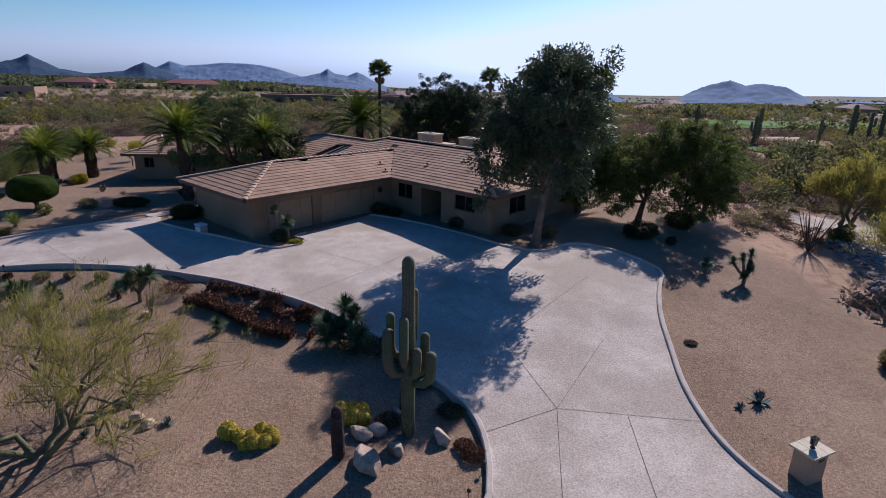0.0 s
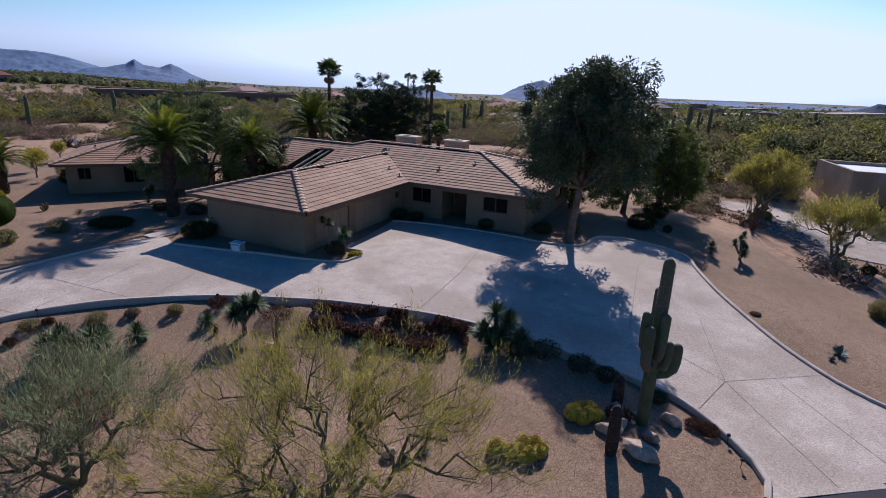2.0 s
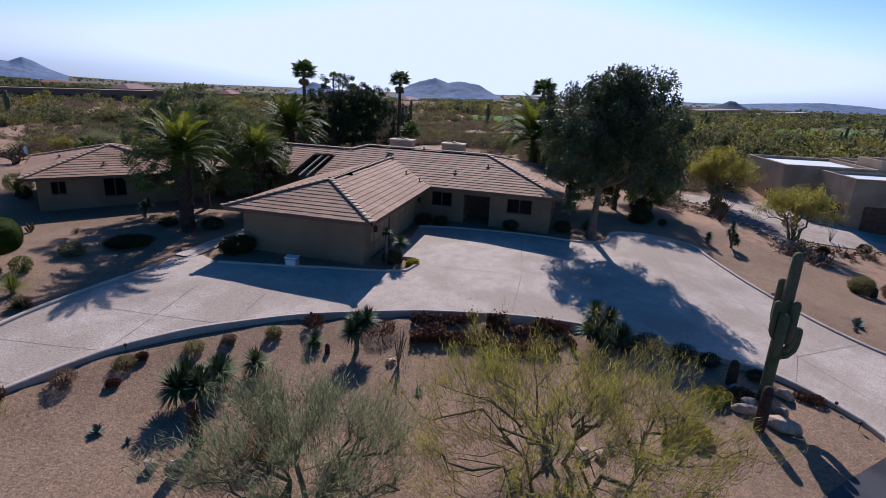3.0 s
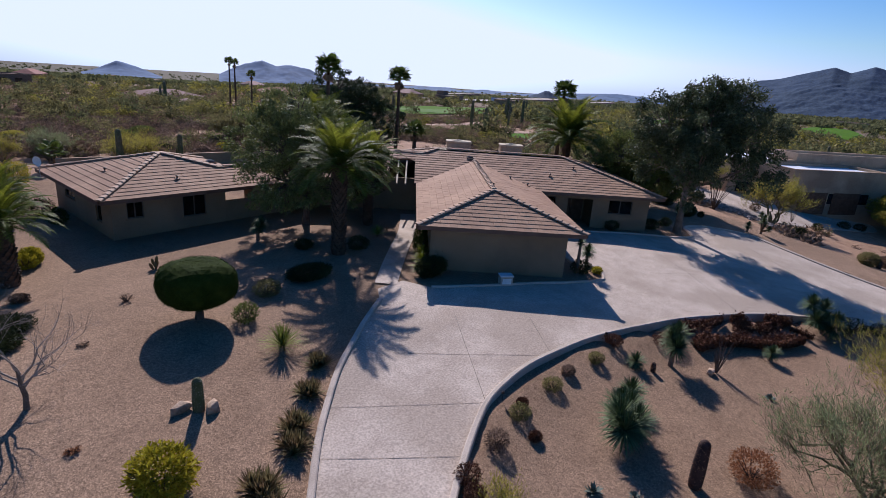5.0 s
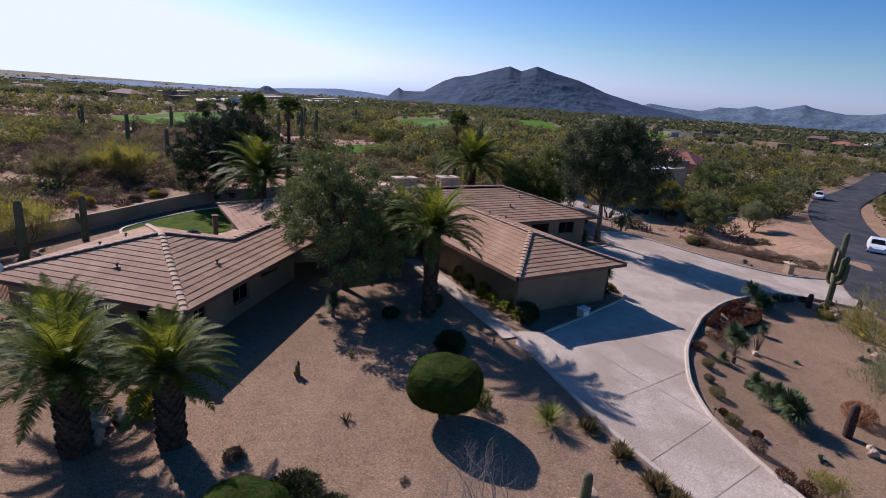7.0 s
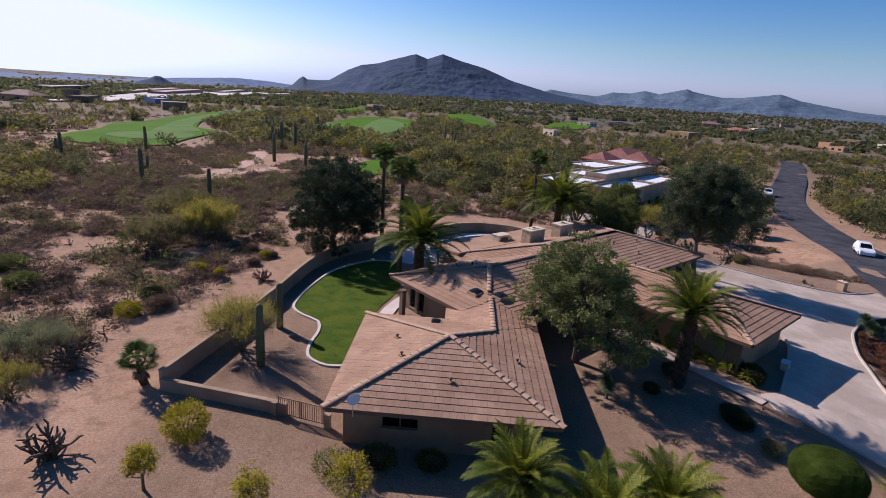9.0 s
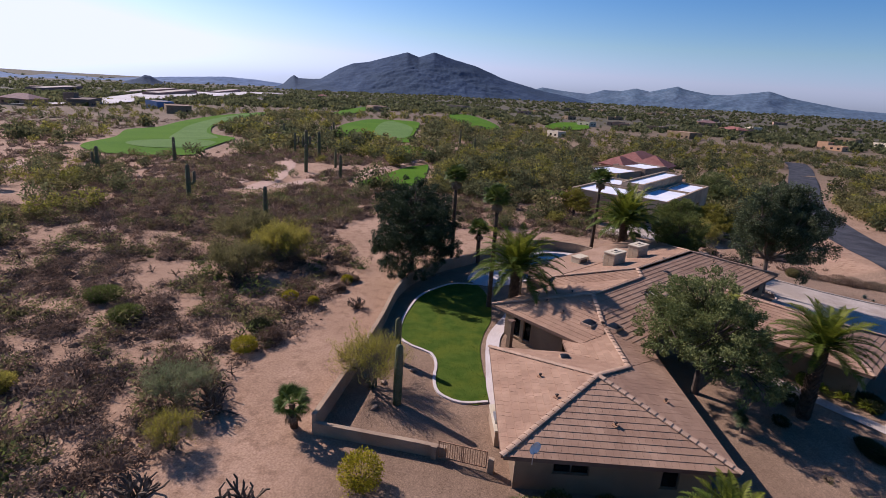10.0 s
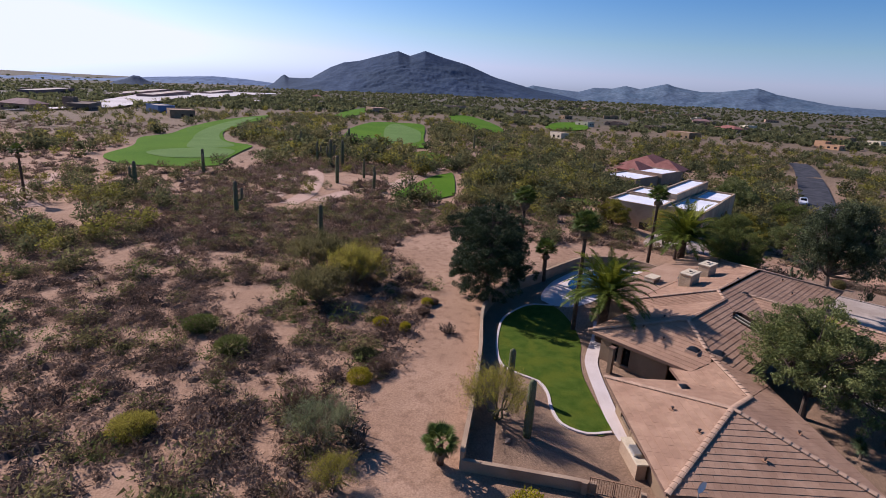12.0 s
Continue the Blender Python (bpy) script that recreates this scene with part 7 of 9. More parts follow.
# ---- palms ----
def frond_mesh(rng, length, rise, droop, leaflet, material_index=0, pairs=46):
    """A feather leaf in the x-z plane, with its stalk at the origin."""
    n, pts = 9, []
    a, p = radians(rise), Vector((0, 0, 0))
    for k in range(n + 1):
        pts.append(p.copy())
        p = p + Vector((math.cos(a), 0, math.sin(a))) * length / n
        a -= radians(droop) / n * (0.5 + k / n)
    s = Shape()
    s.tube(pts, [0.03 * (1 - 0.85 * k / n) + 0.004 for k in range(n + 1)], 4, False)
    for i in range(pairs):
        t = 0.1 + 0.9 * i / (pairs - 1)
        f = t * n
        k = min(int(f), n - 1)
        q = pts[k].lerp(pts[k + 1], f - k)
        d = (pts[k + 1] - pts[k]).normalized()
        up = Vector((-d.z, 0, d.x))
        L = leaflet * (math.sin(math.pi * min(1, 0.18 + t * 0.86)) ** 0.6) * rng.uniform(0.85, 1.1)
        for side in (-1, 1):
            w = (d * rng.uniform(0.55, 0.85) + Vector((0, side, 0)) + up * rng.uniform(0.1, 0.45)).normalized()
            m = q + w * L * 0.55
            tip = q + w * L + Vector((0, 0, -0.12 * L))
            h = d * 0.022
            s.add([q - h, q + h, m + h * 0.9, tip, m - h * 0.9], [(0, 1, 2, 4), (4, 2, 3)])
    return s


R9 = np.random.default_rng(9)
FROND_SET = [(80, 60), (66, 80), (50, 88), (34, 88), (18, 80), (0, 62)]
FRONDS = [[frond_mesh(R9, 2.7, rise, droop, 0.5).mesh("frond", M_palm if k > 1 else M_palm_pale) for _ in range(2)] for k, (rise, droop) in enumerate(FROND_SET)]


def date_palm(x, y, trunk, radius, scale, label, per_ring=9, seed=1):
    rng = np.random.default_rng(seed)
    e = empty("date_palm", at(x, y), label, "palm tree", "date palms")
    s = Shape()
    s.tube([(0, 0, -0.1), (0, 0, trunk * 0.5), (0, 0, trunk * 0.9), (0, 0, trunk + 0.15)], [radius * 1.05, radius * 0.92, radius * 1.0, radius * 0.6], 12)
    rows = int(trunk / 0.17)
    for r in range(rows):
        for k in range(9):
            a = 6.283 * (k + 0.5 * (r % 2)) / 9
            z = 0.05 + r * 0.17
            q = radius * (0.9 + 0.06 * math.sin(r))
            c, n = math.cos(a), math.sin(a)
            tq = q + 0.09 + rng.uniform(0, 0.04)
            s.add([(c * q - n * 0.13, n * q + c * 0.13, z), (c * q + n * 0.13, n * q - c * 0.13, z), (c * tq + n * 0.05, n * tq - c * 0.05, z + 0.2), (c * tq - n * 0.05, n * tq + c * 0.05, z + 0.2), (c * q * 0.9, n * q * 0.9, z + 0.24)], [(0, 1, 2, 3), (3, 2, 4), (1, 4, 2), (0, 3, 4)])
    o = new("trunk", s.mesh("trunk", M_palmtrunk))
    o.parent = e
    for ring, (rise, droop) in enumerate(FROND_SET):
        n = per_ring + 1 if ring not in (0, 5) else per_ring - 2
        for k in range(n):
            a = 6.283 * (k + 0.37 * ring) / n + rng.uniform(-0.2, 0.2)
            f = new("frond", FRONDS[ring][int(rng.integers(0, 2))])
            f.parent = e
            q = scale * rng.uniform(0.88, 1.08)
            f.matrix_local = Matrix.LocRotScale((math.cos(a) * 0.12, math.sin(a) * 0.12, trunk + 0.1 - 0.04 * ring), Euler((rng.uniform(-0.15, 0.15), 0, a)), (q, q, q))
    return e


date_palm(-14.56, 39.33, 4.7, 0.34, 1.1, "date palm with a thick rough trunk and arching green fronds", 9, 1)
date_palm(-9.6, 42.6, 4.1, 0.26, 0.86, "smaller date palm beside the breezeway", 8, 2)
date_palm(-27.46, 44.73, 2.75, 0.42, 0.84, "stout date palm with glossy arching fronds", 9, 3)
date_palm(-28.68, 47.23, 2.85, 0.44, 0.9, "stout date palm with dark arching fronds", 9, 4)
date_palm(-26.65, 49.75, 2.6, 0.42, 0.84, "stout date palm near the house end", 9, 7)
date_palm(-3.3, 55.6, 4.3, 0.34, 1.5, "date palm behind the house with arching fronds", 9, 5)
date_palm(14.55, 42.2, 4.7, 0.34, 1.62, "date palm east of the house with a dense round crown", 10, 6)


def fan_mesh(rng, size, material, blades=22):
    s = Shape()
    s.tube([(0, 0, 0), (size * 0.45, 0, size * 0.06), (size * 0.85, 0, 0)], [0.02, 0.016, 0.01], 4, False)
    o = Vector((size * 0.8, 0, 0))
    for k in range(blades):
        a = radians(-115 + 230 * k / (blades - 1))
        d = Vector((math.cos(a), math.sin(a), 0.12 * math.cos(a)))
        n = Vector((-math.sin(a), math.cos(a), 0))
        L = size * (0.85 - 0.2 * abs(a) / 2)
        m = o + d * L * 0.6
        tip = o + d * L + Vector((0, 0, -0.22 * size))
        w = size * 0.055
        s.add([o, m + n * w, tip, m - n * w + Vector((0, 0, 0.03))], [(0, 1, 2, 3)])
    return s.mesh("fan", material)


FANS = [fan_mesh(R9, 1.0, M_fan) for _ in range(3)]
DEAD = [fan_mesh(R9, 0.9, M_thatch) for _ in range(2)]


def fan_palm(x, y, trunk, radius, scale, label, seed, leaves=34, skirt=12):
    rng = np.random.default_rng(seed)
    e = empty("fan_palm", at(x, y), label, "palm tree", "fan palms")
    s, n = Shape(), max(4, int(trunk / 0.35))
    bend = rng.uniform(-0.25, 0.25)
    pts = [(bend * math.sin(2.0 * k / n), 0.05 * k / n, -0.1 + (trunk + 0.1) * k / n) for k in range(n + 1)]
    s.tube(pts, [radius * (1.25 - 0.4 * k / n) * (1 + 0.06 * (k % 2)) for k in range(n + 1)], 9)
    o = new("trunk", s.mesh("trunk", M_palmtrunk))
    o.parent = e
    top = Vector(pts[-1])
    for k in range(leaves + skirt):
        a = k * 2.39996
        if k < leaves:
            el = math.asin(1 - 1.35 * (k + 0.5) / leaves)
            me, q = FANS[k % 3], scale * rng.uniform(0.85, 1.1)
        else:
            el = radians(rng.uniform(-80, -55))
            me, q = DEAD[k % 2], scale * rng.uniform(0.7, 0.95)
        f = new("fan" if k < leaves else "dead_fan", me)
        f.parent = e
        f.matrix_local = Matrix.Translation(top + Vector((0, 0, -0.05 - 0.25 * (k >= leaves)))) @ Matrix.LocRotScale(None, Euler((rng.uniform(-0.4, 0.4), -el, a)), (q, q, q))
    return e


for k, (x, y, h, r, sc, n, sk) in enumerate(((-1.2, 57.3, 9.3, 0.16, 0.85, 34, 14), (10.4, 60.6, 8.9, 0.17, 0.88, 34, 14), (17.4, 44.6, 8.8, 0.16, 0.85, 32, 14), (10.6, 57.9, 3.6, 0.2, 0.85, 30, 8), (-19.1, 68.2, 1.5, 0.17, 0.72, 17, 3))):
    fan_palm(x, y, h, r, sc, "tall thin fan palm with a ragged head of fan leaves" if h > 5 else "short fan palm with bright fan leaves", 30 + k, n, sk)


# ---- pillar with its lamp ----
def pillar():
    x, y = 12.85, 11.75
    e = empty("entrance_pillar", at(x, y, 0.35), "square stuccoed entrance pillar with a cream tiled cap", "pillar")
    b = new("shaft", Shape().box(-0.36, -0.28, -0.15, 0.36, 0.28, 0.98).mesh("shaft", M_wall))
    b.parent = e
    for i in range(3):
        for j in range(2):
            t = new("cap_tile", Shape().box(-0.46 + i * 0.31, -0.38 + j * 0.385, 0.98, -0.46 + i * 0.31 + 0.3, -0.38 + j * 0.385 + 0.375, 1.04).mesh("cap_tile", M_cream))
            t.parent = e
    for k in range(4):
        n = new("number_bar", Shape().box(-0.06 + 0.075 * k, -0.293, 0.72, -0.015 + 0.075 * k, -0.279, 0.82).mesh("number_bar", M_black))
        n.parent = e
    lamp = empty("pillar_lantern", at(x, y, 0.35), "small rusty iron lantern on the pillar", "lamp")
    z = 1.04
    for nm, sh, mt in (("foot", Shape().tube([(0, 0, z), (0, 0, z + 0.04), (0, 0, z + 0.1)], [0.08, 0.05, 0.025], 8), M_dark_metal), ("top", Shape().tube([(0, 0, z + 0.32), (0, 0, z + 0.36), (0, 0, z + 0.42)], [0.14, 0.1, 0.015], 4), M_rust)):
        o = new(nm, sh.mesh(nm, mt))
        o.parent = lamp
    for a in (45, 135, 225, 315):
        c, n = math.cos(radians(a)) * 0.1, math.sin(radians(a)) * 0.1
        o = new("corner_bar", Shape().tube([(c * 0.8, n * 0.8, z + 0.1), (c, n, z + 0.33)], [0.01, 0.01], 4).mesh("corner_bar", M_rust))
        o.parent = lamp
    o = new("lantern_glass", Shape().tube([(0, 0, z + 0.1), (0, 0, z + 0.32)], [0.08, 0.1], 4).mesh("lantern_glass", M_glass))
    o.parent = lamp


pillar()


def garden_spike(x, y, label="small dark garden light on a spike"):
    e = empty("path_light", at(x, y), label, "garden light", "garden lights")
    for nm, pts, rad, mt in (("spike", [(0, 0, -0.05), (0, 0, 0.3)], [0.012, 0.012], M_dark_metal), ("hood", [(0, 0, 0.28), (0, 0, 0.34), (0, 0, 0.37)], [0.06, 0.06, 0.02], M_dark_metal)):
        o = new(nm, Shape().tube(pts, rad, 7).mesh(nm, mt))
        o.parent = e


for x, y in ((3.25, 11.9), (-18.6, 25.9), (-11.9, 25.4), (-16.7, 35.5), (2.7, 10.9)):
    garden_spike(x, y)

for k, (x, y, r) in enumerate(((-26.2, 64.1, 0.62), (-27.0, 59.5, 0.75), (-26.15, 56.13, 1.05), (-31.0, 61.5, 0.8))):
    crowned_tree("citrus_tree", x, y, 0.06, [(0, 0, 1.0 + r * 0.6, r, r, r * 0.75), (r * 0.3, 0.2, 1.2 + r * 0.7, r * 0.6, r * 0.6, r * 0.5)], 60, 34, 0.1, M_leaf_yellow, 140 + k, "small yellow-green citrus tree on the gravel", M_bark, 0.8)
rs = random.Random(3)
for k in range(15):
    x, y = -33.5 - 0.25 * k + rs.uniform(-0.6, 0.6), 47.0 + 1.6 * k + rs.uniform(-0.5, 0.5)
    r = rs.uniform(1.1, 1.6)
    bush("hedge_shrub", x, y, r, r, r * 0.95, 0.1, M_leaf_green, 4200, "dense dark green oleander shrub at the edge of the garden", group="oleander hedge")


# ---- open desert ----
def free(x, y, margin=1.0):
    """Whether scrub may grow here."""
    if -46 < x < 25 and y < 58.5 and y > -2:
        return False
    if -36 < x < -19 and y < 66 + 3 * noise.noise((x * 0.2, y * 0.2, 0)):
        return False
    if inside((x, y), CLEAR_YARD) or inside((x, y), ROAD_OUT):
        return False
    if 30 < x < 140 and -18 < y < 50 and inside((x, y), CLEAR_NEIGHBOUR):
        return False
    if 14 < x < 60 and -12 < y < 22:
        return False if x < 27 else noise.noise((x * 0.3, y * 0.3, 1.0)) > 0.1
    if math.hypot(x - 116, y - 10) < 17 or math.hypot(x - 146, y + 1) < 15:
        return False
    return not on_green(x, y)


CLEAR_YARD = [(-36, 58), (-36, 74), (-20, 74), (-4, 70.5), (6, 69), (14, 66), (24, 60), (27, 48), (26, 36), (-30, 45)]
CLEAR_NEIGHBOUR = [(30, 26), (34, 23.5), (48, 17), (62, 9.5), (70, 12.5), (73, 17.5), (61.5, 29), (68, 39), (62, 47), (54, 47), (52, 43), (47, 42.5), (43, 38), (36.5, 39.5), (31, 41)]

SCRUB_FLAT = [(26, 106), (62, 119), (100, 102), (84, 74), (58, 80), (24, 72), (-8, 72), (-20, 106)]      # low scrub with hardly a tree


def heart(rng, r, z0, z1, sides=6):
    """The dense woody middle of a shrub: a small uneven cone of triangles."""
    ring = [Vector((math.cos(6.283 * k / sides) * r * rng.uniform(0.8, 1.15), math.sin(6.283 * k / sides) * r * rng.uniform(0.8, 1.15), z0)) for k in range(sides)]
    top = Vector((rng.normal(0, 0.1), rng.normal(0, 0.1), z1))
    return np.array([tuple(p) for k in range(sides) for p in (ring[k], ring[(k + 1) % sides], top)])


def scrub_proto(rng, kind):
    """Unit shrubs as arrays of three-cornered leaves."""
    if kind == "twiggy":
        d = rng.normal(size=(170, 3))
        d[:, 2] = np.abs(d[:, 2]) * 0.8
        d /= np.linalg.norm(d, axis=1)[:, None]
        lump = 0.72 + 0.33 * np.max(d @ rng.normal(size=(3, 5)) / 2, axis=1)
        C = d * (rng.uniform(0.5, 1.0, 170) * lump)[:, None]
        a = leaf_arrays(rng, C, 0.165, 0.07, 0.15, d + rng.normal(0, 0.6, (170, 3)))
        q = d[:16]
        b = leaf_arrays(rng, q * 0.7 * lump[:16, None], 0.4, 0.025, 0.2, q * 2)
    else:
        C, D = cloud(rng, 150, 1.0, 1.0, 0.75)
        C[:, 2] += 0.6
        C[:, 2] = np.maximum(C[:, 2], 0.0)
        a = leaf_arrays(rng, C, 0.19, 0.085, 0.2, D)
        C2, D2 = cloud(rng, 25, 0.5, 0.5, 0.5)
        C2[:, 2] = np.abs(C2[:, 2])
        b = leaf_arrays(rng, C2, 0.6, 0.04, 0.8, D2)
    h = heart(rng, 0.6, -0.1, 0.3)
    return np.concatenate([a[0], b[0], h]), len(a[0]) + len(b[0])


def scatter(name, protos, spots, material, label, category):
    """Joins many turned and scaled copies of the prototypes into one mesh."""
    rng = np.random.default_rng(len(spots))
    parts = []
    for k, (x, y, s, h) in enumerate(spots):
        V = protos[k % len(protos)]
        a = rng.uniform(0, 6.28)
        c, n = math.cos(a) * s, math.sin(a) * s
        parts.append(np.stack([V[:, 0] * c - V[:, 1] * n + x, V[:, 0] * n + V[:, 1] * c + y, V[:, 2] * h + LAND(x, y) - 0.05], 1))
    V = np.concatenate(parts)
    me = arrays_mesh(name, V, np.arange(len(V)).reshape(-1, 3))
    me.materials.append(material)
    obj(name, me, None, None, label, category, "", "stuff")


def near_scrub():
    """Twiggy brown scrub with green bushes between; finer shrubs near the garden, coarser ones behind."""
    rng = np.random.default_rng(77)
    tw, lf = [scrub_proto(rng, "twiggy")[0] for _ in range(6)], [scrub_proto(rng, "leafy")[0] for _ in range(4)]
    coarse = []
    for _ in range(6):
        D = rng.normal(size=(30, 3))
        D[:, 2] = np.abs(D[:, 2]) * 0.9
        D /= np.linalg.norm(D, axis=1)[:, None]
        C = D * rng.uniform(0.6, 1.0, 30)[:, None]
        coarse.append(np.concatenate([leaf_arrays(rng, C, 0.48, 0.22, 0.25, D)[0], heart(rng, 0.7, -0.1, 0.45)]))
    near, far, olive, dark, grey = [], [], [], [], []

    def grow(x, y, lo, hi, bucket, bare):
        if not free(x, y):
            return
        dens = noise.noise((x * 0.05, y * 0.05, 2.0)) + 0.5 * noise.noise((x * 0.17, y * 0.17, 7.0))
        if dens < bare:
            return
        s, k = rng.uniform(lo, hi), rng.uniform()
        if k < 0.34 and bucket is near:
            grey.append((x, y, s, s * rng.uniform(0.6, 0.9)))
        elif k < 0.87:
            bucket.append((x, y, s, s * rng.uniform(0.7, 1.0)))
        elif k < 0.955:
            olive.append((x, y, s * 1.05, s))
        else:
            dark.append((x, y, s * 0.9, s * 0.8))

    while len(near) < 2600:
        big = 1.0 + 0.45 * (rng.uniform() < 0.22)
        grow(rng.uniform(-48, 42), rng.uniform(58, 125), 0.45 * big, 1.2 * big, near, -0.3)
    while len(far) < 8600:
        x, y = rng.uniform(-140, 190), rng.uniform(4, 260)
        if -48 < x < 42 and 58 < y < 125:
            continue
        if rng.uniform() < np.interp(math.hypot(x + 20, y - 60), (60, 230), (1.0, 0.35)):
            grow(x, y, 0.55, 1.25, far, -0.3)
    low = []
    while len(low) < 1500:                                       # the open flat beyond the garden wall
        x, y = rng.uniform(14, 100), rng.uniform(70, 120)
        if inside((x, y), SCRUB_FLAT):
            grow(x, y, 0.5, 1.15, low, -0.35)
    far += low
    strip = []
    while len(strip) < 420:                                      # rough ground between the pool wall and the neighbour
        grow(rng.uniform(21, 64), rng.uniform(34, 60), 0.45, 1.05, strip, -0.55)
    near += strip
    olive += [(x + rng.uniform(-0.6, 0.6), y + rng.uniform(-0.6, 0.6), s * 1.7, h * 1.6) for x, y, s, h in strip[::9]]
    scatter("desert_scrub_near", tw, near, M_shrub_brown, "dense grey-brown twiggy desert scrub", "scrub")
    scatter("desert_scrub_grey", tw, grey, M_shrub_grey, "dark grey leafless desert scrub", "scrub")
    scatter("desert_scrub_far", coarse, far, M_shrub_brown, "grey-brown desert scrub out on the plain", "scrub")
    scatter("desert_scrub_olive", lf, olive, M_shrub_olive, "olive green desert bushes among the scrub", "scrub")
    scatter("desert_scrub_dark", lf, dark, M_leaf_green, "green desert bushes among the scrub", "scrub")


near_scrub()


def cholla_arm(s, rng, x, y, z, size):
    """One crooked, forking cholla stem from the root."""
    a, d = rng.uniform(0, 6.283), rng.uniform(0.35, 1.1)
    p, v = Vector((x, y, z)), Vector((math.cos(a) * d, math.sin(a) * d, 1.0)).normalized()
    for j in range(3):
        q = p + v * size * rng.uniform(0.22, 0.42)
        s.tube([p, q], [0.04 * size, 0.034 * size], 4, False)
        for _ in range(min(j, 1)):
            w = (v + Vector(rng.normal(0, 0.75, 3))).normalized()
            s.tube([q, q + w * size * rng.uniform(0.15, 0.3)], [0.034 * size, 0.024 * size], 4, False)
        p, v = q, (v + Vector(rng.normal(0, 0.5, 3)) + Vector((0, 0, 0.1))).normalized()


def chollas():
    """Dark many-armed cholla cacti among the scrub near the garden."""
    rng = np.random.default_rng(404)
    s, n = Shape(), 0
    while n < 125:
        x, y = rng.uniform(-46, 16), 60 + 42 * rng.uniform() ** 1.5
        if not free(x, y) or noise.noise((x * 0.09, y * 0.09, 12.0)) < -0.12:
            continue
        n += 1
        size = rng.uniform(0.45, 0.9)
        for k in range(int(rng.integers(5, 9))):
            cholla_arm(s, rng, x, y, LAND(x, y) - 0.05, size)
    obj("cholla_thicket", s.mesh("cholla_thicket", M_cholla), None, None, "dark branching cholla cacti among the desert scrub", "cactus", "", "stuff")
    for x, y, size in ((-18.4, 72.6, 1.3), (-25.0, 73.2, 1.35), (-25.1, 68.7, 1.35), (-3.4, 67.9, 0.9), (-17.2, 73.4, 1.1), (-27.6, 74.4, 1.2)):
        e = empty("cholla", at(x, y), "dark leafless branching cholla on bare ground", "cactus", "single chollas")
        for _ in range(26):
            stem = Shape()
            cholla_arm(stem, rng, rng.normal(0, 0.12), rng.normal(0, 0.12), -0.05, size)
            o = new("stem", stem.mesh("stem", M_cholla))
            o.parent = e


chollas()


# single bushes that stand out near the garden wall
for x, y, r, h, m, lab in (
        (-11.6, 73.7, 0.85, 0.75, M_leaf_yellow, "yellow-green brittlebush on bare ground"), 
        (-18.2, 85.0, 1.3, 0.8, M_leaf_pv, "low rounded bright green desert bush"), (-9.8, 72.6, 0.9, 0.6, M_shrub_brown, "dry brown twiggy desert bush"), (-8.6, 73.8, 0.9, 0.65, M_shrub_dark, "dark green low desert bush"),
        (2.2, 69.8, 0.6, 0.5, M_leaf_yellow, "small yellow-green bush by the wall"),
        (-5.3, 87.0, 1.4, 0.8, M_leaf_green, "rounded green desert bush among scrub"), (-8.4, 83.4, 1.3, 0.8, M_leaf_green, "rounded green desert bush among scrub"), (2.6, 69.3, 0.55, 0.4, M_shrub_brown, "small dry brown bush on bare ground"), (3.6, 71.6, 0.6, 0.5, M_shrub_brown, "small dry brown bush on bare ground"), (0.1, 70.0, 0.6, 0.42, M_shrub_brown, "small dry brown bush on bare ground"), (-2.7, 73.4, 0.7, 0.6, M_leaf_yellow, "small yellow-green bush on bare ground"), (-3.5, 71.3, 0.55, 0.6, M_leaf_yellow, "small yellow-green bush on bare ground"), (-15.0, 76.8, 1.1, 0.8, M_shrub_brown, "dry brown twiggy desert bush")):
    bush("desert_bush", x, y, r, r, h * 0.75, 0.1 if r > 1 else 0.07, m, int(2600 + 3800 * min(r, 4)), lab, "desert bush", "desert bushes", 8, None, 0.3)


palo_verde(-17.8, 74.9, 2.1, 3.9, 201, M_leaf_pv_grey, 7000, "grey-green wispy desert tree on open ground", 0.3, 5, 0.8)
palo_verde(-21.5, 73.4, 1.7, 2.3, 202, M_leaf_pv, 6000, "bright green desert bush with bare lower stems", 0.9, 5, 0.6)
palo_verde(6.6, 77.0, 3.4, 6.0, 203, M_leaf_pv, 14000, "large yellow-green palo verde bush", 0.4, 6, 1.3, 0.045)
palo_verde(10.1, 81.5, 3.4, 6.0, 204, M_shrub_olive, 14000, "large olive green bush in the desert", 1.4, 6, 1.3, 0.05)
palo_verde(1.6, 79.5, 2.8, 5.0, 205, M_shrub_olive, 10000, "olive green bush in the desert", 2.2, 6, 1.2, 0.05)


# trees and scrub between the drive, the neighbour and the road
crowned_tree("palo_verde", 48.5, 16.8, 0.2, [(0, 0, 3.2, 3.6, 3.4, 1.9), (3.0, 0.5, 2.9, 2.7, 2.5, 1.7), (-3.0, 0, 2.9, 2.7, 2.5, 1.7), (0, 0, 4.7, 2.4, 2.2, 1.2), (-1.0, -2.4, 2.6, 2.6, 2.0, 1.5)], 300, 80, 0.19, M_tree_yellow, 81, "broad yellow-green palo verde before the neighbour's house", M_bark_green, 1.3)
crowned_tree("mesquite_tree", 42.6, 41.4, 0.18, [(0, 0, 2.6, 2.6, 2.4, 1.7), (1.8, 0.4, 2.2, 1.8, 1.8, 1.3), (-1.7, -0.3, 2.1, 1.8, 1.8, 1.3)], 150, 80, 0.17, M_tree_yellow, 101, "yellow-green mesquite against the neighbour's house wall", M_bark_dark, 1.2)
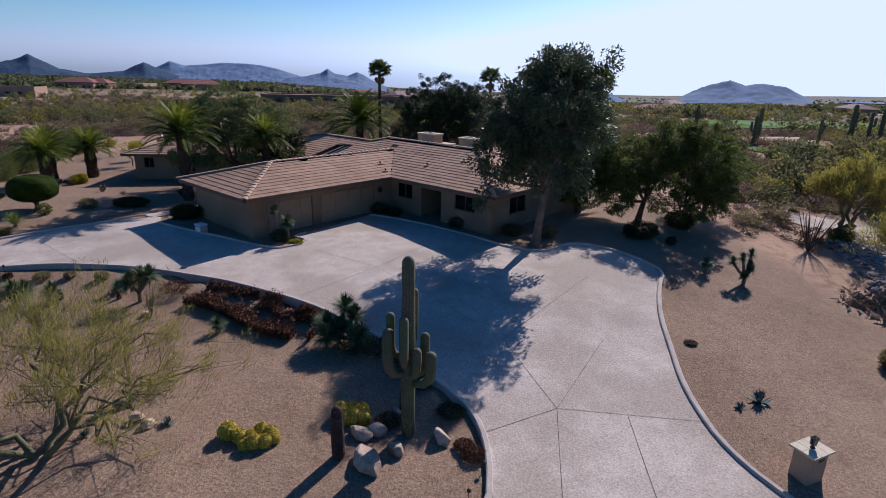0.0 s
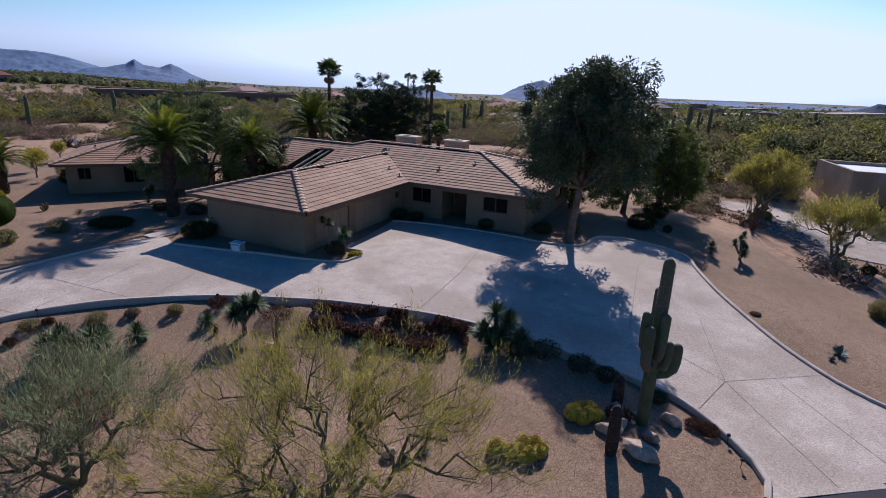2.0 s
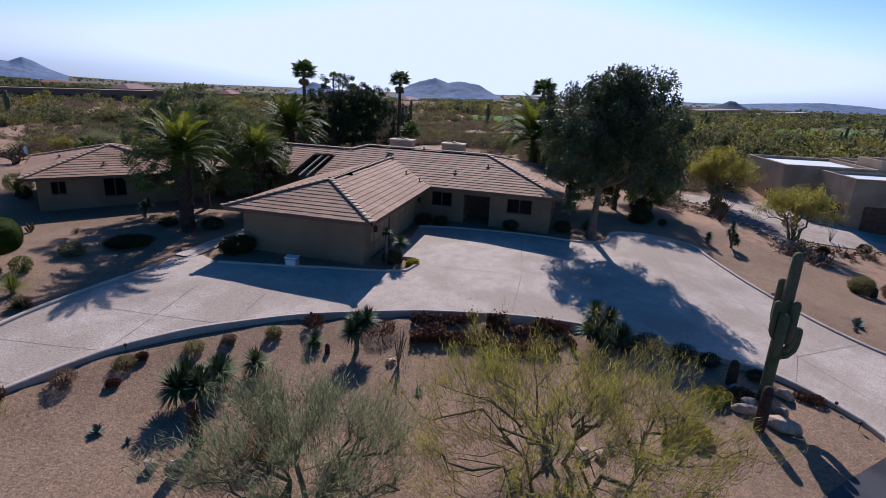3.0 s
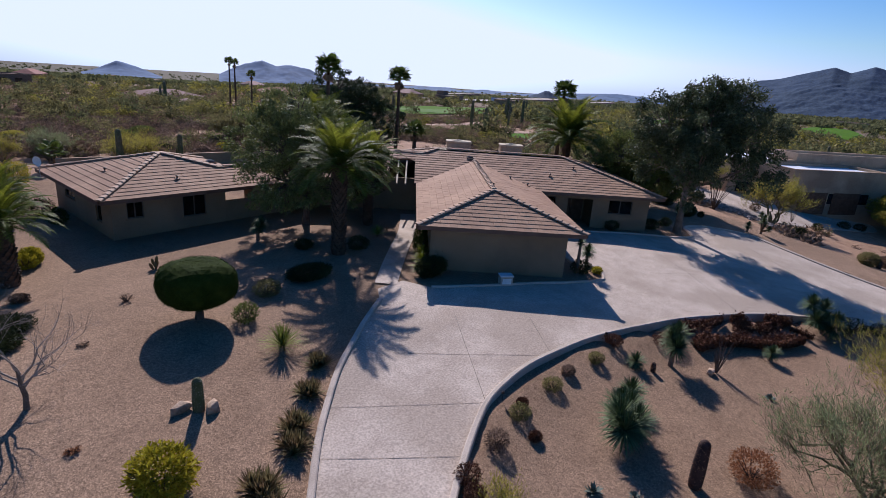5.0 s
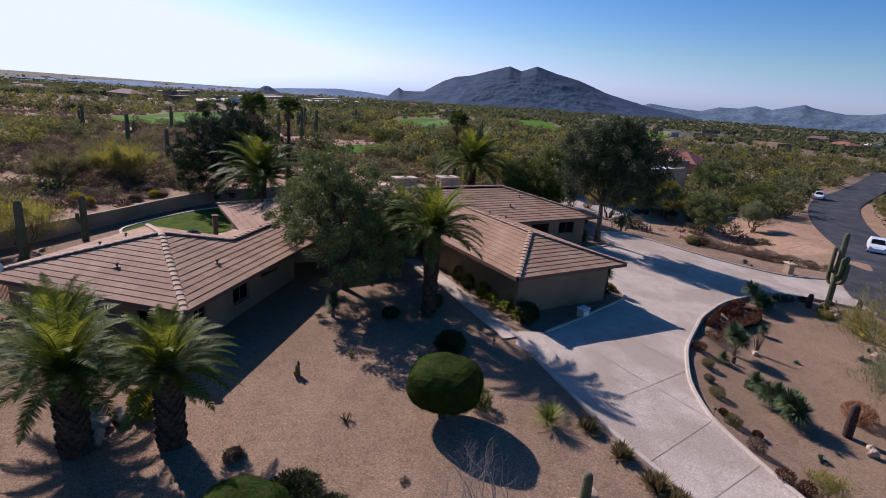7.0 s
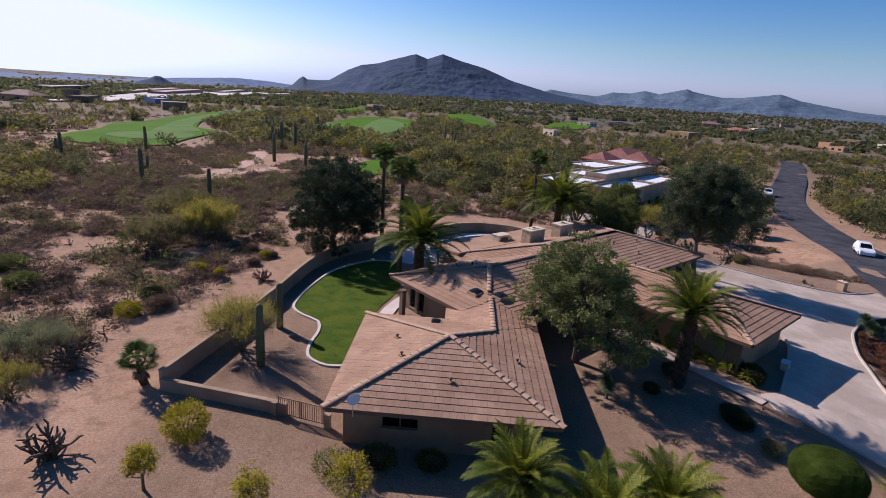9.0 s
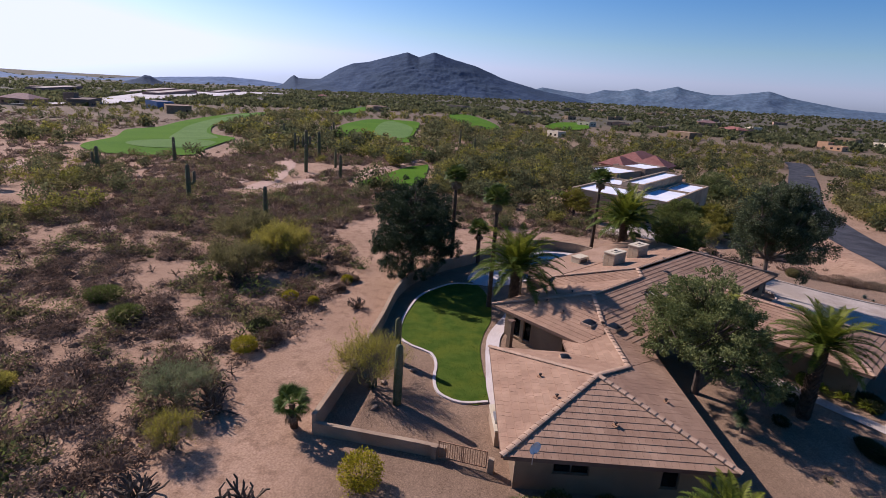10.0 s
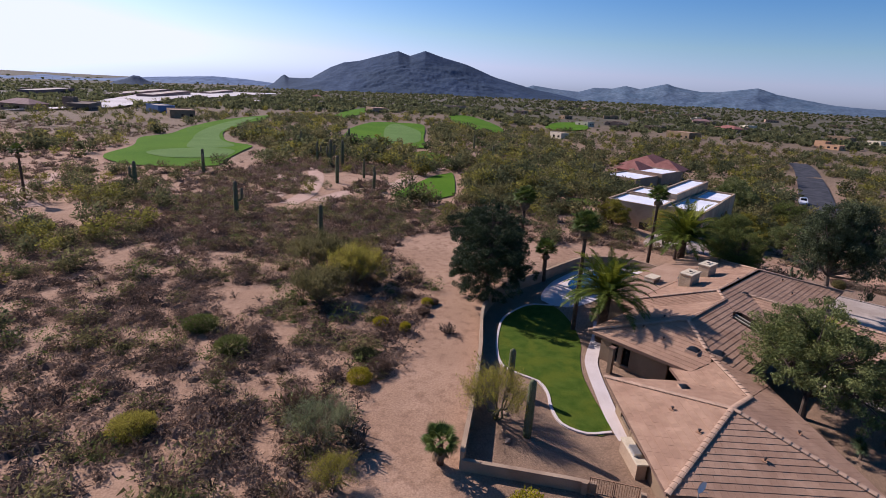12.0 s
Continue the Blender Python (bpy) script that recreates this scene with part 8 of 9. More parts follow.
crowned_tree("mesquite_tree", 54.0, 15.2, 0.2, [(0, 0, 3.0, 3.0, 2.8, 1.9), (2.2, 0.4, 2.6, 2.2, 2.0, 1.5), (-2.2, -0.3, 2.5, 2.2, 2.0, 1.5)], 190, 80, 0.18, M_leaf_olive, 102, "olive green mesquite beside the neighbour's house", M_bark_dark, 1.3)
crowned_tree("mesquite_tree", 79, 3, 0.25, [(0, 0, 4.4, 4.6, 4.4, 2.7), (4.0, 0.5, 3.8, 3.4, 3.2, 2.3), (-4.0, -0.4, 3.6, 3.4, 3.2, 2.2), (0.6, 0, 6.4, 2.9, 2.8, 1.8)], 300, 80, 0.26, M_leaf_olive, 99, "large grey-green mesquite tree by the road", M_bark_dark, 1.8)
crowned_tree("mesquite_tree", 66, -2, 0.2, [(0, 0, 3.2, 3.2, 3.0, 2.0), (2.4, 0.5, 2.8, 2.4, 2.2, 1.7), (-2.3, 0.3, 2.6, 2.4, 2.2, 1.6)], 200, 80, 0.2, M_leaf_green, 100, "green mesquite tree near the road", M_bark_dark, 1.4)
palo_verde(47, 4.0, 4.0, 4.4, 82, M_leaf_pv_grey, 9000, "small grey-green palo verde by the road", 1.3, 4, 1.3, 0.07)
crowned_tree("mesquite_tree", 42.5, 12.2, 0.2, [(0, 0, 3.2, 3.7, 3.4, 2.0), (2.6, 0.5, 2.7, 2.7, 2.5, 1.8), (-2.6, -0.4, 2.5, 2.7, 2.5, 1.7), (0.6, 0, 4.6, 2.3, 2.2, 1.3)], 280, 90, 0.17, M_leaf_olive, 98, "grey-green mesquite tree with a broad crown", M_bark_dark, 1.4)
rs = random.Random(44)
for k in range(17):
    t = k / 16
    x, y = 24.6 - 4.4 * t + rs.uniform(-1.3, 1.3), 16.2 - 10.4 * t + rs.uniform(-0.8, 0.8)
    r = rs.uniform(0.7, 1.35)
    bush("roadside_shrub", x, y, r, r * 0.9, r * 0.5, 0.13, rs.choice((M_shrub_brown, M_shrub_brown, M_twig_pv, M_shrub_olive)), int(900 + 900 * r), "dry grey-brown shrub in the strip beside the drive", "shrub", "roadside shrubs", 6, 0.03, 0.5)
for k in range(16):
    x, y = rs.uniform(28, 52), rs.uniform(-2, 20)
    r = rs.uniform(0.5, 1.1)
    if free(x, y) and math.hypot(x - 44, y - 12) > 4:
        bush("roadside_shrub", x, y, r, r * 0.9, r * 0.55, 0.14, rs.choice((M_shrub_brown, M_shrub_olive, M_leaf_pv_grey)), int(700 + 700 * r), "low dry desert shrub near the road", "shrub", "roadside shrubs", 6, 0.04, 0.4)


# ---- trees of the middle distance ----
def tree_proto(rng, leaves, size):
    """A unit desert tree: a short forked trunk and a lumpy crown of small leaves in tufts."""
    C, D = cloud(rng, 16, 0.8, 0.8, 0.5, 0.5, 6)
    k = rng.integers(0, 16, leaves)
    off = rng.normal(size=(leaves, 3))
    off *= (rng.uniform(0.5, 1, leaves) * 0.38 / np.linalg.norm(off, axis=1))[:, None]
    P = C[k] + off + np.array((0, 0, 0.66))
    P[:, 2] = np.maximum(P[:, 2], 0.08)
    V, _ = leaf_arrays(rng, P, size, size * 0.7, 0.1, D[k] + off)
    T, _ = leaf_arrays(rng, np.array([(0.06, 0, 0.2), (-0.06, 0.05, 0.25), (0, -0.06, 0.2)]), 0.8, 0.07, 3.0)
    return np.concatenate([V, T])


ROAD_WIDE = [tuple(p) for p in ribbon_outline(ROAD, 13.5, 5.0)]


def mid_trees():
    rng = np.random.default_rng(13)
    fine, coarse = [tree_proto(rng, 330, 0.155) for _ in range(6)], [tree_proto(rng, 105, 0.255) for _ in range(6)]
    lots = {(m, d): [] for m in range(3) for d in (0, 1)}
    tries = 0
    while sum(len(q) for q in lots.values()) < 4300 and tries < 120000:
        tries += 1
        r = 55 * math.exp(rng.uniform(0, 1) ** 0.85 * 2.45)
        az = radians(rng.uniform(-48, 140))
        x, y = -18 + math.sin(az) * r, 40 + math.cos(az) * r
        if not free(x, y) or (x < 35 and y < 100 and y > 55) or math.hypot(x - 30, y - 60) < 14:
            continue
        if 58 < y < 108 and -50 < x < 45 and rng.uniform() < 0.88:
            continue
        if x < 58 and -8 < y < 24 or inside((x, y), ROAD_WIDE):
            continue
        if x < 62 and y < 62 and y > 8 and rng.uniform() < 0.45:
            continue
        if 20 < x < 110 and y > 58 and r < 170 and rng.uniform() < 0.4:
            continue
        if inside((x, y), SCRUB_FLAT) and rng.uniform() < 0.88:
            continue
        dens = noise.noise((x * 0.02, y * 0.02, 9.0))
        if dens < -0.25 and rng.uniform() < 0.75:
            continue
        s = 1.25 + 2.3 * rng.uniform() ** 1.6
        if y > 58 and x < 70:
            s *= 0.68
        lots[int(rng.choice(3, p=(0.42, 0.38, 0.2))), int(r > 128)].append((x, y, s, s * rng.uniform(0.8, 1.05)))
    while sum(len(q) for q in lots.values()) < 6400:             # the green country beyond the neighbours
        r, az = rng.uniform(70, 340), radians(rng.uniform(58, 135))
        x, y = -18 + math.sin(az) * r, 40 + math.cos(az) * r
        if x < 60 and y < 64 or not free(x, y) or inside((x, y), ROAD_WIDE):
            continue
        if inside((x, y), SCRUB_FLAT) and rng.uniform() < 0.88:
            continue
        if noise.noise((x * 0.03, y * 0.03, 2.0)) < -0.2 and rng.uniform() < 0.7:
            continue
        s = 1.25 + 2.6 * rng.uniform() ** 1.7
        lots[int(rng.choice(3, p=(0.42, 0.36, 0.22))), int(r > 128)].append((x, y, s, s * rng.uniform(0.75, 1.0)))
    for (x0, x1, y0, y1), n, lo, hi in (((12, 64, 102, 140), 62, 1.1, 2.4), ((24, 50, 64, 94), 34, 0.9, 2.2), ((44, 74, 48, 68), 40, 1.2, 2.6), ((23, 45, 40, 56), 26, 0.8, 2.0), ((62, 96, 0, 44), 60, 1.0, 2.4), ((-34, 20, 92, 135), 46, 0.7, 1.6)):
        for _ in range(n):
            x, y, s = rng.uniform(x0, x1), rng.uniform(y0, y1), rng.uniform(lo, hi)
            if free(x, y) and noise.noise((x * 0.05, y * 0.05, 6.0)) > -0.25 and not inside((x, y), SCRUB_FLAT):
                lots[int(rng.choice(3, p=(0.35, 0.45, 0.2))), 0].append((x, y, s, s * rng.uniform(0.75, 0.95)))
    for m, (colour, material, text) in enumerate((("green", M_far_tree, "green mesquite and palo verde trees across the desert"), ("olive", M_shrub_olive, "olive desert trees across the plain"), ("yellow", M_far_yellow, "yellow-green palo verde trees across the plain"))):
        scatter("desert_trees_" + colour, fine, lots[m, 0], material, text, "trees")
        scatter("far_desert_trees_" + colour, coarse, lots[m, 1], material, text, "trees")


mid_trees()


def far_trees():
    rng = np.random.default_rng(14)
    protos = []
    for k in range(5):
        C, D = cloud(rng, 14, 1.0, 1.0, 0.55, 0.6, 4)
        C[:, 2] += 0.5
        protos.append(leaf_arrays(rng, C, 0.8, 0.7, 0.0, D)[0])
    spots = []
    while len(spots) < 15500:
        r = 420 * math.exp(rng.uniform(0, 1) * 2.4)
        az = radians(rng.uniform(-50, 140))
        x, y = -18 + math.sin(az) * r, 40 + math.cos(az) * r
        if noise.noise((x * 0.006, y * 0.006, 4.0)) < -0.3:
            continue
        if 230 < x < 1230 and 280 < y < 530 and inside((x, y), AIRFIELD):
            continue
        if any(inside((x, y), g) for g in GREENS.values()):
            continue
        s = rng.uniform(2.2, 4.2) * np.interp(r, (400, 3000, 4600), (1, 1.9, 2.8))
        spots.append((x, y, s, s * rng.uniform(0.8, 1.1)))
    scatter("far_trees", protos, spots, M_far_tree, "countless olive trees and bushes out to the horizon", "trees")


far_trees()


# saguaros standing in the desert
SMALL_SAGUARO = ribbed(*dome_column(0, 0, -0.1, 4.6, 0.3), 8).mesh("trunk", M_saguaro, True)
SMALL_ARM = ribbed([(0, 0, 2.0), (0.5, 0, 2.05), (0.72, 0, 2.3), (0.75, 0, 2.7), (0.75, 0, 3.5), (0.75, 0, 3.6)], [0.15, 0.18, 0.2, 0.2, 0.19, 0.03], 7).mesh("arm", M_saguaro, True)
rs = random.Random(6)
for k, (x, y, sc) in enumerate(((22, 84, 0.85), (31, 98, 1.0), (56, 82, 0.9), (62, 90, 1.1), (70, 86, 0.8), (84, 96, 1.3), (88, 94, 1.2), (92, 101, 1.0), (130, 100, 1.2), (118, 112, 1.1), 
                                (110, 56, 1.0), (-30, 120, 1.0), (-38, 100, 0.9), (16, 130, 1.0), (100, 30, 1.0), (140, 60, 1.1), (45, 120, 1.0), (66, 118, 1.0))):
    e = empty("desert_saguaro", Matrix.LocRotScale((x, y, LAND(x, y)), Euler((0, 0, rs.uniform(0, 6))), (sc * 1.1,) * 3), "dark green saguaro standing among the desert scrub", "cactus", "desert saguaros")
    o = new("trunk", SMALL_SAGUARO)
    o.parent = e
    for a in range(k % 3):
        o = new("arm", SMALL_ARM)
        o.parent = e
        o.matrix_local = pose(0, 0, -0.3 * a, 0, 0, a * 170 + 20)


# ---- neighbours ----
def flat_house(x, y, rz, blocks, label, wall_mat=None, roof_mat=None):
    """Flat-roofed house of several blocks: (x0, y0, x1, y1, height); parapets, pale roofs, windows."""
    z = LAND(x, y)
    m = pose(x, y, z, 0, 0, rz)
    e = empty("flat_roofed_house", m, label, "house", "neighbouring houses")
    for x0, y0, x1, y1, h in blocks:
        w = Shape()
        t = 0.35
        for bx in ((x0, y0, x1, y0 + t), (x0, y1 - t, x1, y1), (x0, y0 + t, x0 + t, y1 - t), (x1 - t, y0 + t, x1, y1 - t)):
            w.box(bx[0], bx[1], -4.0, bx[2], bx[3], h)
        o = new("wall", w.mesh("wall", wall_mat or M_adobe))
        o.parent = e
        r = new("roof", Shape().box(x0 + t, y0 + t, h - 0.8, x1 - t, y1 - t, h - 0.32).mesh("roof", roof_mat or M_white_roof))
        r.parent = e
        for k in range(max(1, int((x1 - x0) / 4.5))):
            wx = x0 + 1.4 + k * 4.2
            if wx + 1.6 < x1:
                for yy, s in ((y0 - 0.04, 1), (y1 + 0.01, 1)):
                    g = new("window", Shape().box(wx, yy, 0.9, wx + 1.7, yy + 0.03, 2.1).mesh("window", M_black))
                    g.parent = e
        for k in range(max(1, int((y1 - y0) / 4.5))):
            wy = y0 + 1.2 + k * 4.0
            if wy + 1.5 < y1:
                g = new("window", Shape().box(x0 - 0.04, wy, 0.9, x0 - 0.01, wy + 1.6, 2.1).mesh("window", M_black))
                g.parent = e
    return e


for k, (x, y, h) in enumerate(((30.5, 132, 9.6), (32.4, 133, 9.4), (35.0, 131, 7.2))):
    fan_palm(x, y, h, 0.16, 0.75, "tall slender fan palm in the desert", 300 + k, 24, 6)
neighbour = flat_house(41.6, 27.2, -37, [(0, 0, 14, 6, 4.8), (14.1, 0.4, 27, 5.6, 4.6), (6, 6.1, 29, 10, 6.0), (-3.5, 6.1, 5.9, 15, 5.1), (6, 10.1, 14, 15, 5.3)], "flat-roofed adobe house with bright white roofs", M_wall)
for k, x in enumerate((1.4, 6.2)):
    d = obj("garage_door", Shape().box(x, -0.08, -0.4, x + 4.0, -0.05, 2.2).mesh("garage_door", M_wood), neighbour)
    for q in range(4):
        obj("door_panel", Shape().box(x + 0.08, -0.11, -0.36 + q * 0.64, x + 3.92, -0.082, 0.22 + q * 0.64).mesh("door_panel", M_wood), d)
sheet("neighbour_drive", smooth([(33.1, 34.3), (30.8, 30.7), (30.9, 27.5), (34.6, 24.6), (41.6, 21.3), (48.9, 18.4), (54.9, 22.1), (49.4, 27.2), (45.5, 31.3), (41.4, 34.8), (36.8, 37.5), (32.6, 39.6), (30.8, 38.8)], 1.0, True), lambda x, y: G(x, y) + 0.06, M_drive, 1.2, "pale concrete drive in front of the neighbour's garage", "driveway", "structure", 0.2)
for x, y, r in ((43.2, 21.4, 0.9), (45.3, 20.0, 0.9), (36.0, 23.2, 0.7), (30.3, 24.0, 0.6)):
    bush("clipped_shrub", x, y, r, r * 0.8, 0.45, 0.1, M_shrub_dark, 1500, "clipped green shrub beside the neighbour's drive")
flat_house(112, 13, -45, [(-13, -5, 0, 5, 4.4), (0.1, -6, 13, 4, 5.0)], "flat-roofed adobe house with pale roofs")
sheet("putting_lawn", smooth([(55.5, 45.6), (60.5, 45.2), (65.2, 40.6), (63.4, 37.6), (58.8, 40.2)], 1.5, True), lambda x, y: G(x, y) + 0.25, M_lawn, 2.0, "small oval practice lawn behind the neighbour's wall", "lawn")


def tile_house(x, y, rz, w, d, h, rise, roof_mat, label, wings=(), hollow=0.0):
    """hollow: how far the house stands below the land around it."""
    z = LAND(x, y) - hollow
    e = empty("tile_roofed_house", pose(x, y, z, 0, 0, rz), label, "house", "neighbouring houses")
    for cx, cy, hw, hd, hh in ((0, 0, w / 2, d / 2, h), *wings):
        o = new("wall", Shape().box(cx - hw, cy - hd, -1.5, cx + hw, cy + hd, hh).mesh("wall", M_adobe))
        o.parent = e
        s = Shape()
        ow, od = hw + 0.7, hd + 0.7
        k = min(ow, od)
        ridge = ((cx - ow + k, cy, hh + rise), (cx + ow - k, cy, hh + rise)) if ow >= od else ((cx, cy - od + k, hh + rise), (cx, cy + od - k, hh + rise))
        c = [(cx - ow, cy - od, hh), (cx + ow, cy - od, hh), (cx + ow, cy + od, hh), (cx - ow, cy + od, hh)]
        v = c + [(a, b, q - 0.2) for a, b, q in c] + list(ridge)
        if ow >= od:
            f = [(0, 1, 9, 8), (1, 2, 9), (2, 3, 8, 9), (3, 0, 8)]
        else:
            f = [(0, 1, 8), (1, 2, 9, 8), (2, 3, 9), (3, 0, 8, 9)]
        s.add(v, f + [(4, 5, 1, 0), (5, 6, 2, 1), (6, 7, 3, 2), (7, 4, 0, 3), (7, 6, 5, 4)])
        o = new("roof", s.mesh("roof", roof_mat))
        o.parent = e
        for side in (-1, 1):
            n = max(1, int(hw / 2))
            for i in range(n):
                wx = cx - hw + (2 * hw) * (i + 0.5) / n
                g = new("window", Shape().box(wx - 0.8, cy + side * (hd + 0.02) - 0.02, 0.9, wx + 0.8, cy + side * (hd + 0.02) + 0.02, 2.2).mesh("window", M_black))
                g.parent = e
    return e


tile_house(121, 12, -45, 9, 7, 4.8, 2.2, M_red_roof, "small house wing with a red clay tile roof")
tile_house(146, -1, -35, 20, 12, 3.2, 3.0, M_red_roof, "house with red clay tile roofs", [(-8, -8, 5, 5, 3.2)])
tile_house(113, 238, 12, 28, 14, 4.0, 2.6, M_red_roof, "large house with red tiled roofs", [(-14, -3, 6, 6, 3.2), (13, 2, 6, 7, 3.6)], 3.0)
tile_house(27, 140, 16, 13, 9, 2.6, 1.2, M_mauve_roof, "low house with a mauve tiled roof", (), 2.4)
tile_house(33, 170, 5, 18, 12, 3.0, 1.8, M_mauve_roof, "low mauve-roofed house behind desert trees", (), 3.0)
tile_house(-185, 505, 10, 34, 14, 4.5, 3.2, M_red_roof, "large house with a red roof in the distance")
tile_house(-228, 420, 0, 26, 14, 4.5, 3.2, M_red_roof, "house with a red roof in the distance", [(12, 5, 8, 6, 4)])
tile_house(-160, 470, 20, 30, 14, 4.5, 3.0, M_red_roof, "house with a red roof in the distance")
flat_house(-155, 238, 10, [(-10, -6, 10, 6, 4)], "low adobe house in the desert", None, M_adobe)
flat_house(-24, 222, 4, [(-28, -7, 26, 7, 3.6), (26.1, -5, 40, 5, 3.2)], "long low brown building in the desert", M_bark, M_adobe)
rs = random.Random(12)
for k in range(34):
    az, r = radians(rs.uniform(-40, 128)), rs.uniform(260, 1100)
    x, y = -18 + math.sin(az) * r, 40 + math.cos(az) * r
    if any(inside((x, y), g) for g in GREENS.values()) or inside((x, y), ROAD_OUT):
        continue
    if k % 3 == 0:
        tile_house(x, y, rs.uniform(0, 90), rs.uniform(16, 26), rs.uniform(10, 14), 3.6, 2.6, rs.choice((M_red_roof, M_mauve_roof)), "distant house with a tiled roof")
    else:
        flat_house(x, y, rs.uniform(0, 90), [(-rs.uniform(8, 13), -6, rs.uniform(6, 12), 6, rs.uniform(3.4, 4.6))], "distant flat-roofed adobe house among trees", rs.choice((M_adobe, M_wall, M_stucco)), rs.choice((M_white_roof, M_adobe)))
for x, y, w, rz in ((690, 440, 190, 13), (745, 505, 260, 14), (1010, 505, 220, 12), (640, 560, 120, 16)):
    flat_house(x, y, rz, [(-w / 2, -9, w / 2, 9, 5.0)], "long low grey airfield hangar", M_mauve_roof, M_kerb)
rs = random.Random(71)
for k in range(30):                                              # the spread-out suburb towards the hills
    r, az = 460 * math.exp(rs.uniform(0, 1) * 1.1), radians(rs.uniform(94, 131))
    x, y = -18 + math.sin(az) * r, 40 + math.cos(az) * r
    if inside((x, y), ROAD_WIDE):
        continue
    big = 0.62 + r / 3000
    flat_house(x, y, rs.uniform(0, 90), [(-rs.uniform(7, 10) * big, -5, 0, 5, rs.uniform(4.4, 5.4) * big), (0.1, -4, rs.uniform(6, 11) * big, 4, rs.uniform(3.8, 4.6) * big)], "distant pale flat-roofed house among desert trees", rs.choice((M_adobe, M_cream, M_stucco, M_stucco)), rs.choice((M_white_roof, M_adobe)))
flat_house(297, 246, 50, [(-9, -5, 8, 5, 5.0)], "blue-walled house near the airfield", M_blue_wall, M_kerb)
flat_house(295, 291, 20, [(-16, -6, 14, 6, 4.5), (2, 6.1, 12, 12, 7.0)], "dark flat-roofed building beside the airfield", M_bark, M_bark)
flat_house(285, 3, 30, [(-5, -3, 5, 3, 3.6)], "small pale shed beside the golf course", M_cream, M_mauve_roof)
flat_house(336, -191, 30, [(-9, -4, 0, 4, 3.4), (0.1, -4, 7, 4, 5.2)], "orange-tan adobe house with stepped flat roofs", M_orange, M_orange)



# ---- cars on the road ----
def car(x, y, rz, label, suv=True):
    m = pose(x, y, G(x, y) + 0.06, 0, 0, rz)
    e = empty("car", m, label, "car", "parked cars")
    s = Shape()
    prof = [(-2.3, 0.35), (-2.32, 0.75), (-2.2, 1.0), (-1.95, 1.5), (-1.5, 1.68), (0.1, 1.66), (0.9, 1.12), (2.05, 0.98), (2.3, 0.75), (2.32, 0.35)]
    n = len(prof)
    V = []
    for px, pz in prof:
        w = 0.93 if pz < 1.15 else 0.74
        V += [(px, -w, pz), (px, w, pz)]
    F = [(2 * i, 2 * i + 1, 2 * i + 3, 2 * i + 2) for i in range(n - 1)] + [tuple(range(0, 2 * n, 2))[::-1], tuple(range(1, 2 * n, 2)), (0, 2 * n - 2, 2 * n - 1, 1)]
    s.add(V, F)
    o = new("body", s.mesh("body", M_body))
    o.parent = e
    for side in (-1, 1):
        g = new("side_glass", Shape().add([(-1.85, side * 0.88, 1.12), (0.75, side * 0.9, 1.12), (0.0, side * 0.77, 1.57), (-1.6, side * 0.77, 1.57)], [(0, 1, 2, 3), (3, 2, 1, 0)]).mesh("side_glass", M_black))
        g.parent = e
        for wx in (-1.4, 1.4):
            t = new("wheel", Shape().tube([(wx, side * 0.72, 0.34), (wx, side * 0.96, 0.34)], [0.34, 0.34], 16).mesh("wheel", M_tyre))
            t.parent = e
            r = new("rim", Shape().tube([(wx, side * 0.96, 0.34), (wx, side * 0.975, 0.34)], [0.2, 0.19], 12).mesh("rim", M_metal))
            r.parent = t
        for px, mt, nm in ((-2.33, M_red, "tail_light"), (2.28, M_white, "headlight")):
            l = new(nm, Shape().box(px - 0.02, side * 0.75 - 0.14, 0.75, px + 0.05, side * 0.75 + 0.14, 0.95).mesh(nm, mt))
            l.parent = e
    for a, b, nm in ((((0.92, 1.13), (0.14, 1.63)), 0.7, "windscreen"), (((-2.2, 1.04), (-1.97, 1.48)), 0.7, "rear_window")):
        (x0, z0), (x1, z1) = a
        dx = 0.02 if nm == "windscreen" else -0.02
        g = new(nm, Shape().add([(x0 + dx, -b - 0.05, z0), (x0 + dx, b + 0.05, z0), (x1 + dx, b - 0.05, z1), (x1 + dx, -b + 0.05, z1)], [(0, 1, 2, 3), (3, 2, 1, 0)]).mesh(nm, M_black))
        g.parent = e


car(37.0, -7.4, 157, "white sport utility car on the road")
car(97.5, -25.0, 152, "white car farther along the road")


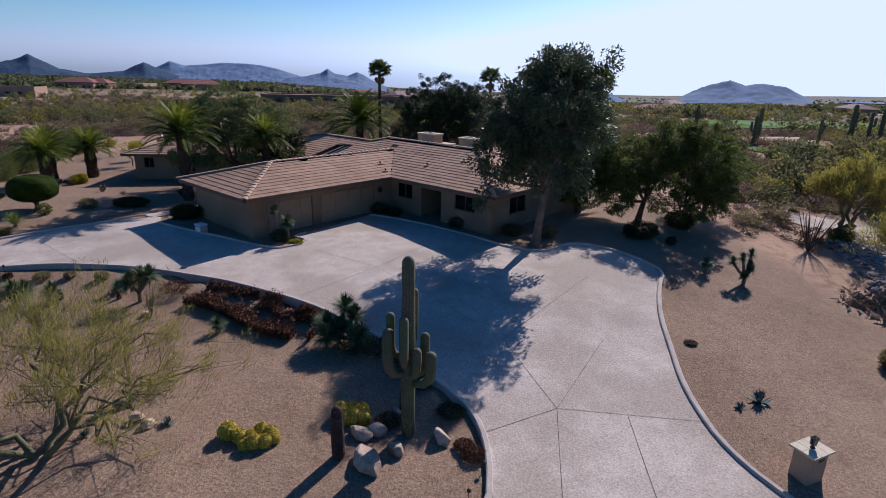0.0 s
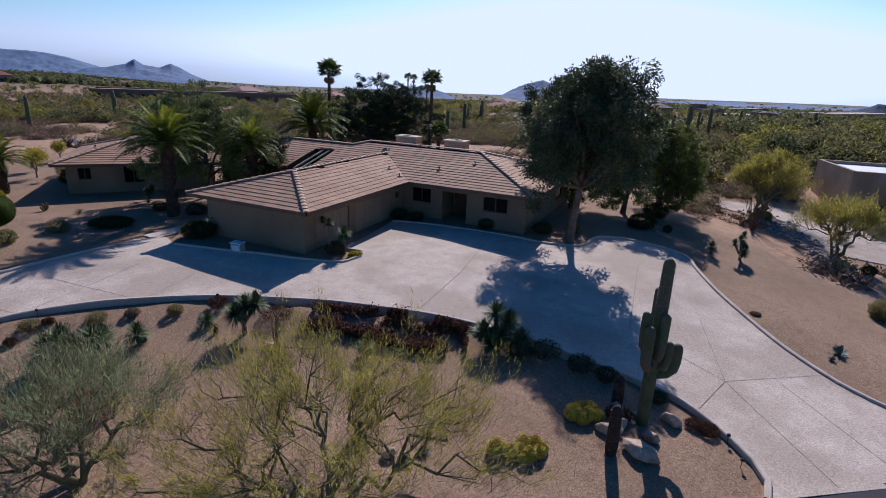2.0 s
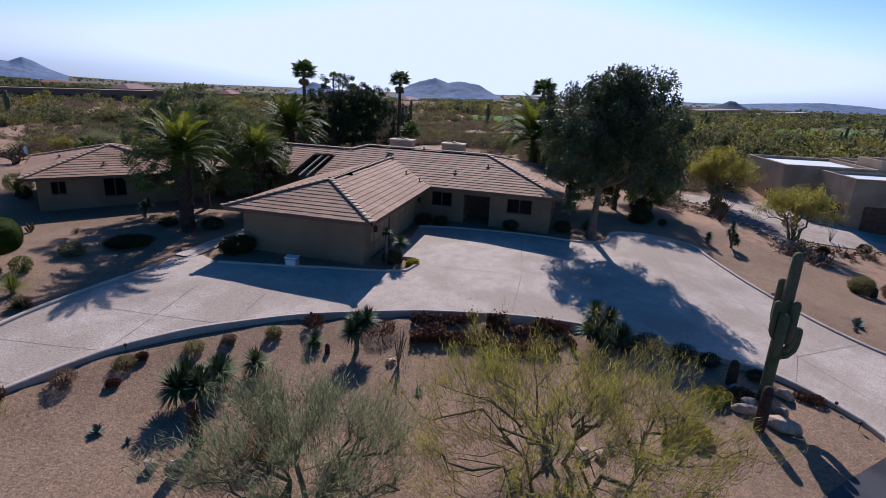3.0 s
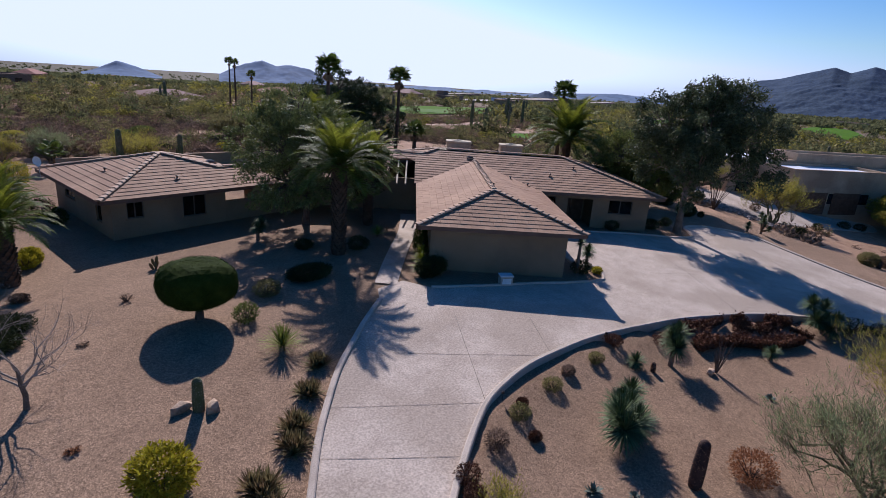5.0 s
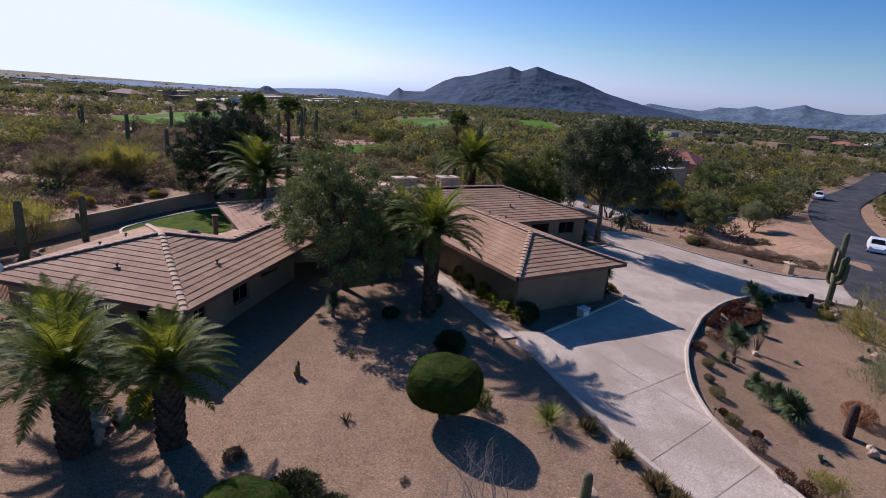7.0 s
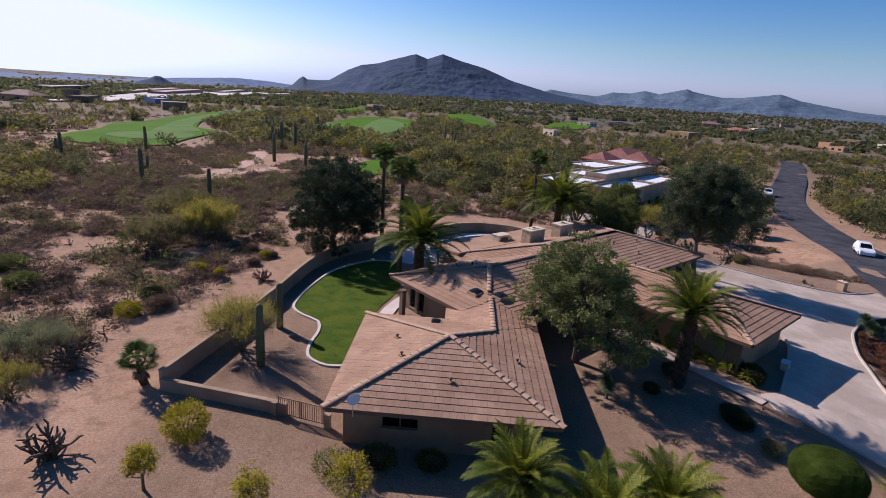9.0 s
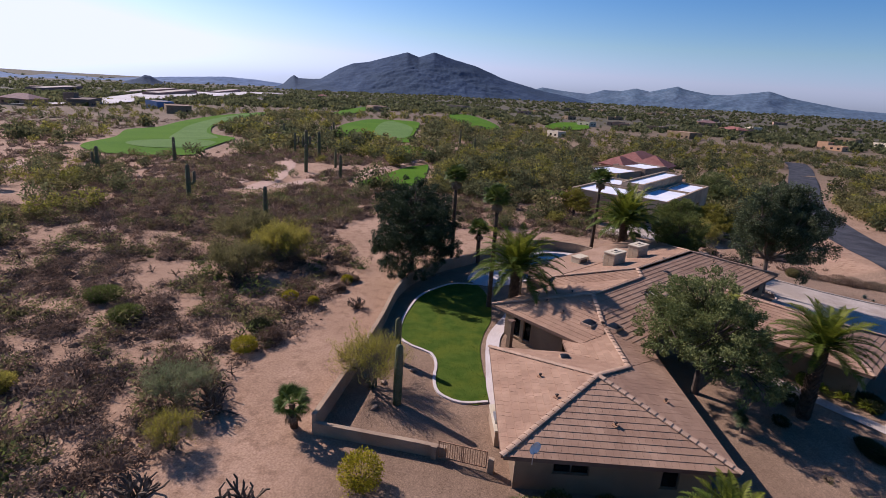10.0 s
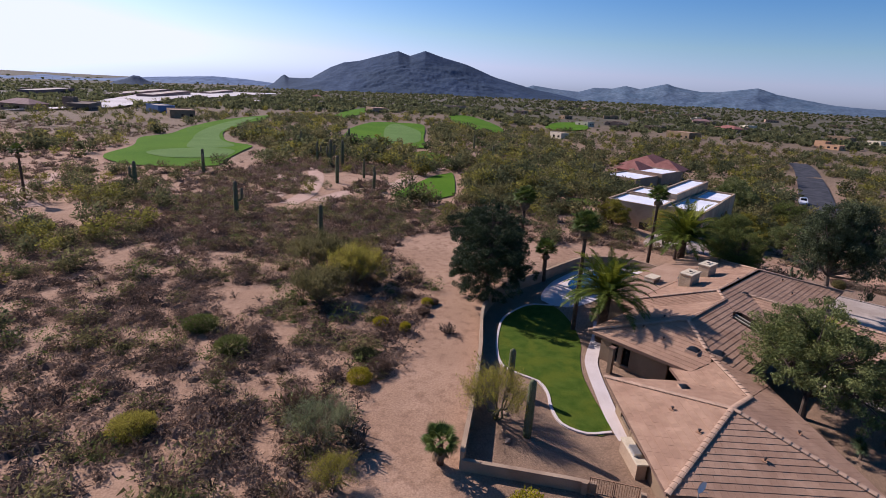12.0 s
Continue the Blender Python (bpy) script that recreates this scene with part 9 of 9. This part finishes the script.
# ---- mountains ----
def mountain(name, profile, r0, r1, material, label, rough=1.0, steps=90, depth=26, seed=0):
    """A range seen over the plain. profile: compass angle and skyline elevation in degrees; it rises from r0 to its crest at r1."""
    az = [p[0] for p in profile]
    el = [p[1] for p in profile]
    V, nx = [], steps + 1
    for i in range(nx):
        a = az[0] + (az[-1] - az[0]) * i / steps
        sky = math.tan(radians(float(np.interp(a, az, el)))) * r1 + 18
        body = math.tan(radians(float(np.mean(np.interp(np.linspace(a - 3.0, a + 3.0, 13), az, el))))) * r1 + 18
        for j in range(depth + 1):
            t = j / depth
            crest = body + (sky - body) * t ** 3
            r = r0 + (r1 - r0) * t
            x, y = -30 + math.sin(radians(a)) * r, 40 + math.cos(radians(a)) * r
            q = Vector((x * 0.004, y * 0.004, seed))
            fold = 1 - abs(noise.noise(q)) * 0.9 + 0.34 * noise.noise(q * 3.1) + 0.26 * noise.noise(q * 8.0) + 0.2 * noise.noise(q * 19.0)
            h = -80 + (crest + 80) * (t ** 1.15) * (1 - rough * (1 - t) * (1 - fold) * 0.9)
            if j == depth:
                h = crest + 3 * rough * noise.noise(q * 14)
            V.append((x, y, max(h, -90)))
        x, y = -30 + math.sin(radians(a)) * (r1 + 250), 40 + math.cos(radians(a)) * (r1 + 250)
        V.append((x, y, -100))
    k = depth + 2
    F = [(i * k + j, i * k + j + 1, (i + 1) * k + j + 1, (i + 1) * k + j) for i in range(steps) for j in range(k - 1)]
    me = arrays_mesh(name, V, F)
    me.materials.append(material)
    me.polygons.foreach_set("use_smooth", [True] * len(me.polygons))
    obj(name, me, None, None, label, "mountain", "", "structure")


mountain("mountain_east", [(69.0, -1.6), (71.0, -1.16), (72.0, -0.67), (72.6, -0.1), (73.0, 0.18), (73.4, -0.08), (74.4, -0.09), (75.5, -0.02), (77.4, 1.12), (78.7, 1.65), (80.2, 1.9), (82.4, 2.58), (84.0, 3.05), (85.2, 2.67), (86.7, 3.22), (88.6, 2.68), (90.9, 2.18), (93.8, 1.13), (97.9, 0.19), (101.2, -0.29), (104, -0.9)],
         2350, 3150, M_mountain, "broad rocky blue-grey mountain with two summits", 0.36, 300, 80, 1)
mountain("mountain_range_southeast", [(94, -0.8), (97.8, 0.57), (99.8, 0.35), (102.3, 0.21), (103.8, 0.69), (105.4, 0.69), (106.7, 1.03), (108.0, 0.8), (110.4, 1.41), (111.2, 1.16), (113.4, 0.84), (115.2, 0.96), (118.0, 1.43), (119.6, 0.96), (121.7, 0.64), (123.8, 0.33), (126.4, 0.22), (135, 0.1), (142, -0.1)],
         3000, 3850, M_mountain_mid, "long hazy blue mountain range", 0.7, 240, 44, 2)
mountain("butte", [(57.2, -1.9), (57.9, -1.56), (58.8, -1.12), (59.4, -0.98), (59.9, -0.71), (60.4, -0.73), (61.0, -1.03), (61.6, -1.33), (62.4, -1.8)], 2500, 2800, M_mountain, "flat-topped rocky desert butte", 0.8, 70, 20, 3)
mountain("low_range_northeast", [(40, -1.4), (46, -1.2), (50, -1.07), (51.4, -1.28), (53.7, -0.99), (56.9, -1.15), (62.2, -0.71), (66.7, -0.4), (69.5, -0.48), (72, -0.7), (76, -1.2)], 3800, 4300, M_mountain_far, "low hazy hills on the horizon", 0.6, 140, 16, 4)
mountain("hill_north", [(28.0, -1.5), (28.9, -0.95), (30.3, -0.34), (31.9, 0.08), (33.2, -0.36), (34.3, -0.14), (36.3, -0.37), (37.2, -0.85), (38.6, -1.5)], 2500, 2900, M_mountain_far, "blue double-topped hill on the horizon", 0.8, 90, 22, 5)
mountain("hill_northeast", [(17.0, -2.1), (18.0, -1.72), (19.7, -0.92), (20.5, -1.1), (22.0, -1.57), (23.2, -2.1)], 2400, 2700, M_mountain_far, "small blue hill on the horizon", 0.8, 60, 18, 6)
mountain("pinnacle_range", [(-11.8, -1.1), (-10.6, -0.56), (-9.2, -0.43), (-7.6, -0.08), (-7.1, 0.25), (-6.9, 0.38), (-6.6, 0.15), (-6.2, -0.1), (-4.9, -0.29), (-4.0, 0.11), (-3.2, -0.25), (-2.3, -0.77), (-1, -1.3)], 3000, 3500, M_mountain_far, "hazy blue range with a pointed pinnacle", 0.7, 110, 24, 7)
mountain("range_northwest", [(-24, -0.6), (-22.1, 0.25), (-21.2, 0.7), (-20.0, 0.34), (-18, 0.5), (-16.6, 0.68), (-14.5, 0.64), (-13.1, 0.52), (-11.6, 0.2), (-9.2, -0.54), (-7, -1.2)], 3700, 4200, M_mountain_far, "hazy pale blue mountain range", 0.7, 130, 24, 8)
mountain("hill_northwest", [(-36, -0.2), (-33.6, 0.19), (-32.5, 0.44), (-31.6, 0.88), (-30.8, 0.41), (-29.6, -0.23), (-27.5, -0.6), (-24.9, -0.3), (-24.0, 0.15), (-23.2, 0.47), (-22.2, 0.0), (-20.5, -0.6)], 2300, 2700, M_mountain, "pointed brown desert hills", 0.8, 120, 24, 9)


# ---- the nearest roof tiles, one by one ----
def near_tiles():
    full = None
    for group in (SINGLE_TILES, CUT_TILES):
        for o, along, up, eave, (x0, x1, y0, y1), d0, d1, tb, tt in group:
            w = o + along * x0 + up * d0
            m = Matrix(((along.x, up.x, 0, w.x), (along.y, up.y, 0, w.y), (0, PITCH, 1, eave + PITCH * d0), (0, 0, 0, 1)))
            if group is SINGLE_TILES and full is not None:
                me = full
            else:
                L, q0, q1, c = x1 - x0, y0 - x0, y1 - x0, d1 - d0
                me = Shape().add([(0, -0.02, tb), (L, -0.02, tb), (q1, c, tt), (q0, c, tt), (0, -0.02, 0.004), (L, -0.02, 0.004), (q1, c, 0.004), (q0, c, 0.004)], [(0, 1, 2, 3), (4, 5, 1, 0), (5, 6, 2, 1), (7, 4, 0, 3), (6, 7, 3, 2)]).mesh("roof_tile", M_tile_one)
                if group is SINGLE_TILES:
                    full = me
            t = new("roof_tile", me)
            t.parent = roof
            t.matrix_parent_inverse = m


near_tiles()
